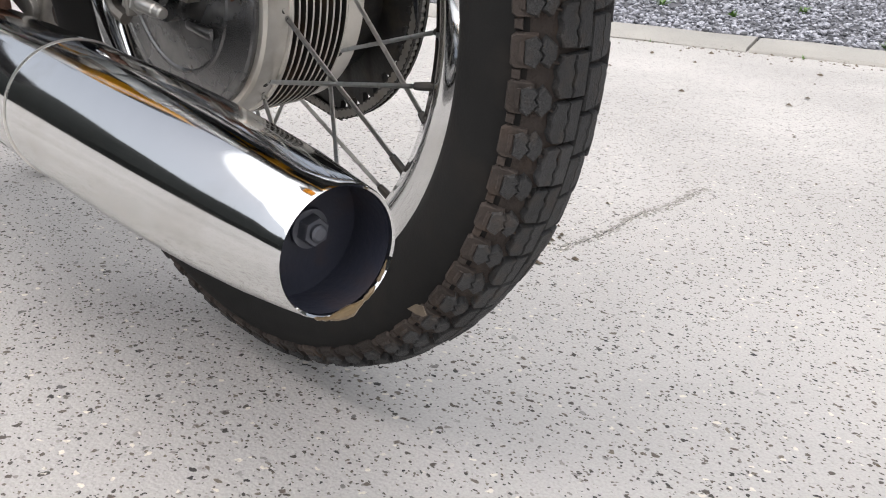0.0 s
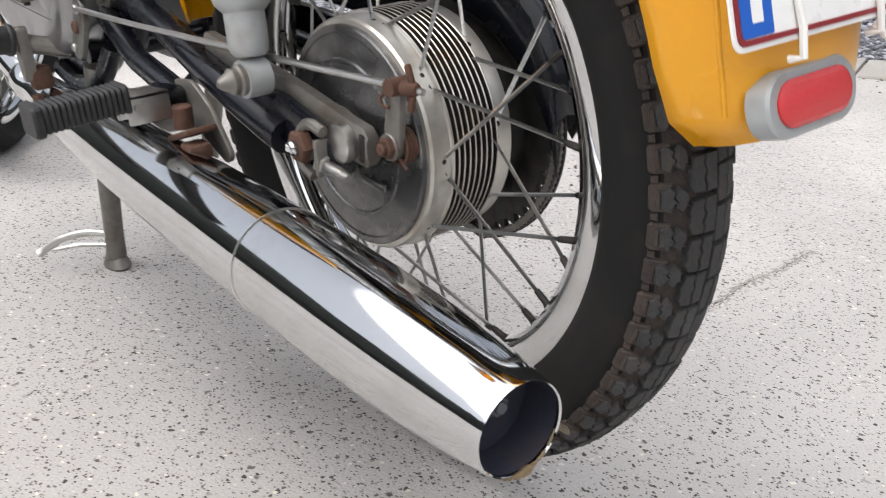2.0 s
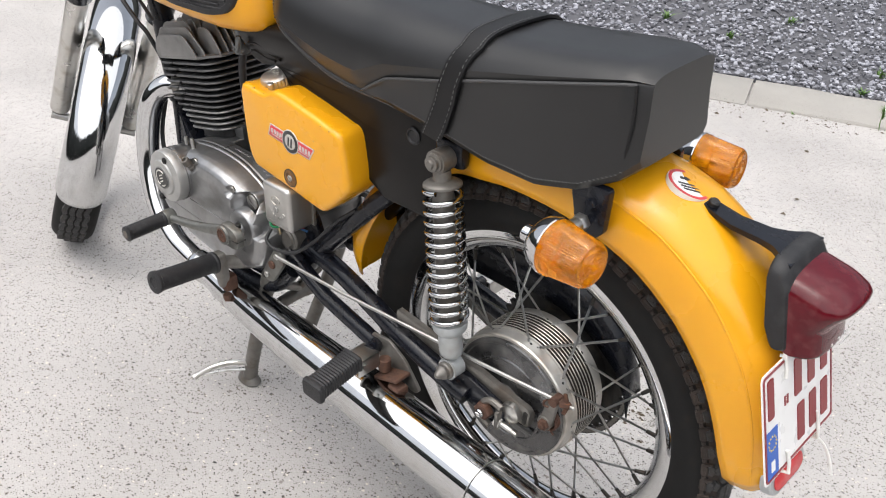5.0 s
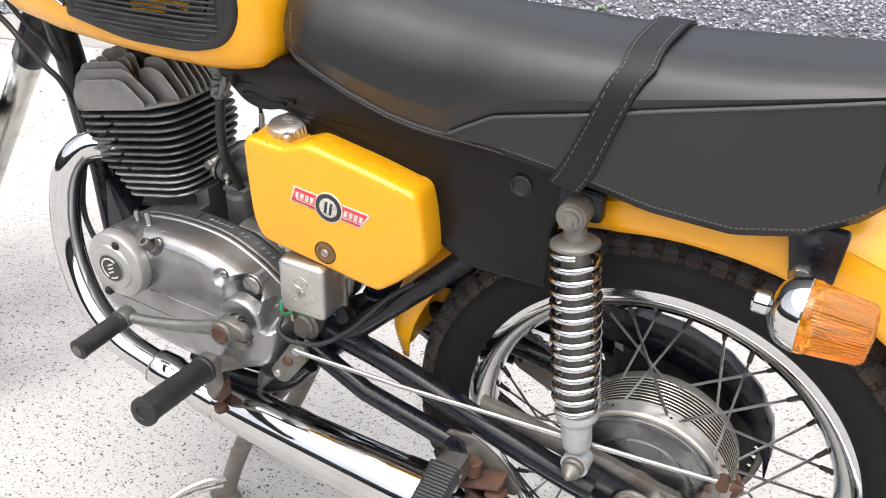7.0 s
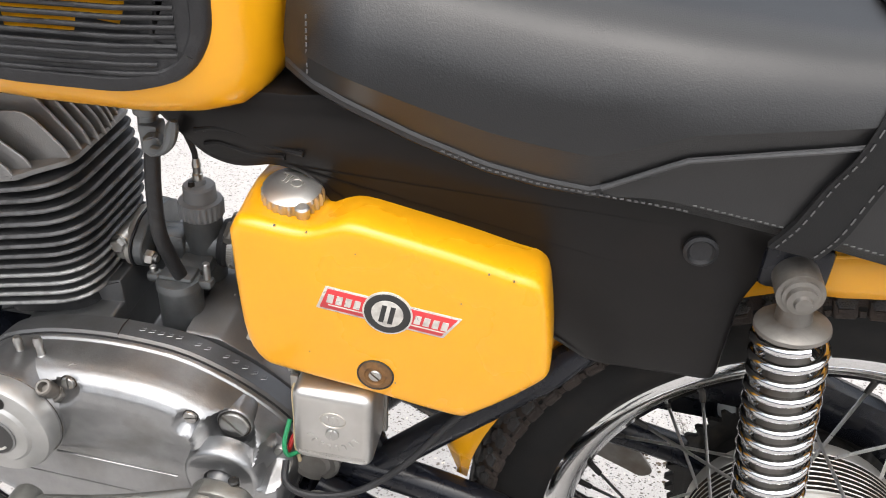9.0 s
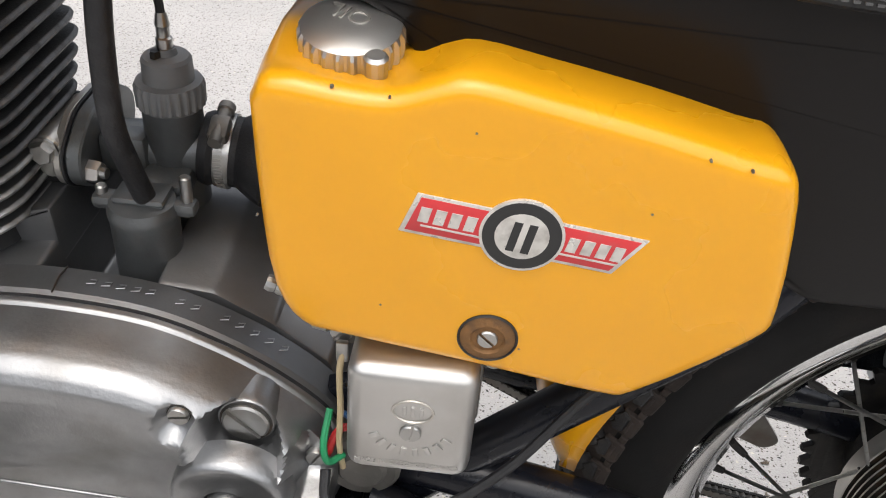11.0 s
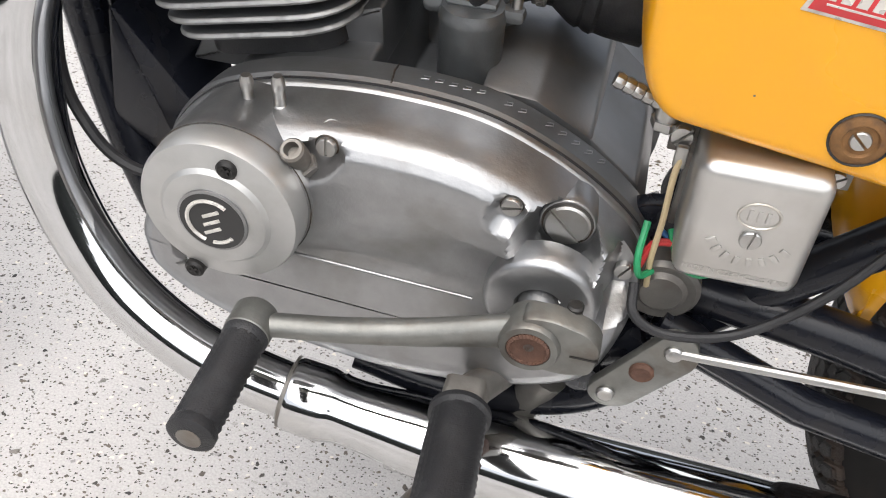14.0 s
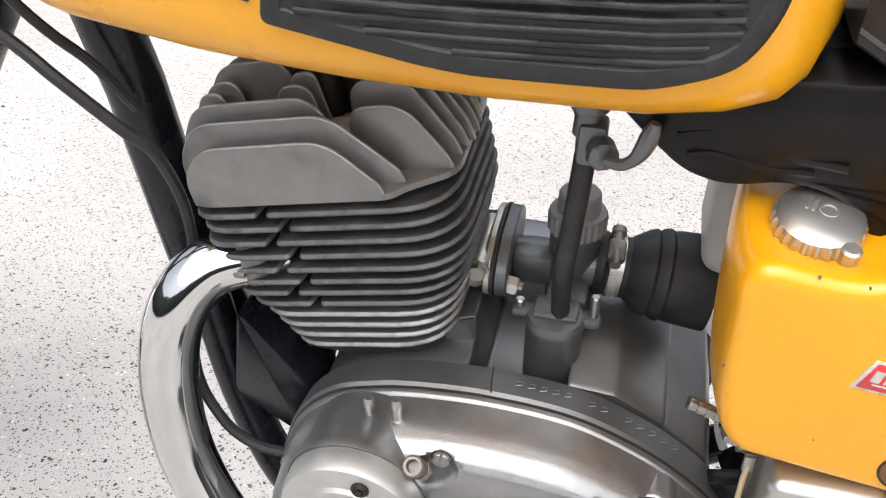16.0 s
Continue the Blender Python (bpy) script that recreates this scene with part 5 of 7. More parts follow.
        for i in range(4):
            pc = sg * (0.0232 + 0.0069 * i)
            flat("letter_bar", [at(pc - 0.0022, 0.0046), at(pc + 0.0026, 0.0046), at(pc + 0.0018, -0.0034), at(pc - 0.003, -0.0034)], y, 0.0009, DECAL_SILVER)
        flat("letter_line", [at(sg * 0.016, -0.0048), at(sg * 0.045, -0.0048), at(sg * 0.045, -0.0058), at(sg * 0.016, -0.0058)], y, 0.0009, DECAL_SILVER)
    flat("decal_border", disc(0.0192), y, 0.0010, DECAL_SILVER)
    flat("decal_ring", disc(0.0178), y, 0.0013, DECAL_BLACK, "black ring of the transfer")
    flat("decal_centre", disc(0.0122), y, 0.0016, DECAL_SILVER)
    for pc in (-0.0032, 0.0036):
        flat("letter_bar", [at(pc - 0.0016, 0.0075), at(pc + 0.0022, 0.0075), at(pc + 0.0012, -0.0085), at(pc - 0.0026, -0.0085)], y, 0.0019, DECAL_BLACK)
    # paint chips
    rng = random.Random(8)
    for x, z in [(0.452, 0.699), (0.430, 0.7015), (0.415, 0.6885), (0.336, 0.658), (0.452, 0.59), (0.383, 0.571), (0.476, 0.701), (0.5095, 0.635), (0.30, 0.684), (0.318, 0.687)]:
        bm = bmesh.new()
        lathe(bm, [(rng.uniform(0.0005, 0.0010), -0.001), (0.0006, 0.0007)], (x, 0.1098 if z < 0.69 else 0.1066, z), seg=7)
        part("paint_chip", bm, WORN_STEEL, tank, "dark chip through the paint")


def word(text, size, m, mat, parent, depth=0.0004, bend=0.0, name="lettering"):
    """Raised lettering in Blender's own font, as a mesh."""
    cu = bpy.data.curves.new(name, "FONT")
    cu.body, cu.size, cu.extrude, cu.align_x, cu.align_y, cu.resolution_u = text, size, depth, "CENTER", "CENTER", 3
    tmp = bpy.data.objects.new(name, cu)
    me = bpy.data.meshes.new_from_object(tmp)
    bpy.data.objects.remove(tmp)
    if bend:
        for q in me.vertices:
            a = q.co.x / bend
            r = bend - q.co.y
            q.co.x, q.co.y = r * math.sin(a), bend - r * math.cos(a)
    me.materials.clear()
    me.materials.append(mat)
    return shared(name, me, parent, m)


UPRIGHT = Matrix(((-1, 0, 0, 0), (0, 0, 1, 0), (0, 1, 0, 0), (0, 0, 0, 1)))  # lettering that faces to the left side


def regulator():
    bm = bmesh.new()
    box(bm, (0.4335, 0.093, 0.5145), (0.068, 0.052, 0.078), 0.009, seg=4)
    b = part("regulator_box", bm, BOX_METAL, bike, "bare metal regulator box with stamped lettering", sharp=40)
    bm = bmesh.new()
    box(bm, (0.4335, 0.070, 0.5145), (0.074, 0.006, 0.078), 0.002)
    box(bm, (0.392, 0.073, 0.530), (0.018, 0.003, 0.016), 0.001)
    box(bm, (0.474, 0.073, 0.543), (0.016, 0.003, 0.030), 0.001)
    part("base_plate", bm, WORN_STEEL, b, "dull base plate")
    for q, r, h, tn in (((0.4325, 0.1195, 0.5120), 0.0058, 0.0018, 1.4), ((0.392, 0.076, 0.530), 0.0055, 0.003, 0.6), ((0.476, 0.078, 0.541), 0.0065, 0.003, 0.8)):
        bm = bmesh.new()
        screw(bm, q, r, h, turn=tn)
        part("box_screw", bm, STEEL, b, "slotted screw")
    y = 0.1194
    bm = bmesh.new()
    pts = [(0.432 + 0.0105 * math.cos(k), y, 0.5275 + 0.0078 * math.sin(k)) for k in [2 * math.pi * i / 32 for i in range(33)]]
    tube(bm, pts, 0.0008, 6)
    part("stamped_oval", bm, HUB_ALLOY, b)
    for k in (-0.0045, 0.0, 0.0045):
        bm = bmesh.new()
        box(bm, (0.432 + k, y, 0.5275), (0.0022, 0.0012, 0.007), 0.0003)
        part("stamped_bar", bm, BOX_METAL, b)
    for i in range(8):
        q = radians(-60 + 120 * i / 7 - 90)
        bm = bmesh.new()
        box(bm, (0.4325 - 0.022 * math.cos(q), y, 0.5185 + 0.022 * math.sin(q)), (0.0030, 0.0012, 0.0055), 0.0003, Matrix.Rotation(q + radians(90), 4, "Y"))
        part("stamped_bar", bm, BOX_METAL, b)
    word("MADE IN CZECHOSLOVAKIA", 0.0044, Matrix.Translation((0.4335, y, 0.4865)) @ UPRIGHT, BOX_METAL, b, 0.0002)


def wires():
    for name, pts, r, mat in (("cream_wire", [(0.4735, 0.084, 0.535), (0.4755, 0.088, 0.520), (0.4748, 0.089, 0.490), (0.4754, 0.089, 0.460), (0.4735, 0.086, 0.436)], 0.0019, WIRE_CREAM),
                              ("green_wire", [(0.482, 0.082, 0.482), (0.4835, 0.095, 0.466), (0.4805, 0.097, 0.453), (0.473, 0.088, 0.450)], 0.0022, WIRE_GREEN),
                              ("green_wire", [(0.468, 0.080, 0.478), (0.460, 0.090, 0.463), (0.447, 0.094, 0.459), (0.43, 0.086, 0.462)], 0.0019, WIRE_GREEN),
                              ("red_wire", [(0.486, 0.084, 0.445), (0.482, 0.090, 0.452), (0.474, 0.085, 0.470), (0.445, 0.082, 0.468), (0.42, 0.078, 0.465)], 0.0024, WIRE_RED),
                              ("blue_wire", [(0.475, 0.078, 0.475), (0.45, 0.082, 0.463), (0.41, 0.078, 0.463)], 0.0019, WIRE_BLUE)):
        bm = bmesh.new()
        tube(bm, spline(pts, 6), r, 8)
        part(name, bm, mat, bike)
    bm = bmesh.new()
    tube(bm, spline([(0.482, 0.098, 0.447), (0.478, 0.112, 0.434), (0.455, 0.114, 0.426), (0.415, 0.106, 0.432), (0.375, 0.094, 0.463), (0.335, 0.075, 0.510), (0.30, 0.066, 0.54)], 7), 0.0032, 10)
    part("black_cable", bm, RUBBER, bike, "black cable looped below the regulator")
    bm = bmesh.new()
    box(bm, (0.4745, 0.085, 0.532), (0.007, 0.004, 0.014), 0.0012)
    part("wire_tag", bm, STEEL, bike, "crimped cable tag")

def engine():
    cover = [(0.806, 0.420), (0.787, 0.474), (0.758, 0.507), (0.724, 0.5215), (0.690, 0.5285), (0.643, 0.5315), (0.590, 0.5270), (0.549, 0.5125), (0.512, 0.4905), (0.484, 0.4640), (0.475, 0.435), (0.478, 0.400), (0.492, 0.366), (0.525, 0.346), (0.574, 0.334), (0.623, 0.330), (0.664, 0.333), (0.731, 0.345), (0.775, 0.365), (0.801, 0.390)]
    pts = [tuple(v)[:2] for v in spline([(x, z, 0) for x, z in cover + cover[:1]], 14)][:-1]

    def sunk(x, z):
        """Height of the cast recess at the cover's back edge."""
        return 0.0885 + 3.0 * max(0.0, x - 0.4945) + 3.0 * max(0.0, abs(z - 0.4535) - 0.017)

    # sunk seats in the cover: two ends of the seat's middle line, half width, floor, slope of the sides
    seats = (((0.5270, 0.4815), (0.5275, 0.4720), 0.0165, 0.0945, 2.2), ((0.5585, 0.4995), (0.5600, 0.4965), 0.0068, 0.1130, 1.6), ((0.6660, 0.5160), (0.6730, 0.5090), 0.0072, 0.1125, 1.6), ((0.6730, 0.5090), (0.6840, 0.5020), 0.0072, 0.1130, 1.6))

    def lp(d, y):
        o = []
        for x, z in inset(pts, d):
            h = min(y, sunk(x, z))
            for (ax, az), (bx, bz), r, floor, rise in seats:
                k = ((x - ax) * (bx - ax) + (z - az) * (bz - az)) / ((bx - ax) ** 2 + (bz - az) ** 2)
                k = min(1.0, max(0.0, k))
                h = min(h, floor + rise * max(0.0, math.hypot(x - ax - k * (bx - ax), z - az - k * (bz - az)) - r))
            o.append((x, h if y > 0.0755 else y, z))
        return o
    shoulder = np.array([(-0.01, 0.070), (0.0, 0.0738), (0.0020, 0.0750), (0.0030, 0.086), (0.0045, 0.098), (0.0075, 0.1085), (0.0120, 0.1160), (0.0180, 0.1205), (0.026, 0.1228), (0.034, 0.1236)])
    bm = bmesh.new()
    steps = [0.0025, 0.003, 0.0037, 0.0045, 0.0055, 0.0065, 0.0075, 0.009, 0.0105, 0.012] + [0.0135 + 0.0016 * k for k in range(20)]
    rings(bm, [lp(0.0, 0.069), lp(0.0, 0.0725), lp(0.0008, 0.0738), lp(0.0020, 0.0750)] + [lp(d, float(np.interp(d, shoulder[:, 0], shoulder[:, 1]))) for d in steps])
    c = part("clutch_cover", bm, ALLOY, bike, "polished alloy engine cover, stained and scuffed", sharp=35)
    bm = bmesh.new()
    rings(bm, [lp(-0.0006, 0.0672), lp(-0.0006, 0.0694), lp(0.002, 0.0696)])
    part("gasket", bm, RUBBER, c, "thin black gasket")
    # bosses and the flat lower field
    bm = bmesh.new()
    lathe(bm, [(0.0455, 0.075), (0.0470, 0.100), (0.0490, 0.120), (0.0495, 0.127), (0.0485, 0.130)], (0.7215, 0, 0.478), seg=48)
    part("dynamo_boss", bm, ALLOY, c, sharp=35)
    bm = bmesh.new()
    lathe(bm, [(0.036, 0.105), (0.0345, 0.1195), (0.032, 0.1232), (0.0300, 0.1240), (0.0150, 0.1250), (0.0130, 0.1215), (0.0115, 0.128), (0.0115, 0.146)], (0.534, 0, 0.436), seg=40)
    part("kickshaft_boss", bm, ALLOY, c, sharp=35)
    bm = bmesh.new()
    lathe(bm, [(0.0160, 0.076), (0.0168, 0.090), (0.0168, 0.0965), (0.0160, 0.0978), (0.0148, 0.0980)], (0.527, 0, 0.4815), seg=32)
    part("plug_boss", bm, ALLOY, c, sharp=35)
    bm = bmesh.new()
    lathe(bm, [(0.028, 0.074), (0.020, 0.096), (0.013, 0.106), (0.008, 0.109)], (0.508, 0, 0.385), seg=24)
    part("lower_boss", bm, ALLOY, c, sharp=35)
    bm = bmesh.new()
    tube(bm, [(0.687, 0.1234, 0.4374), (0.64, 0.1236, 0.4350), (0.574, 0.1234, 0.4310)], 0.0012, 8)
    part("cover_step", bm, ALLOY, c, sharp=60)
    # dynamo cap with its badge
    bm = bmesh.new()
    lathe(bm, [(0.0475, 0.126), (0.0485, 0.129), (0.0485, 0.1425), (0.047, 0.1462), (0.043, 0.1475), (0.0335, 0.149), (0.031, 0.1515), (0.026, 0.1525), (0.0205, 0.1522)], (0.7215, 0, 0.4785), seg=64)
    cap = part("dynamo_cap", bm, CAP_ALLOY, c, "round alloy dynamo cap with a black badge", sharp=25)
    bm = bmesh.new()
    lathe(bm, [(0.0212, 0.1515), (0.0212, 0.1535), (0.0202, 0.1539)], (0.7215, 0, 0.4785), seg=40)
    part("badge_rim", bm, ALLOY, cap)
    bm = bmesh.new()
    lathe(bm, [(0.0195, 0.1530), (0.0195, 0.1543)], (0.7215, 0, 0.4785), seg=40)
    part("badge", bm, DECAL_BLACK, cap, "round black badge")
    bm = bmesh.new()
    bx, bz = 0.7215, 0.4785
    for a0, a1 in ((50, 250), (268, 320)):
        pa = [(bx - 0.0148 * math.cos(radians(q)), 0.1544, bz + 0.0148 * math.sin(radians(q))) for q in np.linspace(a0, a1, 20)]
        tube(bm, pa, 0.0013, 6)
    for zz in (0.0055, -0.0005, -0.0065):
        box(bm, (bx, 0.1544, bz + zz), (0.0115, 0.0012, 0.0022), 0.0003, Matrix.Rotation(radians(28), 4, "Y"))
    part("badge_mark", bm, DECAL_SILVER, cap, "silver marks on the badge")
    for x, z in ((0.711, 0.5135), (0.741, 0.4325)):
        bm = bmesh.new()
        lathe(bm, [(0.0062, 0.140), (0.0062, 0.1495), (0.0045, 0.1510), (0.0022, 0.1500)], (x, 0, z), seg=18)
        box(bm, (x, 0.1506, z), (0.006, 0.0008, 0.0015), 0, Matrix.Rotation(0.5, 4, "Y"))
        box(bm, (x, 0.1506, z), (0.006, 0.0008, 0.0015), 0, Matrix.Rotation(2.07, 4, "Y"))
        part("cap_screw", bm, OILY, cap, "cross-head screw")
    for x, y, z, r, tn in ((0.5585, 0.1120, 0.4995, 0.0060, 0.2), (0.4890, 0.0880, 0.4485, 0.0062, 1.0), (0.6660, 0.1115, 0.5155, 0.0062, 1.5), (0.527, 0.0962, 0.4815, 0.0138, 2.35)):
        bm = bmesh.new()
        screw(bm, (x, y + 0.002, z), r, 0.0028, turn=tn)
        part("cover_screw", bm, STEEL, c, "slotted screw")
    bm = bmesh.new()
    ax = Vector((0.06, 0.55, 0.83)).normalized()
    lathe(bm, [(0.0085, -0.008), (0.0085, 0.000), (0.0064, 0.001), (0.0064, 0.005), (0.0074, 0.006), (0.0074, 0.017), (0.0062, 0.0185), (0.0045, 0.0185), (0.004, 0.012)], (0.681, 0.1165, 0.5035), ax, 18)
    hexa(bm, Vector((0.681, 0.1165, 0.5035)) - ax * 0.006, 0.0098, 0.007, ax)
    part("adjuster", bm, WORN_STEEL, c, "stained threaded adjuster")
    for x in (0.7205, 0.7011):
        bm = bmesh.new()
        lathe(bm, [(0.0042, -0.012), (0.0042, 0.0), (0.0034, 0.001), (0.0034, 0.010), (0.0040, 0.011), (0.0040, 0.017), (0.0028, 0.020)], (x, 0.0935, 0.520 + 0.15 * (0.7205 - x)), (0, 0.05, 1), 14)
        part("oil_pin", bm, STEEL, c, "small plated spigot")
    bm = bmesh.new()
    lathe(bm, [(0.006, -0.002), (0.0045, 0.0015), (0.003, 0.0010)], (0.6665, 0.1045, 0.5225), (0, 0.45, 0.9), 14)
    part("oil_dimple", bm, ALLOY_DARK, c)
    # grime that gathers round the cap, the plug and the screws
    for q, y, r in (((0.7215, 0.478), 0.1276, 0.0498), ((0.527, 0.4815), 0.0979, 0.0152), ((0.6660, 0.5155), 0.1128, 0.0074), ((0.5585, 0.4995), 0.1133, 0.0070)):
        bm = bmesh.new()
        lathe(bm, [(r - 0.0016, y), (r, y + 0.0002), (r - 0.0016, y + 0.0010)], (q[0], 0, q[1]), seg=44, cap=(False, False), wrap=True)
        part("grime_ring", bm, DARK_BROWN, c, "dark line of grime")
    # crankcase
    case = [(0.808, 0.420), (0.789, 0.475), (0.760, 0.509), (0.725, 0.5235), (0.690, 0.5305), (0.643, 0.5335), (0.590, 0.5290), (0.549, 0.5145), (0.511, 0.4925), (0.482, 0.4650), (0.473, 0.435), (0.476, 0.400), (0.490, 0.364), (0.525, 0.344), (0.574, 0.332), (0.623, 0.328), (0.664, 0.331), (0.731, 0.343), (0.777, 0.364), (0.803, 0.389)]
    band = [tuple(v)[:2] for v in spline([(x, z, 0) for x, z in case + case[:1]], 4)][:-1]
    bm = bmesh.new()
    rings(bm, [[(x, 0.036, z - 0.006) for x, z in inset(band, 0.004)], [(x, 0.040, z - 0.002) for x, z in inset(band, 0.001)], [(x, 0.064, z) for x, z in band], [(x, 0.0672, z) for x, z in inset(band, 0.0015)]])
    cc = part("crankcase", bm, ALLOY_DARK, bike, "dull grey alloy crankcase", sharp=30)
    bm = bmesh.new()
    slab(bm, rounded([(0.800, 0.42), (0.78, 0.473), (0.755, 0.504), (0.72, 0.5195), (0.664, 0.5275), (0.661, 0.470), (0.596, 0.470), (0.592, 0.524), (0.562, 0.519), (0.523, 0.500), (0.49, 0.473), (0.480, 0.43), (0.50, 0.36), (0.60, 0.335), (0.75, 0.36)], 0.004), -0.10, 0.037, 0.0015)
    part("crankcase_half", bm, ALLOY_DARK, cc, "inner crankcase half with a well for the carburettor", sharp=30)
    bm = bmesh.new()
    loops = []
    for y, k in ((0.0372, -0.0035), (0.034, -0.0015), (-0.05, 0.004), (-0.09, 0.006)):
        loops.append([(x, y, z + k) for x, z in rounded([(0.594, 0.46), (0.594, 0.527), (0.560, 0.524), (0.524, 0.504), (0.521, 0.494), (0.522, 0.46)], 0.003)])
    rings(bm, loops)
    part("crankcase_top", bm, ALLOY_DARK, cc, "smooth upper crankcase deck", sharp=30)
    bm = bmesh.new()
    tube(bm, [(0.646, 0.0385, 0.5300), (0.645, 0.052, 0.5333), (0.643, 0.0655, 0.5335)], 0.0006, 6)
    part("case_joint", bm, DARK_BROWN, cc, "dark joint line across the case")
    bm = bmesh.new()
    slab(bm, rounded([(0.80, 0.49), (0.785, 0.520), (0.72, 0.535), (0.6645, 0.552), (0.6625, 0.510), (0.70, 0.49)], 0.003), -0.08, 0.012, 0.003)
    part("cylinder_seat", bm, ALLOY_DARK, cc, "cylinder base flange")
    bm = bmesh.new()
    slab(bm, [tuple(v)[:2] for v in spline([(x, z, 0) for x, z in cover + cover[:1]], 3)][:-1], -0.10, -0.155, 0.02)
    part("right_cover", bm, ALLOY, cc, "alloy cover on the far side")
    # stamped number, worn to bars
    for i in range(14):
        x = 0.628 - 0.0085 * i
        z = float(np.interp(x, [0.482, 0.511, 0.549, 0.590, 0.643], [0.465, 0.4925, 0.5145, 0.5290, 0.5335])) - 0.0016
        if i in (5, 8):
            continue
        bm = bmesh.new()
        tube(bm, [(x, 0.0545, z + 0.0022), (x - 0.0045, 0.0530, z + 0.0016), (x - 0.0045, 0.0495, z + 0.0012), (x - 0.001, 0.0505, z + 0.0018)], 0.00035, 5)
        part("stamped_bar", bm, ALLOY, cc)
    # kick starter: forged arm with a clamped end on a splined shaft
    bm = bmesh.new()
    lathe(bm, [(0.0165, 0.1395), (0.0178, 0.142), (0.0178, 0.160), (0.0165, 0.1625), (0.0128, 0.1628), (0.0122, 0.1610)], (0.534, 0, 0.440), seg=36)
    slab(bm, rounded([(0.541, 0.460), (0.524, 0.462), (0.502, 0.456), (0.494, 0.446), (0.497, 0.424), (0.512, 0.420), (0.535, 0.421)], 0.006), 0.1415, 0.1590, 0.003, True)
    arm = spline([(0.540, 0.151, 0.442), (0.565, 0.152, 0.435), (0.60, 0.155, 0.4260), (0.645, 0.160, 0.4190), (0.685, 0.163, 0.4140), (0.698, 0.166, 0.4125)], 6)
    loops = []
    for i, p in enumerate(arm):
        t = i / (len(arm) - 1)
        hz, hy = 0.0125 - 0.0050 * min(1, t * 1.5), 0.0085 - 0.001 * t
        loops.append([p + Vector((0, hy * math.cos(q) * (1.0 + 0.12 * math.cos(2 * q)), hz * math.sin(q))) for q in [2 * math.pi * j / 16 for j in range(16)]])
    rings(bm, loops)
    lathe(bm, [(0.0125, -0.012), (0.0145, -0.009), (0.0145, 0.008), (0.0125, 0.010)], (0.699, 0.166, 0.4125), (0, 1, 0), 24)
    k = part("kick_starter", bm, KICK_STEEL, bike, "worn grey-brown kick-start lever", sharp=40)
    bm = bmesh.new()
    a0, u, w = basis((0, 1, 0))
    loops = []
    for r, h in ((0.0125, 0.1605), (0.0125, 0.1630), (0.0108, 0.1640), (0.0100, 0.1625), (0.0060, 0.1618), (0.0030, 0.1610)):
        loops.append([Vector((0.534, h, 0.440)) + (u * math.cos(q) + w * math.sin(q)) * (r - (0.0008 if i % 2 and r > 0.0105 else 0)) for i, q in [(i, 2 * math.pi * i / 72) for i in range(72)]])
    rings(bm, loops)
    part("kick_shaft", bm, RUST, k, "rusty splined shaft end")
    for q, r, ax in (((0.513, 0.1415, 0.4595), 0.0048, (0, 0.1, 1)), ((0.512, 0.150, 0.4195), 0.0040, (0, 0, -1))):
        bm = bmesh.new()
        lathe(bm, [(r, -0.004), (r, 0.0015), (r * 0.7, 0.0025)], q, ax, 12)
        part("clamp_bolt", bm, OILY, k, "dark clamp bolt")
    bm = bmesh.new()
    box(bm, (0.503, 0.1505, 0.4385), (0.016, 0.0182, 0.0012), 0)
    part("clamp_slit", bm, OILY, k)
    bm = bmesh.new()
    rubber_grip(bm, (0.699, 0.173, 0.4122), (0.6988, 0.250, 0.4115), 0.0128, 0.0140)
    part("kick_rubber", bm, RUBBER, k, "chequered black rubber")
    bm = bmesh.new()
    lathe(bm, [(0.0072, -0.002), (0.0072, 0.0012), (0.005, 0.0018)], (0.6988, 0.250, 0.4115), (0, 1, 0), 18)
    part("rubber_end_cap", bm, WORN_STEEL, k, "dull metal end of the rubber")


def rubber_grip(bm, a, b, r, flange):
    """A moulded pedal rubber with a chequered grip."""
    a, b = Vector(a), Vector(b)
    d, u, w = basis(b - a)
    n = (b - a).length
    seg, rows = 48, int(n / 0.0030)
    loops = []
    for r0, h in ((r * 0.8, 0), (flange, 0.001), (flange, 0.005), (r, 0.007)):
        loops.append([a + d * h + (u * math.cos(q) + w * math.sin(q)) * r0 for q in [2 * math.pi * i / seg for i in range(seg)]])
    for k in range(rows):
        h = 0.008 + (n - 0.018) * k / (rows - 1)
        loops.append([a + d * h + (u * math.cos(q) + w * math.sin(q)) * (r + 0.0008 * (1 if (i // 2 + k) % 2 else -0.5)) for i, q in [(i, 2 * math.pi * i / seg) for i in range(seg)]])
    for r0, h in ((r, n - 0.008), (flange, n - 0.006), (flange, n - 0.0015), (flange * 0.85, n), (flange * 0.5, n + 0.0006), (flange * 0.45, n - 0.001)):
        loops.append([a + d * h + (u * math.cos(q) + w * math.sin(q)) * r0 for q in [2 * math.pi * i / seg for i in range(seg)]])
    rings(bm, loops)


def edged(ob, flat, edge):
    """Worn metal along a fin's narrow edge."""
    ob.data.materials.append(edge)
    for p in ob.data.polygons:
        if abs(p.normal.dot(flat)) < 0.8:
            p.material_index = 1


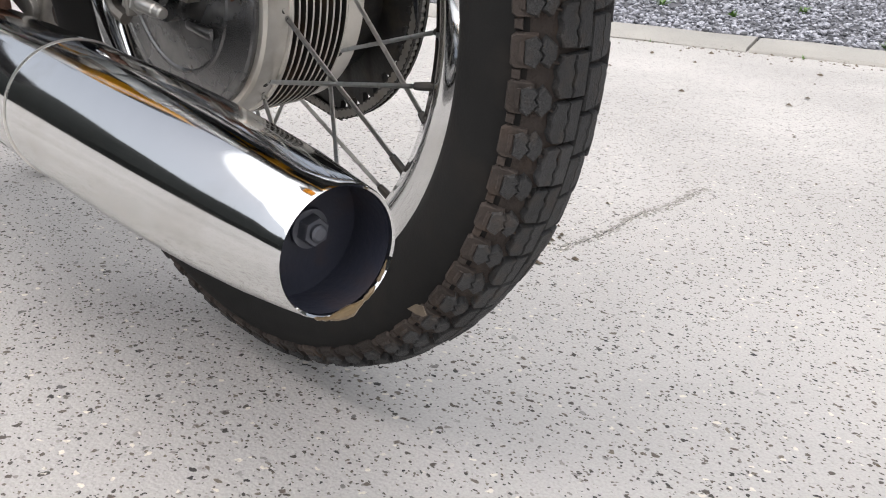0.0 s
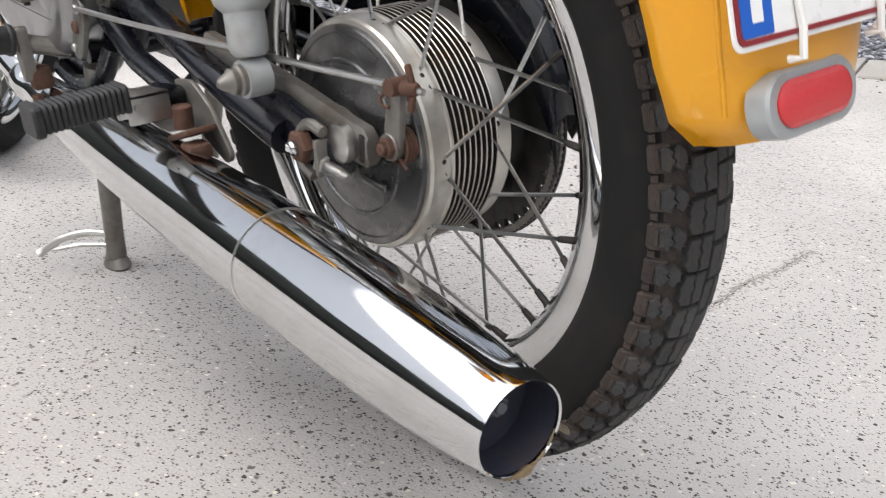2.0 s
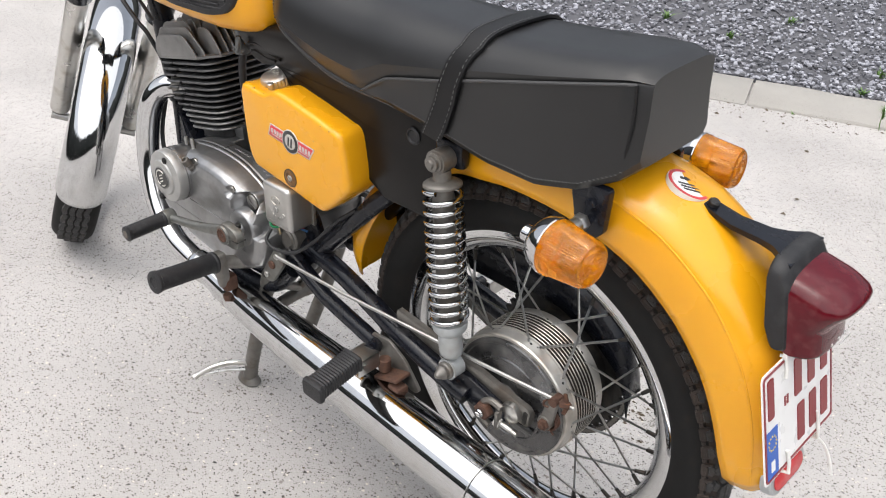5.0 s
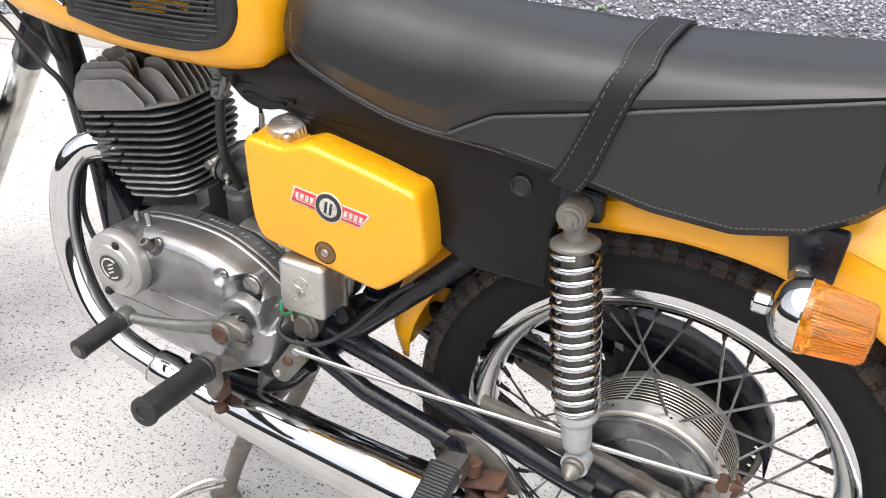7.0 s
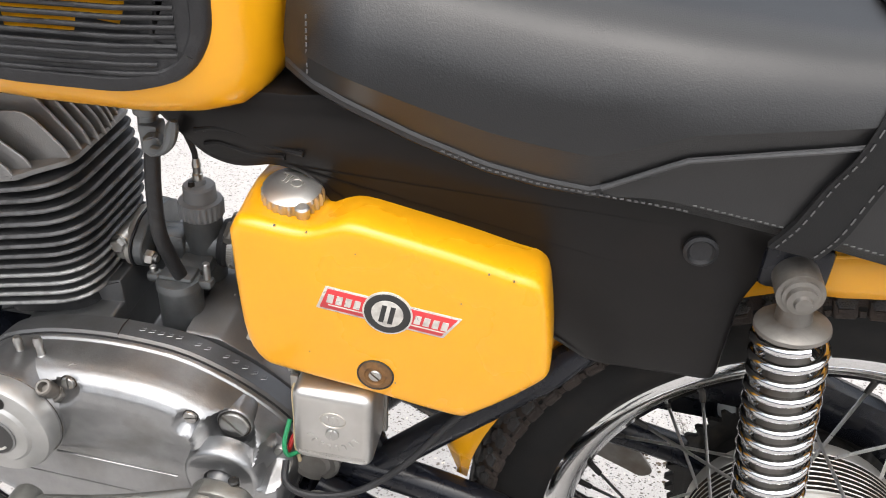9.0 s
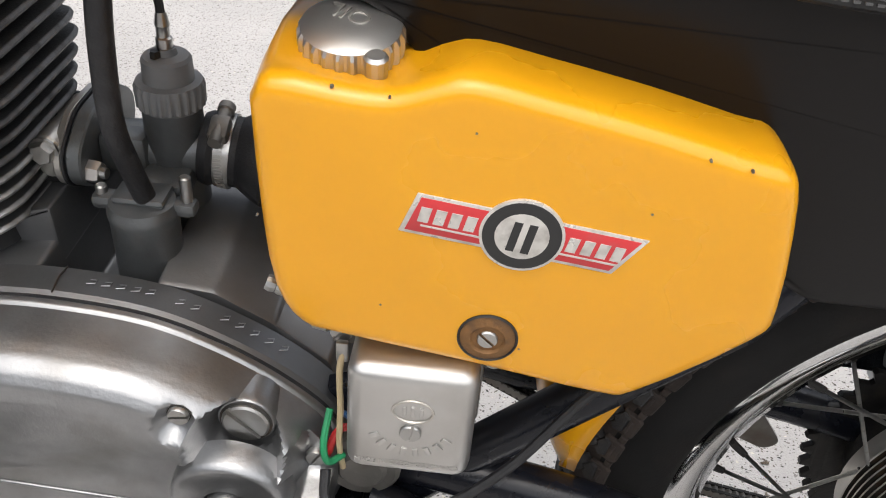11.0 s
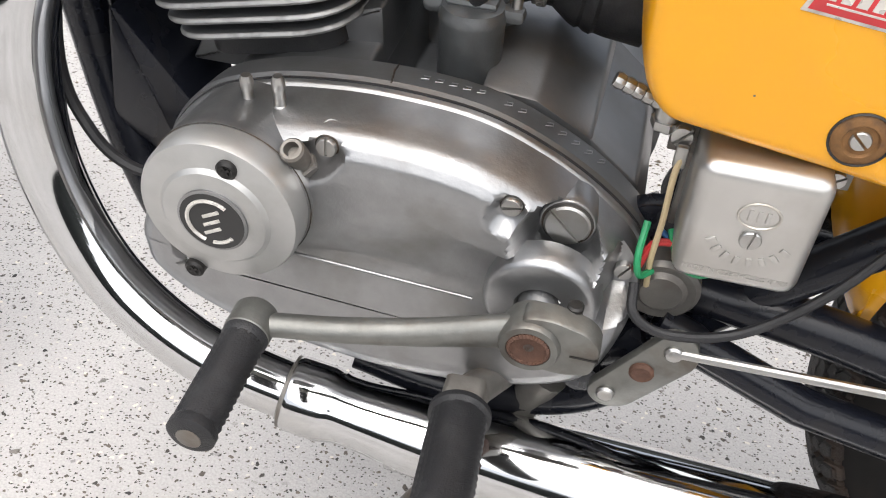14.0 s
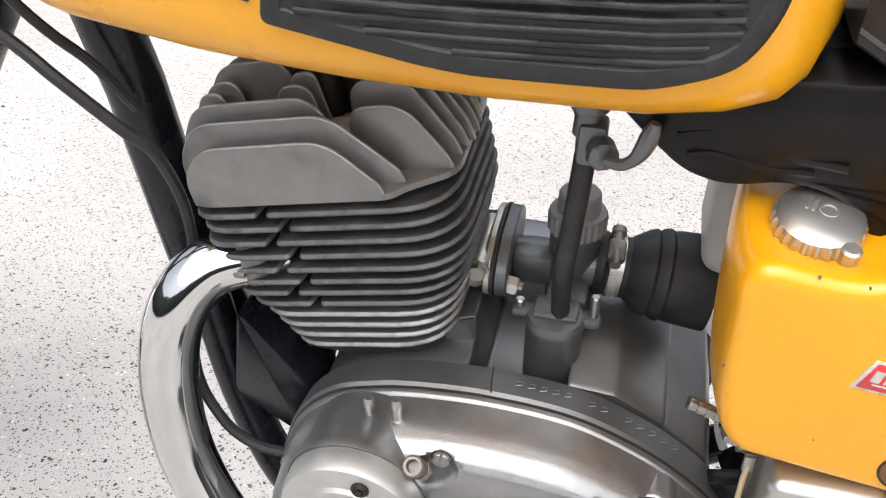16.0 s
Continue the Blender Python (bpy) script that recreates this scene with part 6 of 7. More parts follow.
def cylinder():
    tilt = radians(12)
    up, fw = Vector((math.sin(tilt), 0, math.cos(tilt))), Vector((math.cos(tilt), 0, -math.sin(tilt)))
    o = Vector((0.739, -0.016, 0.540))

    def P(x, y, h):
        return o + fw * x + up * h + Vector((0, y, 0))

    def fin_outline(hl, hw, notch=None):
        pts = [(-hl, -hw), (hl, -hw), (hl, hw)]
        rad = [0.030, 0.030, 0.030]
        if notch is not None:
            pts += [(notch + 0.004, hw), (notch + 0.002, hw - 0.018), (notch - 0.002, hw - 0.018), (notch - 0.004, hw)]
            rad += [0.003, 0.001, 0.001, 0.003]
        pts += [(-hl, hw)]
        rad += [0.040]
        return rounded(pts, rad, 6)
    bm = bmesh.new()
    rings(bm, [[P(x, y, h) for x, y in rounded([(-0.05, -0.045), (0.05, -0.045), (0.05, 0.045), (-0.05, 0.045)], 0.03, 6)] for h in (-0.025, 0.124)])
    root = part("cylinder_barrel", bm, CAST, bike, "dark cast cylinder barrel")
    n = 12
    for i in range(n):
        t = i / (n - 1)
        h = -0.006 + 0.0112 * i
        hl, hw = 0.062 + 0.029 * min(1, t * 1.5), 0.058 + 0.013 * min(1, t * 1.6)
        notch = None if i < 4 else 0.028 + (0.009 if i % 2 else -0.004)
        ol = fin_outline(hl, hw, notch)
        bm = bmesh.new()
        th = 0.0019
        rings(bm, [[P(x, y, h - th) for x, y in inset(ol, -0.0)], [P(x, y, h - th * 0.2) for x, y in inset(ol, -0.0008)], [P(x, y, h + th * 0.6) for x, y in ol], [P(x, y, h + th) for x, y in inset(ol, 0.001)]])
        edged(part("cooling_fin", bm, CAST if i > 3 else ALLOY_DARK, root, sharp=40), up, CAST_EDGE if i > 3 else FIN_EDGE)
    # head: a base plate and upright fins, lengthwise, of stepped outline
    bm = bmesh.new()
    ol = rounded([(-0.091, -0.072), (0.088, -0.072), (0.088, 0.072), (-0.054, 0.072), (-0.063, 0.063), (-0.093, 0.046)], [0.03, 0.03, 0.022, 0.006, 0.008, 0.012], 6)
    rings(bm, [[P(x, y, h) for x, y in q] for h, q in ((0.1245, inset(ol, 0.003)), (0.1260, ol), (0.1300, ol), (0.1312, inset(ol, 0.002)))])
    head = part("cylinder_head", bm, HEAD, bike, "grey cast alloy cylinder head with upright fins", sharp=35)
    # y, front end, back end, height, slope of the front and of the back end
    fins = [(0.07, 0.088, -0.052, 0.0405, 0.018, 0.03), (0.059, 0.094, -0.063, 0.052, 0.018, 0.04), (0.0475, 0.096, -0.034, 0.059, 0.018, 0.024), (0.044, -0.028, -0.09, 0.048, 0.004, 0.024), (0.031, 0.096, 0.05, 0.059, 0.016, 0.008),
            (0.031, 0.024, -0.01, 0.06, 0.006, 0.006), (0.029, -0.026, -0.092, 0.058, 0.004, 0.026), (0.0195, 0.096, 0.044, 0.061, 0.018, 0.008), (0.0195, 0.018, -0.01, 0.063, 0.006, 0.006), (0.0175, -0.03, -0.094, 0.062, 0.004, 0.026),
            (0.008, 0.096, 0.01, 0.068, 0.022, 0.01), (0.006, -0.032, -0.095, 0.066, 0.004, 0.028), (-0.004, 0.094, 0.022, 0.068, 0.022, 0.01), (-0.006, -0.032, -0.095, 0.067, 0.004, 0.028), (-0.016, 0.094, 0.02, 0.067, 0.022, 0.01),
            (-0.018, -0.03, -0.094, 0.065, 0.004, 0.028), (-0.028, 0.094, -0.092, 0.063, 0.02, 0.028), (-0.04, 0.092, -0.09, 0.06, 0.02, 0.028), (-0.052, 0.09, -0.086, 0.055, 0.018, 0.028), (-0.064, 0.086, -0.08, 0.046, 0.016, 0.028)]
    for y, xa, xb, hh, ra, rb in fins:
        b0 = 0.1275
        xa -= 0.008 if xa > 0.08 else 0
        ol = rounded([(xa, b0), (xa, b0 + hh * 0.55), (xa - ra, b0 + hh), (xb + rb, b0 + hh), (xb + 0.002, b0 + hh * 0.22), (xb, b0)], [0.001, 0.012, 0.012, 0.014, 0.008, 0.001], 5)
        bm = bmesh.new()
        lo = []
        for yy, q in ((y - 0.0014, inset(ol, 0.0008)), (y - 0.0010, ol), (y + 0.0010, inset(ol, -0.0003)), (y + 0.0016, inset(ol, 0.0004)), (y + 0.0019, inset(ol, 0.0012))):
            lo.append([P(x, yy, h) for x, h in q])
        rings(bm, lo)
        edged(part("head_fin", bm, HEAD, head, sharp=50), Vector((0, 1, 0)), FIN_EDGE)
    bm = bmesh.new()
    lathe(bm, [(0.0075, 0.004), (0.0075, 0.030), (0.006, 0.032)], P(0.0, -0.004, 0.1295), up, 16)
    hexa(bm, P(0, -0.004, 0.1335), 0.012, 0.010, up)
    plug = part("spark_plug", bm, WHITE, head, "spark plug with a white insulator")
    bm = bmesh.new()
    tube(bm, spline([P(0.0, -0.004, 0.150), P(0.0, -0.004, 0.168), P(0.003, -0.006, 0.186), P(0.016, -0.010, 0.196), P(0.034, -0.014, 0.199)], 5), 0.0095, 16)
    part("plug_cap", bm, RUBBER, plug, "black rubber plug cap")


def carburettor():
    cx, y, za = 0.604, -0.046, 0.566
    bm = bmesh.new()
    lathe(bm, [(0.0165, 0.505), (0.0185, 0.515), (0.0185, 0.598), (0.0195, 0.600)], (cx, y, 0), (0, 0, 1), 32)
    lathe(bm, [(0.0150, -0.030), (0.0165, -0.024), (0.0165, 0.030), (0.0150, 0.050)], (cx, y, za), (1, 0, 0), 28)
    box(bm, (0.632, y + 0.010, za + 0.003), (0.030, 0.020, 0.026), 0.004)
    box(bm, (cx, y + 0.024, 0.556), (0.030, 0.030, 0.014), 0.003)
    c = part("carburettor", bm, CARB, bike, "grey cast carburettor, matt and dusty", sharp=35)
    a, u, w = basis((0, 0, 1))
    bm = bmesh.new()
    loops = []
    for r, h in ((0.0190, 0.598), (0.0212, 0.600), (0.0215, 0.612), (0.0200, 0.615), (0.0155, 0.616), (0.0150, 0.629), (0.0135, 0.631), (0.0070, 0.632), (0.0060, 0.636)):
        loops.append([Vector((cx, y, h)) + (u * math.cos(q) + w * math.sin(q)) * (r - (0.0013 if 0.599 < h < 0.613 and r > 0.02 and (i // 2) % 2 else 0)) for i, q in [(i, 2 * math.pi * i / 96) for i in range(96)]])
    rings(bm, loops)
    part("carburettor_cap", bm, GREY_PLASTIC, c, "ribbed dark cap", sharp=30)
    bm = bmesh.new()
    hexa(bm, (cx + 0.004, y + 0.006, 0.630), 0.0035, 0.006, (0, 0, 1))
    part("idle_screw", bm, OILY, c)
    # float bowl with its two ears
    bm = bmesh.new()
    lathe(bm, [(0.0165, 0.490), (0.0195, 0.497), (0.0203, 0.505), (0.0205, 0.550), (0.0212, 0.552), (0.0212, 0.556), (0.0200, 0.558), (0.0195, 0.5605), (0.015, 0.562)], (0.609, 0.006, 0), (0, 0, 1), 40)
    box(bm, (0.609, 0.004, 0.5635), (0.032, 0.022, 0.006), 0.003)
    for sx in (-1, 1):
        box(bm, (0.609 + sx * 0.024, 0.002, 0.556), (0.016, 0.013, 0.010), 0.004)
    part("float_bowl", bm, CARB, c, "grey cast float bowl with two ears", sharp=35)
    for sx, h in ((-1, 0.016), (1, 0.004)):
        bm = bmesh.new()
        lathe(bm, [(0.0036, 0.558), (0.0036, 0.561 + h), (0.0026, 0.562 + h)], (0.609 + sx * 0.026, 0.002, 0), (0, 0, 1), 12)
        part("bowl_stud", bm, STEEL, c, "small stud")
    # flange to the cylinder with its gasket
    def plate(x0, x1, k, e=0.0012):
        o = rounded([(-0.044 * k, -0.006), (-0.020, -0.026 * k), (0.020, -0.026 * k), (0.046 * k, -0.008), (0.046 * k, 0.012), (0.020, 0.028 * k), (-0.020, 0.028 * k), (-0.044 * k, 0.012)], 0.010)
        b = bmesh.new()
        rings(b, [[(x, y + p, za + 0.004 + q) for p, q in inset(o, d)] for x, d in ((x0, e), (x0 + e, 0), (x1 - e, 0), (x1, e))])
        return b
    f = part("intake_flange", plate(0.6465, 0.6560, 1.0), CARB, c, "cast intake flange", sharp=35)
    part("flange_gasket", plate(0.6562, 0.6580, 1.04, 0.0003), RUBBER, f, "dark gasket")
    part("intake_pad", plate(0.6582, 0.6640, 1.0), HUB_ALLOY, f, "pale alloy intake pad")
    bm = bmesh.new()
    rings(bm, [[(x, y + p, za + q) for p, q in rounded([(-0.03, -0.02), (0.03, -0.02), (0.03, 0.022), (-0.03, 0.022)], 0.012)] for x in (0.663, 0.70)])
    part("intake_stub", bm, CAST, f, "dark intake stub")
    # long pin through the cylinder lug, with a hexagon head, and the lower lug
    bm = bmesh.new()
    lathe(bm, [(0.0078, 0.0), (0.0085, 0.002), (0.0085, 0.024), (0.0080, 0.026), (0.0080, 0.030), (0.0085, 0.032), (0.0085, 0.056), (0.0070, 0.058)], (0.6680, -0.062, 0.5825), (0, 1, 0), 22)
    part("intake_pin", bm, HUB_ALLOY, c, "round alloy lug")
    bm = bmesh.new()
    lathe(bm, [(0.0086, 0), (0.0086, 0.0018)], (0.6680, -0.0035, 0.5825), (0, 1, 0), 22)
    hexa(bm, (0.6680, -0.0020, 0.5825), 0.0073, 0.0055, (0, 1, 0), 0.3)
    part("intake_bolt", bm, STEEL, c, "yellowed hexagon bolt")
    bm = bmesh.new()
    lathe(bm, [(0.0078, 0), (0.0078, 0.036), (0.0066, 0.038)], (0.6720, -0.050, 0.5645), (0, 1, 0), 20)
    part("intake_lug", bm, HUB_ALLOY, c, "pale alloy lug")
    bm = bmesh.new()
    hexa(bm, (0.6470, -0.010, 0.5665), 0.0072, 0.0085, (-1, 0.1, 0))
    lathe(bm, [(0.0036, 0.008), (0.0036, 0.012)], (0.6470, -0.010, 0.5665), (-1, 0.1, 0), 10)
    part("flange_nut", bm, BOX_METAL, c, "bright flange nut")
    # rubber bellows and its worm clamp
    bm = bmesh.new()
    prof = [(0.0225, 0.0), (0.0240, 0.003), (0.0245, 0.006), (0.0230, 0.009), (0.0230, 0.024), (0.0245, 0.026), (0.027, 0.030), (0.031, 0.036), (0.033, 0.041), (0.0318, 0.0435), (0.034, 0.047), (0.035, 0.051), (0.0335, 0.0535), (0.0345, 0.060), (0.036, 0.085)]
    lathe(bm, prof, (0.5885, -0.052, 0.566), (-1, -0.05, -0.10), 44)
    part("intake_bellows", bm, RUBBER, bike, "black rubber intake bellows", sharp=25)
    bm = bmesh.new()
    c0, ax = Vector((0.5735, -0.053, 0.5645)), Vector((-1, -0.05, -0.10)).normalized()
    lathe(bm, [(0.0228, -0.0048), (0.0244, -0.0048), (0.0244, 0.0048), (0.0228, 0.0048)], c0, ax, 48)
    cl = part("hose_clamp", bm, STEEL, bike, "worm-drive hose clamp with rust spots")
    bm = bmesh.new()
    for i in range(26):
        q = math.pi * (-0.42 + 0.80 * i / 25)
        p = c0 + Vector((0, math.cos(q), 0)) * 0.0246 + Vector((0, 0, math.sin(q))) * 0.0246
        box(bm, p, (0.0055, 0.0012, 0.0013), 0, Matrix.Rotation(q, 4, "X"))
    part("clamp_teeth", bm, BOX_METAL, cl, "bright worm teeth")
    bm = bmesh.new()
    box(bm, c0 + Vector((0.0, 0.012, 0.0220)), (0.013, 0.018, 0.010), 0.003, Matrix.Rotation(radians(-25), 4, "X"))
    lathe(bm, [(0.0042, -0.016), (0.0042, 0.012), (0.0055, 0.013), (0.0055, 0.018), (0.003, 0.019)], c0 + Vector((0, 0.010, 0.0235)), (0, -0.95, 0.25), 14)
    part("clamp_worm", bm, WORN_STEEL, cl, "rusty worm screw housing")
    # fuel tap and hose
    bm = bmesh.new()
    lathe(bm, [(0.0075, 0.0), (0.0075, 0.012), (0.011, 0.013), (0.011, 0.024), (0.008, 0.026), (0.0085, 0.040), (0.006, 0.042), (0.005, 0.062)], (0.600, 0.034, 0.765), (0.02, 0.03, -1), 20)
    box(bm, (0.597, 0.037, 0.722), (0.016, 0.018, 0.026), 0.003)
    t = part("fuel_tap", bm, CARB, bike, "grey cast fuel tap", sharp=35)
    bm = bmesh.new()
    lathe(bm, [(0.0085, 0), (0.0085, 0.010), (0.006, 0.011)], (0.592, 0.045, 0.722), (-0.3, 1, 0), 14)
    hexa(bm, (0.591, 0.05, 0.722), 0.009, 0.006, (-0.3, 1, 0))
    tube(bm, spline([(0.588, 0.058, 0.722), (0.578, 0.062, 0.724), (0.570, 0.064, 0.734), (0.565, 0.064, 0.752)], 4), [0.0032, 0.0034, 0.0035, 0.0035, 0.0035, 0.0035, 0.0037, 0.0042, 0.0048, 0.0052, 0.0054, 0.005, 0.003], 10)
    part("tap_lever", bm, CARB, t, "small plated tap lever")
    bm = bmesh.new()
    tube(bm, spline([(0.600, 0.036, 0.712), (0.602, 0.040, 0.675), (0.605, 0.036, 0.630), (0.606, 0.022, 0.595), (0.606, 0.008, 0.564)], 6), 0.0066, 16)
    part("fuel_hose", bm, RUBBER, bike, "black rubber fuel hose")
    # throttle cable
    bm = bmesh.new()
    tube(bm, spline([(cx, y, 0.655), (0.605, -0.044, 0.670), (0.614, -0.036, 0.705), (0.64, -0.02, 0.78)], 6), 0.0028, 8)
    part("throttle_cable", bm, RUBBER, bike, "black throttle cable")
    bm = bmesh.new()
    lathe(bm, [(0.0050, 0), (0.0050, 0.006), (0.0040, 0.007), (0.0040, 0.013), (0.0046, 0.014), (0.0032, 0.022)], (cx, y, 0.636), (0, 0, 1), 12)
    part("cable_ferrule", bm, STEEL, c, "plated ferrule")
    # oil line banjo under the oil tank
    bm = bmesh.new()
    lathe(bm, [(0.0065, 0), (0.0065, 0.018), (0.005, 0.02)], (0.486, 0.075, 0.548), (0, 0, 1), 14)
    hexa(bm, (0.486, 0.075, 0.548), 0.0085, 0.006, (0, 0, -1))
    for k in range(5):
        lathe(bm, [(0.0042, 0), (0.0048, 0.003), (0.0042, 0.0055)], Vector((0.490, 0.074, 0.556)) + Vector((0.0055, 0, 0.002)) * k, (1, 0, 0.35), 10)
    part("oil_union", bm, STEEL, bike, "plated oil-line union")


def fuel_tank():
    g = np.array([(0.470, 0.038, 0.800, 0.885), (0.478, 0.062, 0.785, 0.900), (0.495, 0.082, 0.774, 0.912), (0.520, 0.095, 0.769, 0.922), (0.56, 0.106, 0.767, 0.930), (0.64, 0.114, 0.769, 0.938), (0.72, 0.117, 0.773, 0.942), (0.80, 0.112, 0.777, 0.942), (0.88, 0.098, 0.784, 0.936), (0.94, 0.074, 0.793, 0.924), (0.975, 0.045, 0.81, 0.905)])
    g[:, 0] = np.where(g[:, 0] < 0.75, g[:, 0] + (0.75 - g[:, 0]) * 0.058, g[:, 0])
    g[:, 2] -= 0.006
    loops = []
    for i in range(41):
        x = g[0, 0] + (0.975 - g[0, 0]) * i / 40
        w, zb, zt = (float(np.interp(x, g[:, 0], g[:, k])) for k in (1, 2, 3))
        row = []
        for k in range(48):
            q = 2 * math.pi * k / 48
            cy, sz = math.cos(q), math.sin(q)
            n = 0.42
            row.append((x, w * math.copysign(abs(cy) ** n, cy), (zb + zt) / 2 + (zt - zb) / 2 * math.copysign(abs(sz) ** (0.62 if sz > 0 else 0.42), sz)))
        loops.append(row)
    bm = bmesh.new()
    rings(bm, loops)
    t = part("fuel_tank", bm, YELLOW, bike, "rounded yellow fuel tank", sharp=50)
    for s in (1, -1):
        bm = bmesh.new()
        out = rounded([(0.752, 0.811), (0.66, 0.795), (0.570, 0.7925), (0.532, 0.802), (0.517, 0.830), (0.517, 0.895), (0.66, 0.905), (0.738, 0.90)], [0.006, 0.02, 0.02, 0.03, 0.03, 0.02, 0.02, 0.02])
        lo = []
        for dy, dd in ((0.085, 0.0), (0.001, 0.0), (0.0048, 0.001), (0.006, 0.004), (0.0055, 0.010), (0.004, 0.0115), (0.004, 0.03)):
            row = []
            for x, z in inset(out, dd):
                w = float(np.interp(x, g[:, 0], g[:, 1]))
                row.append((x, s * (w + dy if dy < 0.05 else 0.06), z))
            lo.append(row)
        rings(bm, lo)
        p = part("knee_pad", bm, RUBBER, t, "ribbed black rubber knee pad", sharp=40)
        bm = bmesh.new()
        for k in range(13):
            z0 = 0.807 + 0.0064 * k
            xs = np.linspace(0.537, 0.735 - 0.001 * k, 12)
            if k < 2:
                xs = np.linspace(0.550, 0.66 + 0.04 * k, 12)
            tube(bm, [(x, s * (float(np.interp(x, g[:, 0], g[:, 1])) + 0.0042), z0) for x in xs], 0.0019, 6)
        part("pad_rib", bm, RUBBER, p, sharp=60)
        bm = bmesh.new()
        out = rounded([(0.756, 0.819), (0.80, 0.835), (0.80, 0.875), (0.752, 0.875)], 0.003)
        rings(bm, [[(x, s * (float(np.interp(x, g[:, 0], g[:, 1])) + dy), z) for x, z in inset(out, dd)] for dy, dd in ((-0.01, 0), (0.003, 0), (0.004, 0.001))])
        b = part("tank_badge", bm, DECAL_BLACK, t, "black tank badge with a white edge")
        bm = bmesh.new()
        tube(bm, [(x, s * (float(np.interp(x, g[:, 0], g[:, 1])) + 0.004), z) for x, z in inset(out, 0.003)], 0.001, 5)
        part("badge_edge", bm, WHITE, b)


def shock(s):
    """A chrome spring strut on one side."""
    top, bot = Vector((0.105, s * 0.084, 0.697)), Vector((0.064, s * 0.101, 0.388))
    d = (top - bot).normalized()
    n = (top - bot).length
    bm = bmesh.new()
    lathe(bm, [(0.013, 0.018), (0.0165, 0.022), (0.0175, 0.030), (0.0175, 0.055), (0.0205, 0.058), (0.024, 0.062), (0.0255, 0.068), (0.0255, 0.074), (0.018, 0.076)], bot, d, 28)
    ring_b = [(0.0165, -0.011), (0.0165, 0.011)]
    lathe(bm, ring_b, bot, (0, 1, 0), 24)
    b = part("shock_absorber", bm, SHOCK_GREY, bike, "grey and chrome spring strut", sharp=35)
    bm = bmesh.new()
    lathe(bm, [(0.012, n - 0.014), (0.013, n - 0.027), (0.024, n - 0.0300), (0.0265, n - 0.0320), (0.0268, n - 0.0350), (0.0255, n - 0.036), (0.012, n - 0.036)], bot, d, 36)
    lathe(bm, [(0.0165, -0.012), (0.0165, 0.012)], top, (0, 1, 0), 24)
    tb = bmesh.new()
    lathe(tb, [(0.0155, 0.072), (0.0155, n - 0.05), (0.010, n - 0.02)], bot, d, 28)
    part("damper_tube", tb, WORN_STEEL, b, "stained damper tube inside the spring", sharp=35)
    part("shock_top", bm, WORN_STEEL, b, "stained upper spring cup and eye")
    bm = bmesh.new()
    a, u, w = basis(d)
    turns, h0, h1 = 13.2, 0.078, n - 0.039
    pts = []
    for i in range(int(turns * 22) + 1):
        q = 2 * math.pi * i / 22
        t = i / (turns * 22)
        pts.append(bot + d * (h0 + (h1 - h0) * t) + (u * math.cos(q) + w * math.sin(q)) * 0.0250)
    tube(bm, pts, 0.0038, 10)
    part("spring", bm, CHROME, b, "bright chromed coil spring", sharp=60)
    bm = bmesh.new()
    lathe(bm, [(0.0130, 0.0115), (0.0130, 0.0145), (0.0105, 0.0155), (0.0105, 0.0205), (0.0065, 0.0215), (0.0055, 0.0245), (0.003, 0.025)], top, (0, s, 0), 20)
    part("shock_bolt", bm, WORN_STEEL, b, "stained nut and bolt end")
    bm = bmesh.new()
    lathe(bm, [(0.0135, 0.0105), (0.0135, 0.015), (0.0115, 0.017), (0.0115, 0.022), (0.0095, 0.0235), (0.0055, 0.031), (0.003, 0.034)], bot, (0, s, 0), 20)
    part("shock_bolt", bm, WORN_STEEL, b, "stained cone nut")
    bm = bmesh.new()
    box(bm, top - Vector((0.0, s * 0.022, -0.004)), (0.05, 0.02, 0.04), 0.008)
    part("shock_mount", bm, BLACK, b, "black mounting bracket")


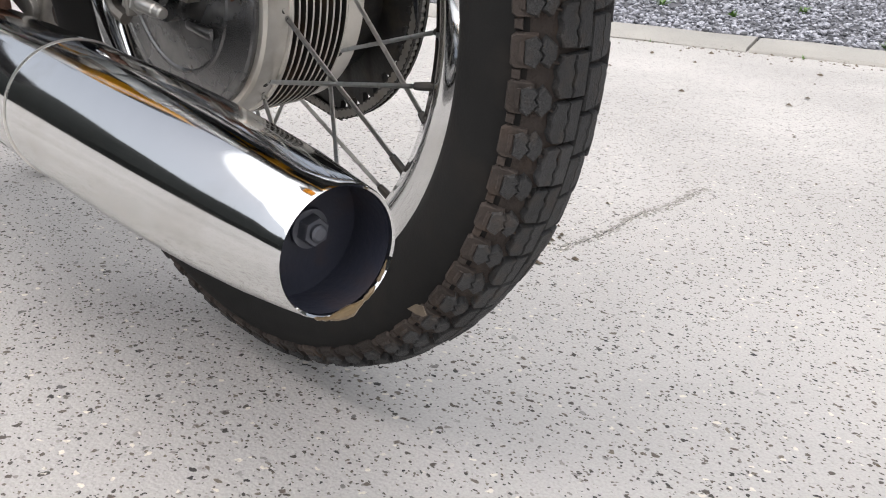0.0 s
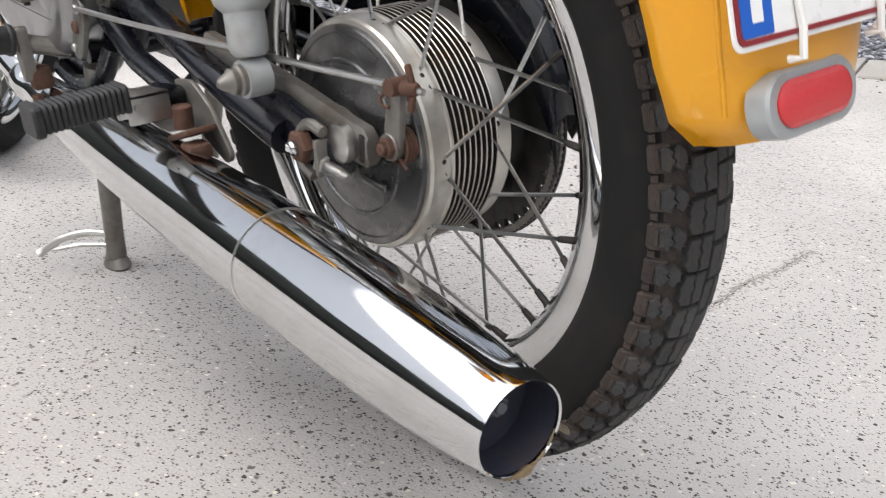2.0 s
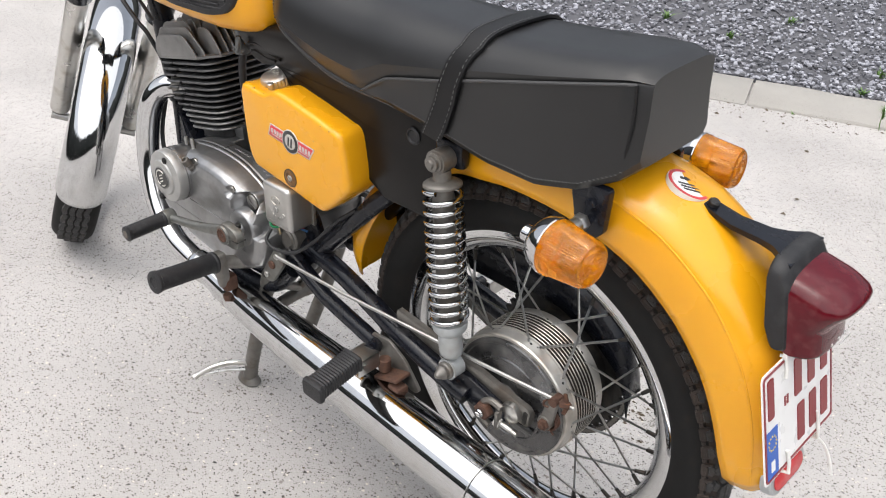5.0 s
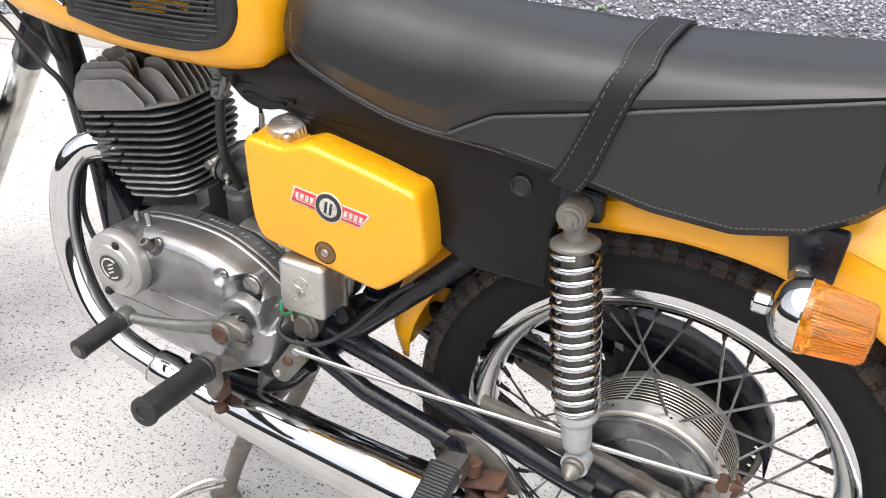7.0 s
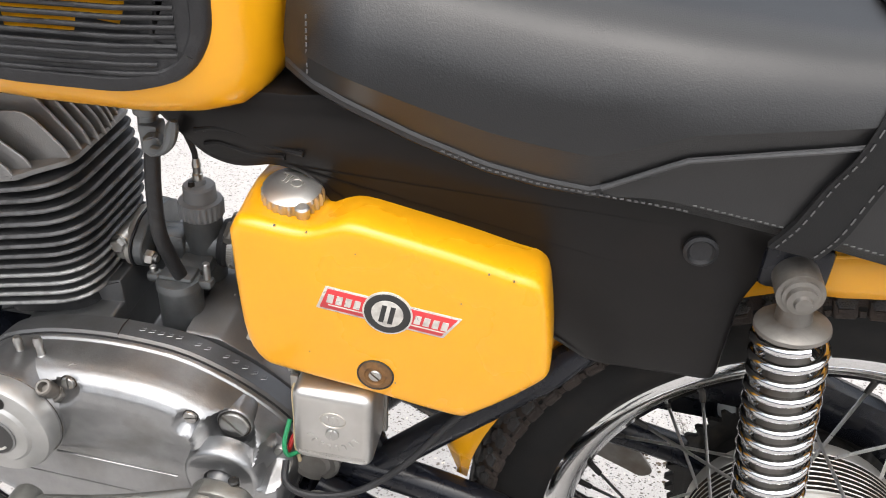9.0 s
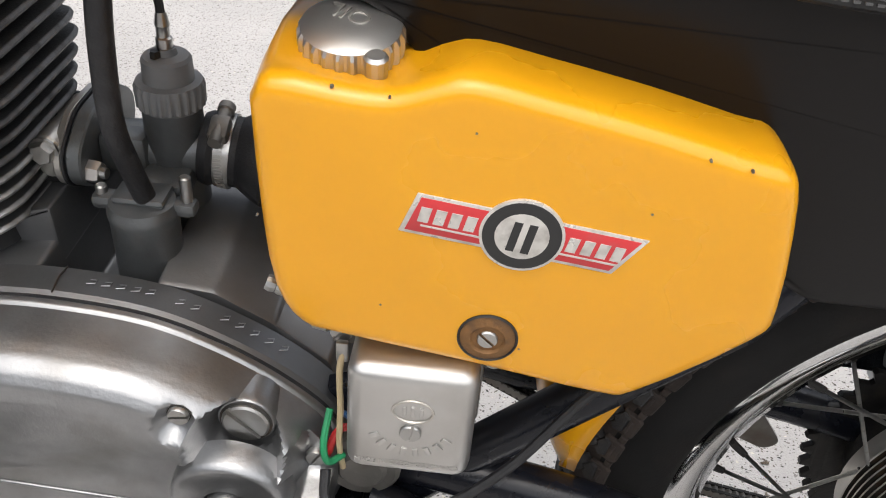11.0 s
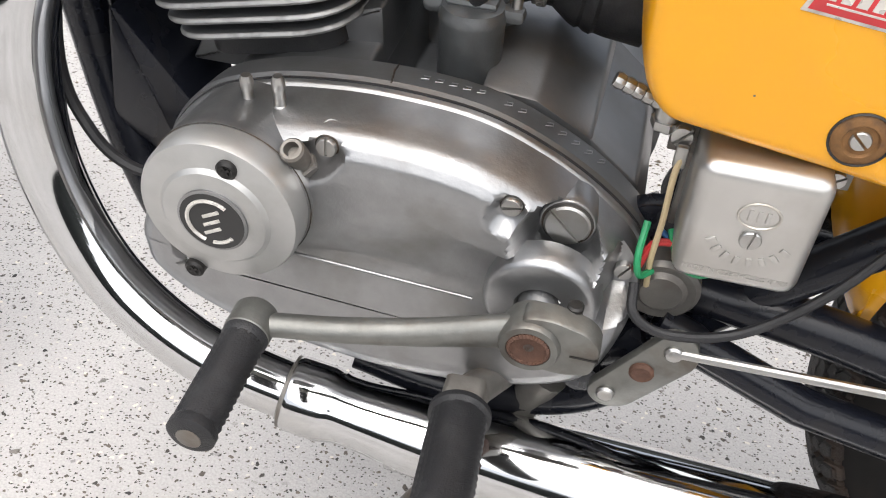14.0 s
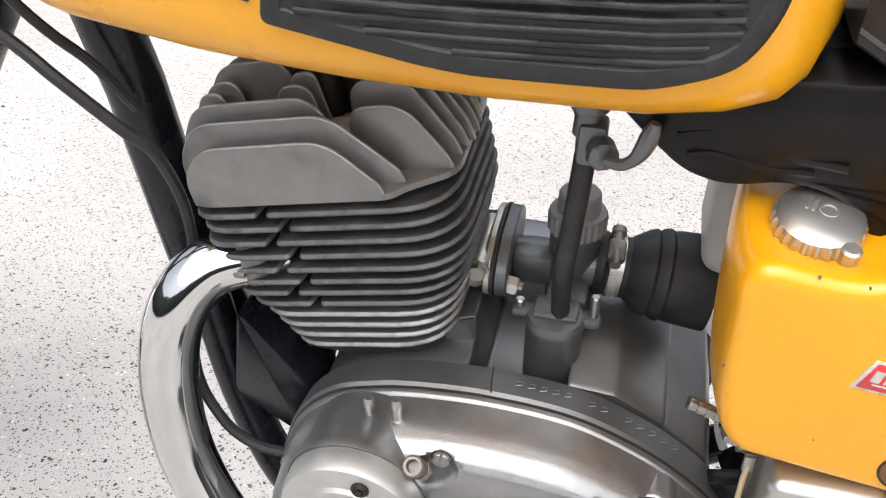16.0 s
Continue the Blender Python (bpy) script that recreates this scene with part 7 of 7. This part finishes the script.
def footrests():
    for s in (1, -1):
        bm = bmesh.new()
        rubber_grip(bm, (0.568, s * 0.163, 0.372), (0.559, s * 0.284, 0.391), 0.0168, 0.0195)
        p = part("front_footrest", bm, RUBBER, bike, "black rubber front footrest", sharp=40)
        bm = bmesh.new()
        tube(bm, [(0.545, s * 0.10, 0.354), (0.565, s * 0.135, 0.362), (0.569, s * 0.168, 0.372)], [0.011, 0.012, 0.012], 14)
        slab(bm, rounded([(0.582, 0.386), (0.556, 0.388), (0.552, 0.345), (0.560, 0.318), (0.572, 0.320), (0.578, 0.350)], 0.006), s * 0.146, s * 0.160, 0.002)
        part("footrest_hinge", bm, WORN_STEEL, p, "rusty footrest hinge")
        # folding rear rest
        bm = bmesh.new()
        a, b = Vector((0.203, s * 0.168, 0.362)), Vector((0.193, s * 0.258, 0.360))
        d, u, w = basis(b - a)
        loops = []
        sec = rounded([(-0.019, -0.013), (0.019, -0.013), (0.019, 0.013), (-0.019, 0.013)], 0.006, 3)
        n = 34
        for i in range(n + 1):
            h = (b - a).length * i / n
            k = 1.0 if i % 2 else 0.92
            if i > n - 4:
                k = 1.12 if i < n else 1.02
            if i < 2:
                k = 1.05
            loops.append([a + d * h + Vector((x * k, 0, z * k)) for x, z in sec])
        rings(bm, loops)
        r = part("rear_footrest", bm, RUBBER, bike, "ribbed black rubber rear footrest", sharp=30)
        bm = bmesh.new()
        box(bm, (0.204, s * 0.150, 0.362), (0.034, 0.040, 0.004), 0.001)
        for dx in (-0.015, 0.015):
            box(bm, (0.204 + dx, s * 0.150, 0.350), (0.004, 0.042, 0.028), 0.001)
        lathe(bm, [(0.005, -0.02), (0.005, 0.02)], (0.204, s * 0.160, 0.352), (1, 0, 0), 12)
        part("footrest_clevis", bm, STEEL, r, "plated footrest clevis")
        bm = bmesh.new()
        tube(bm, [(0.225, s * 0.100, 0.344), (0.207, s * 0.125, 0.354), (0.205, s * 0.136, 0.357)], 0.012, 14)
        part("footrest_stub", bm, BLACK, r, "black stub")
        # hanger from the rear rest to the silencer
        bm = bmesh.new()
        slab(bm, rounded([(0.235, 0.362), (0.195, 0.366), (0.160, 0.345), (0.128, 0.302), (0.140, 0.292), (0.18, 0.310), (0.225, 0.330)], 0.008), s * 0.098, s * 0.103, 0.001)
        h = part("silencer_hanger", bm, WORN_STEEL, bike, "worn steel silencer hanger")
        bm = bmesh.new()
        box(bm, (0.170, s * 0.120, 0.322), (0.052, 0.032, 0.006), 0.002, Matrix.Rotation(radians(18), 4, "Y"))
        box(bm, (0.152, s * 0.126, 0.308), (0.026, 0.024, 0.020), 0.005)
        lathe(bm, [(0.010, 0), (0.010, 0.02), (0.007, 0.022)], (0.186, s * 0.120, 0.325), (0, 0, 1), 14)
        lathe(bm, [(0.007, 0), (0.007, 0.02)], (0.150, s * 0.126, 0.295), (0, 0, 1), 12)
        part("hanger_block", bm, RUST, h, "rusty hanger block")
        # clamp at the front of the silencer
        bm = bmesh.new()
        box(bm, (0.566, s * 0.140, 0.322), (0.020, 0.026, 0.030), 0.005)
        hexa(bm, (0.562, s * 0.15, 0.302), 0.008, 0.012, (0, 0, -1))
        part("silencer_clamp", bm, RUST, bike, "rusty silencer clamp")


def centre_stand():
    bm = bmesh.new()
    for s in (1, -1):
        leg = spline([(0.520, s * 0.085, 0.335), (0.575, s * 0.080, 0.20), (0.625, s * 0.074, 0.085), (0.648, s * 0.072, 0.020)], 6)
        tube(bm, leg, [0.014] * (len(leg) - 3) + [0.0145, 0.015, 0.014], 12)
        loops = []
        for z, k in ((0.000, 0.85), (0.006, 1.0), (0.016, 0.8), (0.028, 0.55)):
            loops.append([(0.652 + 0.030 * k * math.cos(q), s * 0.072 + 0.019 * k * math.sin(q), z + (0.007 if s < 0 else -s * 0.0 + 0.004)) for q in [2 * math.pi * i / 20 for i in range(20)]])
        rings(bm, loops)
    tube(bm, spline([(0.57, 0.078, 0.205), (0.565, 0.03, 0.225), (0.565, -0.03, 0.225), (0.57, -0.078, 0.205)], 5), 0.012, 12)
    tube(bm, [(0.530, 0.08, 0.31), (0.553, 0.0, 0.25), (0.530, -0.08, 0.31)], 0.010, 10)
    st = part("centre_stand", bm, WORN_STEEL, bike, "scuffed grey steel centre stand, down on the concrete")
    bm = bmesh.new()
    tube(bm, spline([(0.632, 0.080, 0.066), (0.655, 0.105, 0.070), (0.680, 0.135, 0.062), (0.698, 0.158, 0.046), (0.704, 0.166, 0.040)], 5), [0.0055] * 16 + [0.006, 0.0065, 0.007, 0.0075, 0.004], 10)
    tube(bm, [(0.640, 0.080, 0.048), (0.668, 0.115, 0.050), (0.694, 0.150, 0.045)], 0.004, 8)
    part("stand_tang", bm, DULL_CHROME, st, "bright worn foot tang")


def tail():
    # number plate: its writing is replaced by plain bars
    up = Vector((0.034, -0.002, 0.137)).normalized()
    right = Vector((0, -1, 0.03)).normalized()
    right = (right - up * right.dot(up)).normalized()
    nrm = right.cross(up)
    c = Vector((-0.3795, 0.0, 0.5305))
    m = Matrix((right, up, nrm)).transposed().to_4x4()
    m.translation = c

    def plate_part(name, bm, mat, parent, label=""):
        o = part(name, bm, mat, parent, label)
        o.matrix_basis = m if parent is bike else Matrix.Identity(4)
        return o

    def flat(outline, z0, z1, e=0.0001):
        bm = bmesh.new()
        rings(bm, [[(x, y, z0) for x, y in outline], [(x, y, z1 - e) for x, y in outline], [(x, y, z1) for x, y in inset(outline, e)]])
        return bm

    def rect(x0, y0, x1, y1, r=0.0):
        q = [(x0, y0), (x1, y0), (x1, y1), (x0, y1)]
        return rounded(q, r, 4) if r else q
    W2, H2 = 0.089, 0.0705
    p = plate_part("number_plate", flat(rect(-W2, -H2, W2, H2, 0.008), -0.0012, 0.0, 0.0004), WHITE, bike, "white number plate with red edging, tied on")
    bm = bmesh.new()
    o, i_ = rect(-W2 + 0.0028, -H2 + 0.0028, W2 - 0.0028, H2 - 0.0028, 0.006), rect(-W2 + 0.0055, -H2 + 0.0055, W2 - 0.0055, H2 - 0.0055, 0.004)
    rings(bm, [[(x, y, 0.0) for x, y in o], [(x, y, 0.0010) for x, y in o], [(x, y, 0.0010) for x, y in i_], [(x, y, 0.0) for x, y in i_]], cap=(False, False), wrap=True)
    plate_part("plate_border", bm, PLATE_RED, p, "raised red border")
    plate_part("plate_band", flat(rect(-0.082, -0.0645, -0.056, -0.003, 0.001), 0, 0.0006), PLATE_BLUE, p, "blue band")
    for k in range(12):
        q = 2 * math.pi * k / 12
        plate_part("band_star", flat([(-0.069 + 0.0088 * math.cos(q) + 0.0013 * math.cos(t), -0.021 + 0.0088 * math.sin(q) + 0.0013 * math.sin(t)) for t in [1.2566 * j for j in range(5)]], 0, 0.0010), STAR, p)
    plate_part("band_bar", flat(rect(-0.0735, -0.058, -0.0645, -0.044, 0.001), 0, 0.0010), WHITE, p)
    bars = [(-0.080, 0.010, -0.060, 0.060)] + [(-0.016 + 0.034 * k, 0.008, 0.008 + 0.034 * k, 0.056) for k in range(3)] + [(-0.010 + 0.031 * k, -0.054, 0.014 + 0.031 * k, -0.006) for k in range(3)]
    for x0, y0, x1, y1 in bars:
        plate_part("character_bar", flat(rect(x0 + 0.003, y0, x1 - 0.003, y1, 0.003), 0, 0.0012, 0.0004), PLATE_RED, p, "raised red bar")
    for k in range(2):
        plate_part("seal_bar", flat(rect(-0.038 + 0.006 * k, 0.010, -0.0345 + 0.006 * k, 0.022, 0.0006), 0, 0.0008), PLATE_RED, p)
    # nylon ties
    for k, (x, y0, y1) in enumerate(((-0.036, 0.072, 0.046), (0.042, -0.040, -0.078), (-0.036, -0.05, -0.08))):
        bm = bmesh.new()
        tube(bm, [(x, y0, -0.004), (x, y0, 0.002), (x + 0.001, (y0 + y1) / 2, 0.0028), (x, y1, 0.002), (x, y1, -0.006)], 0.0022, 8)
        if k == 0:
            box(bm, (x, y0 + 0.003, 0.003), (0.008, 0.009, 0.005), 0.001)
        if k == 1:
            tube(bm, spline([(x, y1 + 0.004, -0.002), (x + 0.008, y1 - 0.012, 0.006), (x + 0.014, y1 - 0.035, 0.010), (x + 0.016, y1 - 0.060, 0.012)], 5), 0.0018, 6)
        plate_part("plate_tie", bm, NYLON, p, "white nylon tie")
    # reflector under it
    c2 = Vector((-0.3840, 0.0015, 0.4240))
    m2 = m.copy()
    m2.translation = c2
    bm = bmesh.new()
    st = [(0.026 * math.copysign(1, math.cos(q)) * (1 if abs(math.cos(q)) > 1e-6 else 0) + 0.0185 * math.cos(q), 0.0185 * math.sin(q)) for q in [2 * math.pi * (i + 0.5) / 36 for i in range(36)]]
    rings(bm, [[(x, y, -0.008) for x, y in st], [(x, y, 0.004) for x, y in st], [(x * 0.97, y * 0.92, 0.006) for x, y in st]])
    r = part("reflector", bm, SHOCK_GREY, bike, "oval red reflector in a grey rim")
    r.matrix_basis = m2
    bm = bmesh.new()
    rings(bm, [[(x * 0.82, y * 0.70, 0.002) for x, y in st], [(x * 0.82, y * 0.70, 0.0075) for x, y in st], [(x * 0.74, y * 0.54, 0.0095) for x, y in st]])
    part("reflector_lens", bm, REFLECTOR, r, "red reflector lens")
    # tail lamp
    y0 = -0.011
    bm = bmesh.new()
    hs = rounded([(-0.322, 0.712), (-0.342, 0.711), (-0.354, 0.690), (-0.370, 0.606), (-0.352, 0.602), (-0.335, 0.63)], 0.008)
    loops = []
    for i in range(25):
        t = -1 + 2 * i / 24
        k = abs(t) ** 6
        loops.append([(-0.335 + (x + 0.335) * (1 - 0.25 * k), y0 + 0.053 * t, 0.655 + (z - 0.655) * (1 - (0.30 if z > 0.655 else 0.10) * k)) for x, z in hs])
    rings(bm, loops)
    lamp = part("tail_lamp", bm, RUBBER, bike, "black tail lamp housing with a dark red lens", sharp=40)
    bm = bmesh.new()
    ls = rounded([(-0.335, 0.698), (-0.352, 0.697), (-0.390, 0.688), (-0.408, 0.678), (-0.413, 0.671), (-0.400, 0.652), (-0.391, 0.638), (-0.396, 0.608), (-0.386, 0.603), (-0.352, 0.608)], [0.004, 0.008, 0.010, 0.006, 0.004, 0.004, 0.004, 0.006, 0.006, 0.004])
    loops = []
    for i in range(31):
        t = -1 + 2 * i / 30
        k, k2 = abs(t) ** 7, abs(t) ** 2
        loops.append([(-0.34 + (x + 0.34) * (1.03 - 0.10 * k2 - 0.30 * k), y0 + 0.050 * t, 0.648 + (z - 0.648) * (1 - (0.30 if z > 0.648 else 0.06) * k - (0.06 * k2 if z > 0.648 else 0))) for x, z in ls])
    rings(bm, loops)
    part("lamp_lens", bm, RED, lamp, "dark red faceted lens", sharp=30)
    bm = bmesh.new()
    for x, w in ((0.03, 0.003), (0.012, 0.003), (-0.006, 0.003), (-0.016, 0.003)):
        box(bm, (-0.4015, y0 + x, 0.628), (0.001, w, 0.0022), 0)
    box(bm, (-0.4025, y0 - 0.010, 0.616), (0.001, 0.030, 0.0012), 0)
    part("lens_bar", bm, NYLON, lamp, "worn white bars moulded on the lens")
    bm = bmesh.new()
    loops = []
    for x, hw, z, th in ((-0.222, 0.008, 0.722, 0.006), (-0.232, 0.012, 0.7195, 0.006), (-0.26, 0.014, 0.712, 0.006), (-0.296, 0.016, 0.710, 0.007), (-0.314, 0.022, 0.7105, 0.008), (-0.328, 0.034, 0.7105, 0.008), (-0.344, 0.042, 0.706, 0.008)):
        loops.append([(x, y0 - hw, z - th), (x, y0 - hw, z), (x, y0 + hw, z), (x, y0 + hw, z - th)])
    rings(bm, loops)
    part("lamp_bracket", bm, BLACK, lamp, "black tapering lamp bracket")
    bm = bmesh.new()
    lathe(bm, [(0.007, -0.01), (0.007, 0.003), (0.005, 0.005)], (-0.230, y0, 0.722), (-0.35, 0, 1), 14)
    part("bracket_screw", bm, RUBBER, lamp)
    # round sticker on the mudguard
    n = Vector((-0.36, -0.14, 0.93)).normalized()
    c = Vector((-0.194, -0.014, 0.7308))
    for nm, r0, r1, h, mat in (("sticker", 0.0, 0.0275, 0.0016, WHITE), ("sticker_ring", 0.0228, 0.0268, 0.0022, DECAL_RED), ):
        bm = bmesh.new()
        lathe(bm, ([(r1, -0.012), (r1, h)] if not r0 else [(r0, -0.004), (r1, -0.004), (r1, h), (r0, h)]), c, n, 40, wrap=bool(r0))
        part(nm, bm, mat, bike if nm == "sticker" else bpy.data.objects["sticker"], "round red and white sticker" if nm == "sticker" else "")
    u = Vector((-0.64, -0.77, -0.05))
    u = (u - n * u.dot(n)).normalized()
    w = n.cross(u)
    for k in range(3):
        bm = bmesh.new()
        box(bm, c + n * 0.0018 - w * (0.001 + 0.0052 * k), (0.030 - 0.004 * k, 0.0022, 0.0010), 0, Matrix((u, w, n)).transposed().to_4x4())
        part("sticker_bar", bm, DECAL_BLACK, bpy.data.objects["sticker"], "dark bar")
    bm = bmesh.new()
    for dx, r in ((-0.006, 0.0028), (0.0, 0.0036), (0.006, 0.0028)):
        lathe(bm, [(r, 0), (r, 0.0022)], c + w * 0.010 + u * dx, n, 8)
    part("sticker_mark", bm, DECAL_BLACK, bpy.data.objects["sticker"], "dark mark")


def indicator(s):
    c = Vector((-0.130, s * 0.152 - (0.015 if s < 0 else 0.0), 0.6925))
    d = Vector((-1, s * 0.08, 0)).normalized()
    bm = bmesh.new()
    lathe(bm, [(0.009, -0.044), (0.0105, -0.042), (0.0105, -0.030), (0.013, -0.028), (0.0235, -0.024), (0.0305, -0.016), (0.0335, -0.006), (0.0345, -0.001), (0.033, 0.001)], c, d, 40)
    b = part("indicator", bm, CHROME, bike, "chrome indicator with an amber lens", sharp=30)
    bm = bmesh.new()
    a, u, w = basis(d)
    loops = []
    prof = [(0.0335, 0.0), (0.0335, 0.006), (0.0322, 0.008), (0.0275, 0.050), (0.0255, 0.054), (0.023, 0.0555), (0.0215, 0.0540), (0.020, 0.0560), (0.0175, 0.0545), (0.016, 0.0565), (0.013, 0.055), (0.0105, 0.057), (0.008, 0.055), (0.005, 0.0575), (0.002, 0.0575)]
    for r, h in prof:
        row = []
        for i in range(128):
            q = 2 * math.pi * i / 128
            rr = r - (0.0006 if (i % 2 and 0.007 < h < 0.052) else 0)
            row.append(c + a * h + (u * math.cos(q) + w * math.sin(q)) * rr)
        loops.append(row)
    rings(bm, loops)
    part("indicator_lens", bm, AMBER, b, "ribbed amber lens", sharp=20)
    bm = bmesh.new()
    tube(bm, [(-0.115, s * 0.118, 0.690), (-0.118, s * 0.092, 0.692)], 0.0095, 16)
    hexa(bm, (-0.118, s * 0.082, 0.692), 0.0115, 0.011, (0, s, 0))
    part("indicator_stem", bm, STEEL, b, "plated stem and nut")
    bm = bmesh.new()
    slab(bm, rounded([(-0.095, 0.742), (-0.150, 0.742), (-0.146, 0.685), (-0.128, 0.668), (-0.108, 0.672), (-0.104, 0.70)], 0.006), s * 0.072, s * 0.082, 0.002)
    hexa(bm, (-0.128, s * 0.082, 0.720), 0.007, 0.006, (0, s, 0))
    part("indicator_bracket", bm, BLACK, b, "black indicator bracket")


RAKE, STEER, BASE = radians(35), radians(-37.7), 1.471
HINGE = Vector((BASE + 0.09, 0, 0))
STEERED = Matrix.Translation(HINGE + Vector((0, -0.0115, 0.0))) @ Matrix.Rotation(STEER, 4, Vector((-math.sin(RAKE), 0, math.cos(RAKE)))) @ Matrix.Translation(-HINGE)


def front_end():
    """Wheel, mudguard and fork, built straight ahead and turned together about the steering head."""
    axle = Vector((BASE, 0, 0.305))
    wheel("front", STEERED @ Matrix.Translation(axle), 0.306, 0.082, False)

    def turned(name, bm, mat, label, parent=bike, **kw):
        o = part(name, bm, mat, parent, label, **kw)
        if parent is bike:
            o.matrix_basis = STEERED
        return o
    bm = bmesh.new()
    lathe(bm, [(0.03, -0.05), (0.085, -0.048), (0.088, -0.03), (0.080, 0.0), (0.088, 0.03), (0.085, 0.048), (0.03, 0.05)], axle, seg=48)
    turned("front_hub", bm, ALLOY, "alloy front hub")
    bm = bmesh.new()
    loops = []
    for i in range(49):
        q = radians(196.5 - (196.5 - 62) * i / 48)
        e = Vector((math.cos(q), 0, math.sin(q)))
        k = 0.9 if i < 1 else 1.0
        row = []
        for j in range(-8, 9):
            t = j / 8
            y = 0.054 * k * math.sin(t * 1.45) / math.sin(1.45)
            r = 0.346 - 0.042 * (1 - math.cos(t * 1.45)) / (1 - math.cos(1.45))
            row.append(axle + e * r + Vector((0, y, 0)))
        loops.append(row)
    rings(bm, loops, closed=False)
    turned("front_fender", bm, CHROME, "bright chromed front mudguard", solid=0.002, sharp=40)
    back = math.tan(RAKE)
    for s in (1, -1):
        a = Vector((BASE + 0.0, s * 0.084, 0.325))
        b = Vector((BASE + 0.0 - (0.86 - 0.325) * back, s * 0.084, 0.86))
        n = (b - a).length
        bm = bmesh.new()
        lathe(bm, [(0.019, 0.0), (0.0235, 0.006), (0.0235, n * 0.60), (0.020, n * 0.61)], a, b - a, 28)
        leg = turned("fork_leg", bm, DULL_CHROME, "dull silver fork slider")
        bm = bmesh.new()
        lathe(bm, [(0.0255, n * 0.595), (0.0295, n * 0.605), (0.0295, n * 0.74), (0.022, n * 0.76), (0.019, n)], a, b - a, 28)
        turned("fork_cover", bm, BLACK, "black fork cover", leg)
        bm = bmesh.new()
        hexa(bm, a, 0.010, 0.010, a - b)
        turned("fork_bolt", bm, RUST, "dark fork end bolt", leg)
        bm = bmesh.new()
        tube(bm, [axle + Vector((0, s * 0.05, 0)), axle + Vector((0, s * 0.10, 0))], 0.010, 14)
        turned("axle_end", bm, STEEL, "plated front axle end", leg)
    bm = bmesh.new()
    c = Vector((BASE - (0.80 - 0.325) * back - 0.02, 0, 0.80))
    box(bm, c, (0.07, 0.22, 0.03), 0.010, Matrix.Rotation(-RAKE, 4, "Y"))
    tube(bm, [c, c + Vector((-0.09 * back, 0, 0.09))], 0.026, 20)
    turned("fork_yoke", bm, BLACK, "black lower fork yoke")
    for pts, r in (([(1.0, 0.09, 0.83), (0.938, 0.07, 0.764), (0.909, 0.07, 0.739), (0.880, 0.065, 0.708), (0.862, 0.055, 0.679), (0.868, 0.03, 0.60), (0.872, 0.055, 0.50), (0.852, 0.068, 0.457), (0.827, 0.07, 0.434), (0.79, 0.07, 0.43)], 0.0042), ([(0.99, 0.05, 0.83), (0.93, 0.05, 0.766), (0.905, 0.04, 0.735), (0.888, 0.03, 0.70)], 0.0035), ([(1.0, 0.02, 0.78), (0.9, 0.0, 0.768), (0.80, -0.02, 0.775)], 0.0035)):
        bm = bmesh.new()
        tube(bm, spline(pts, 6), r, 8)
        part("control_cable", bm, RUBBER, bike, "black control cable")


wheel("rear", Matrix.Translation(AXLE + Vector((0.002, -0.018, 0))), 0.3245, 0.100, True, 0.018)
rear_hub()
sprocket_and_chain()
rear_fender()
exhaust()
frame_tubes()
side_panel()
seat()
oil_tank()
regulator()
wires()
engine()
cylinder()
carburettor()
fuel_tank()
shock(1)
shock(-1)
footrests()
centre_stand()
tail()
indicator(1)
indicator(-1)
front_end()
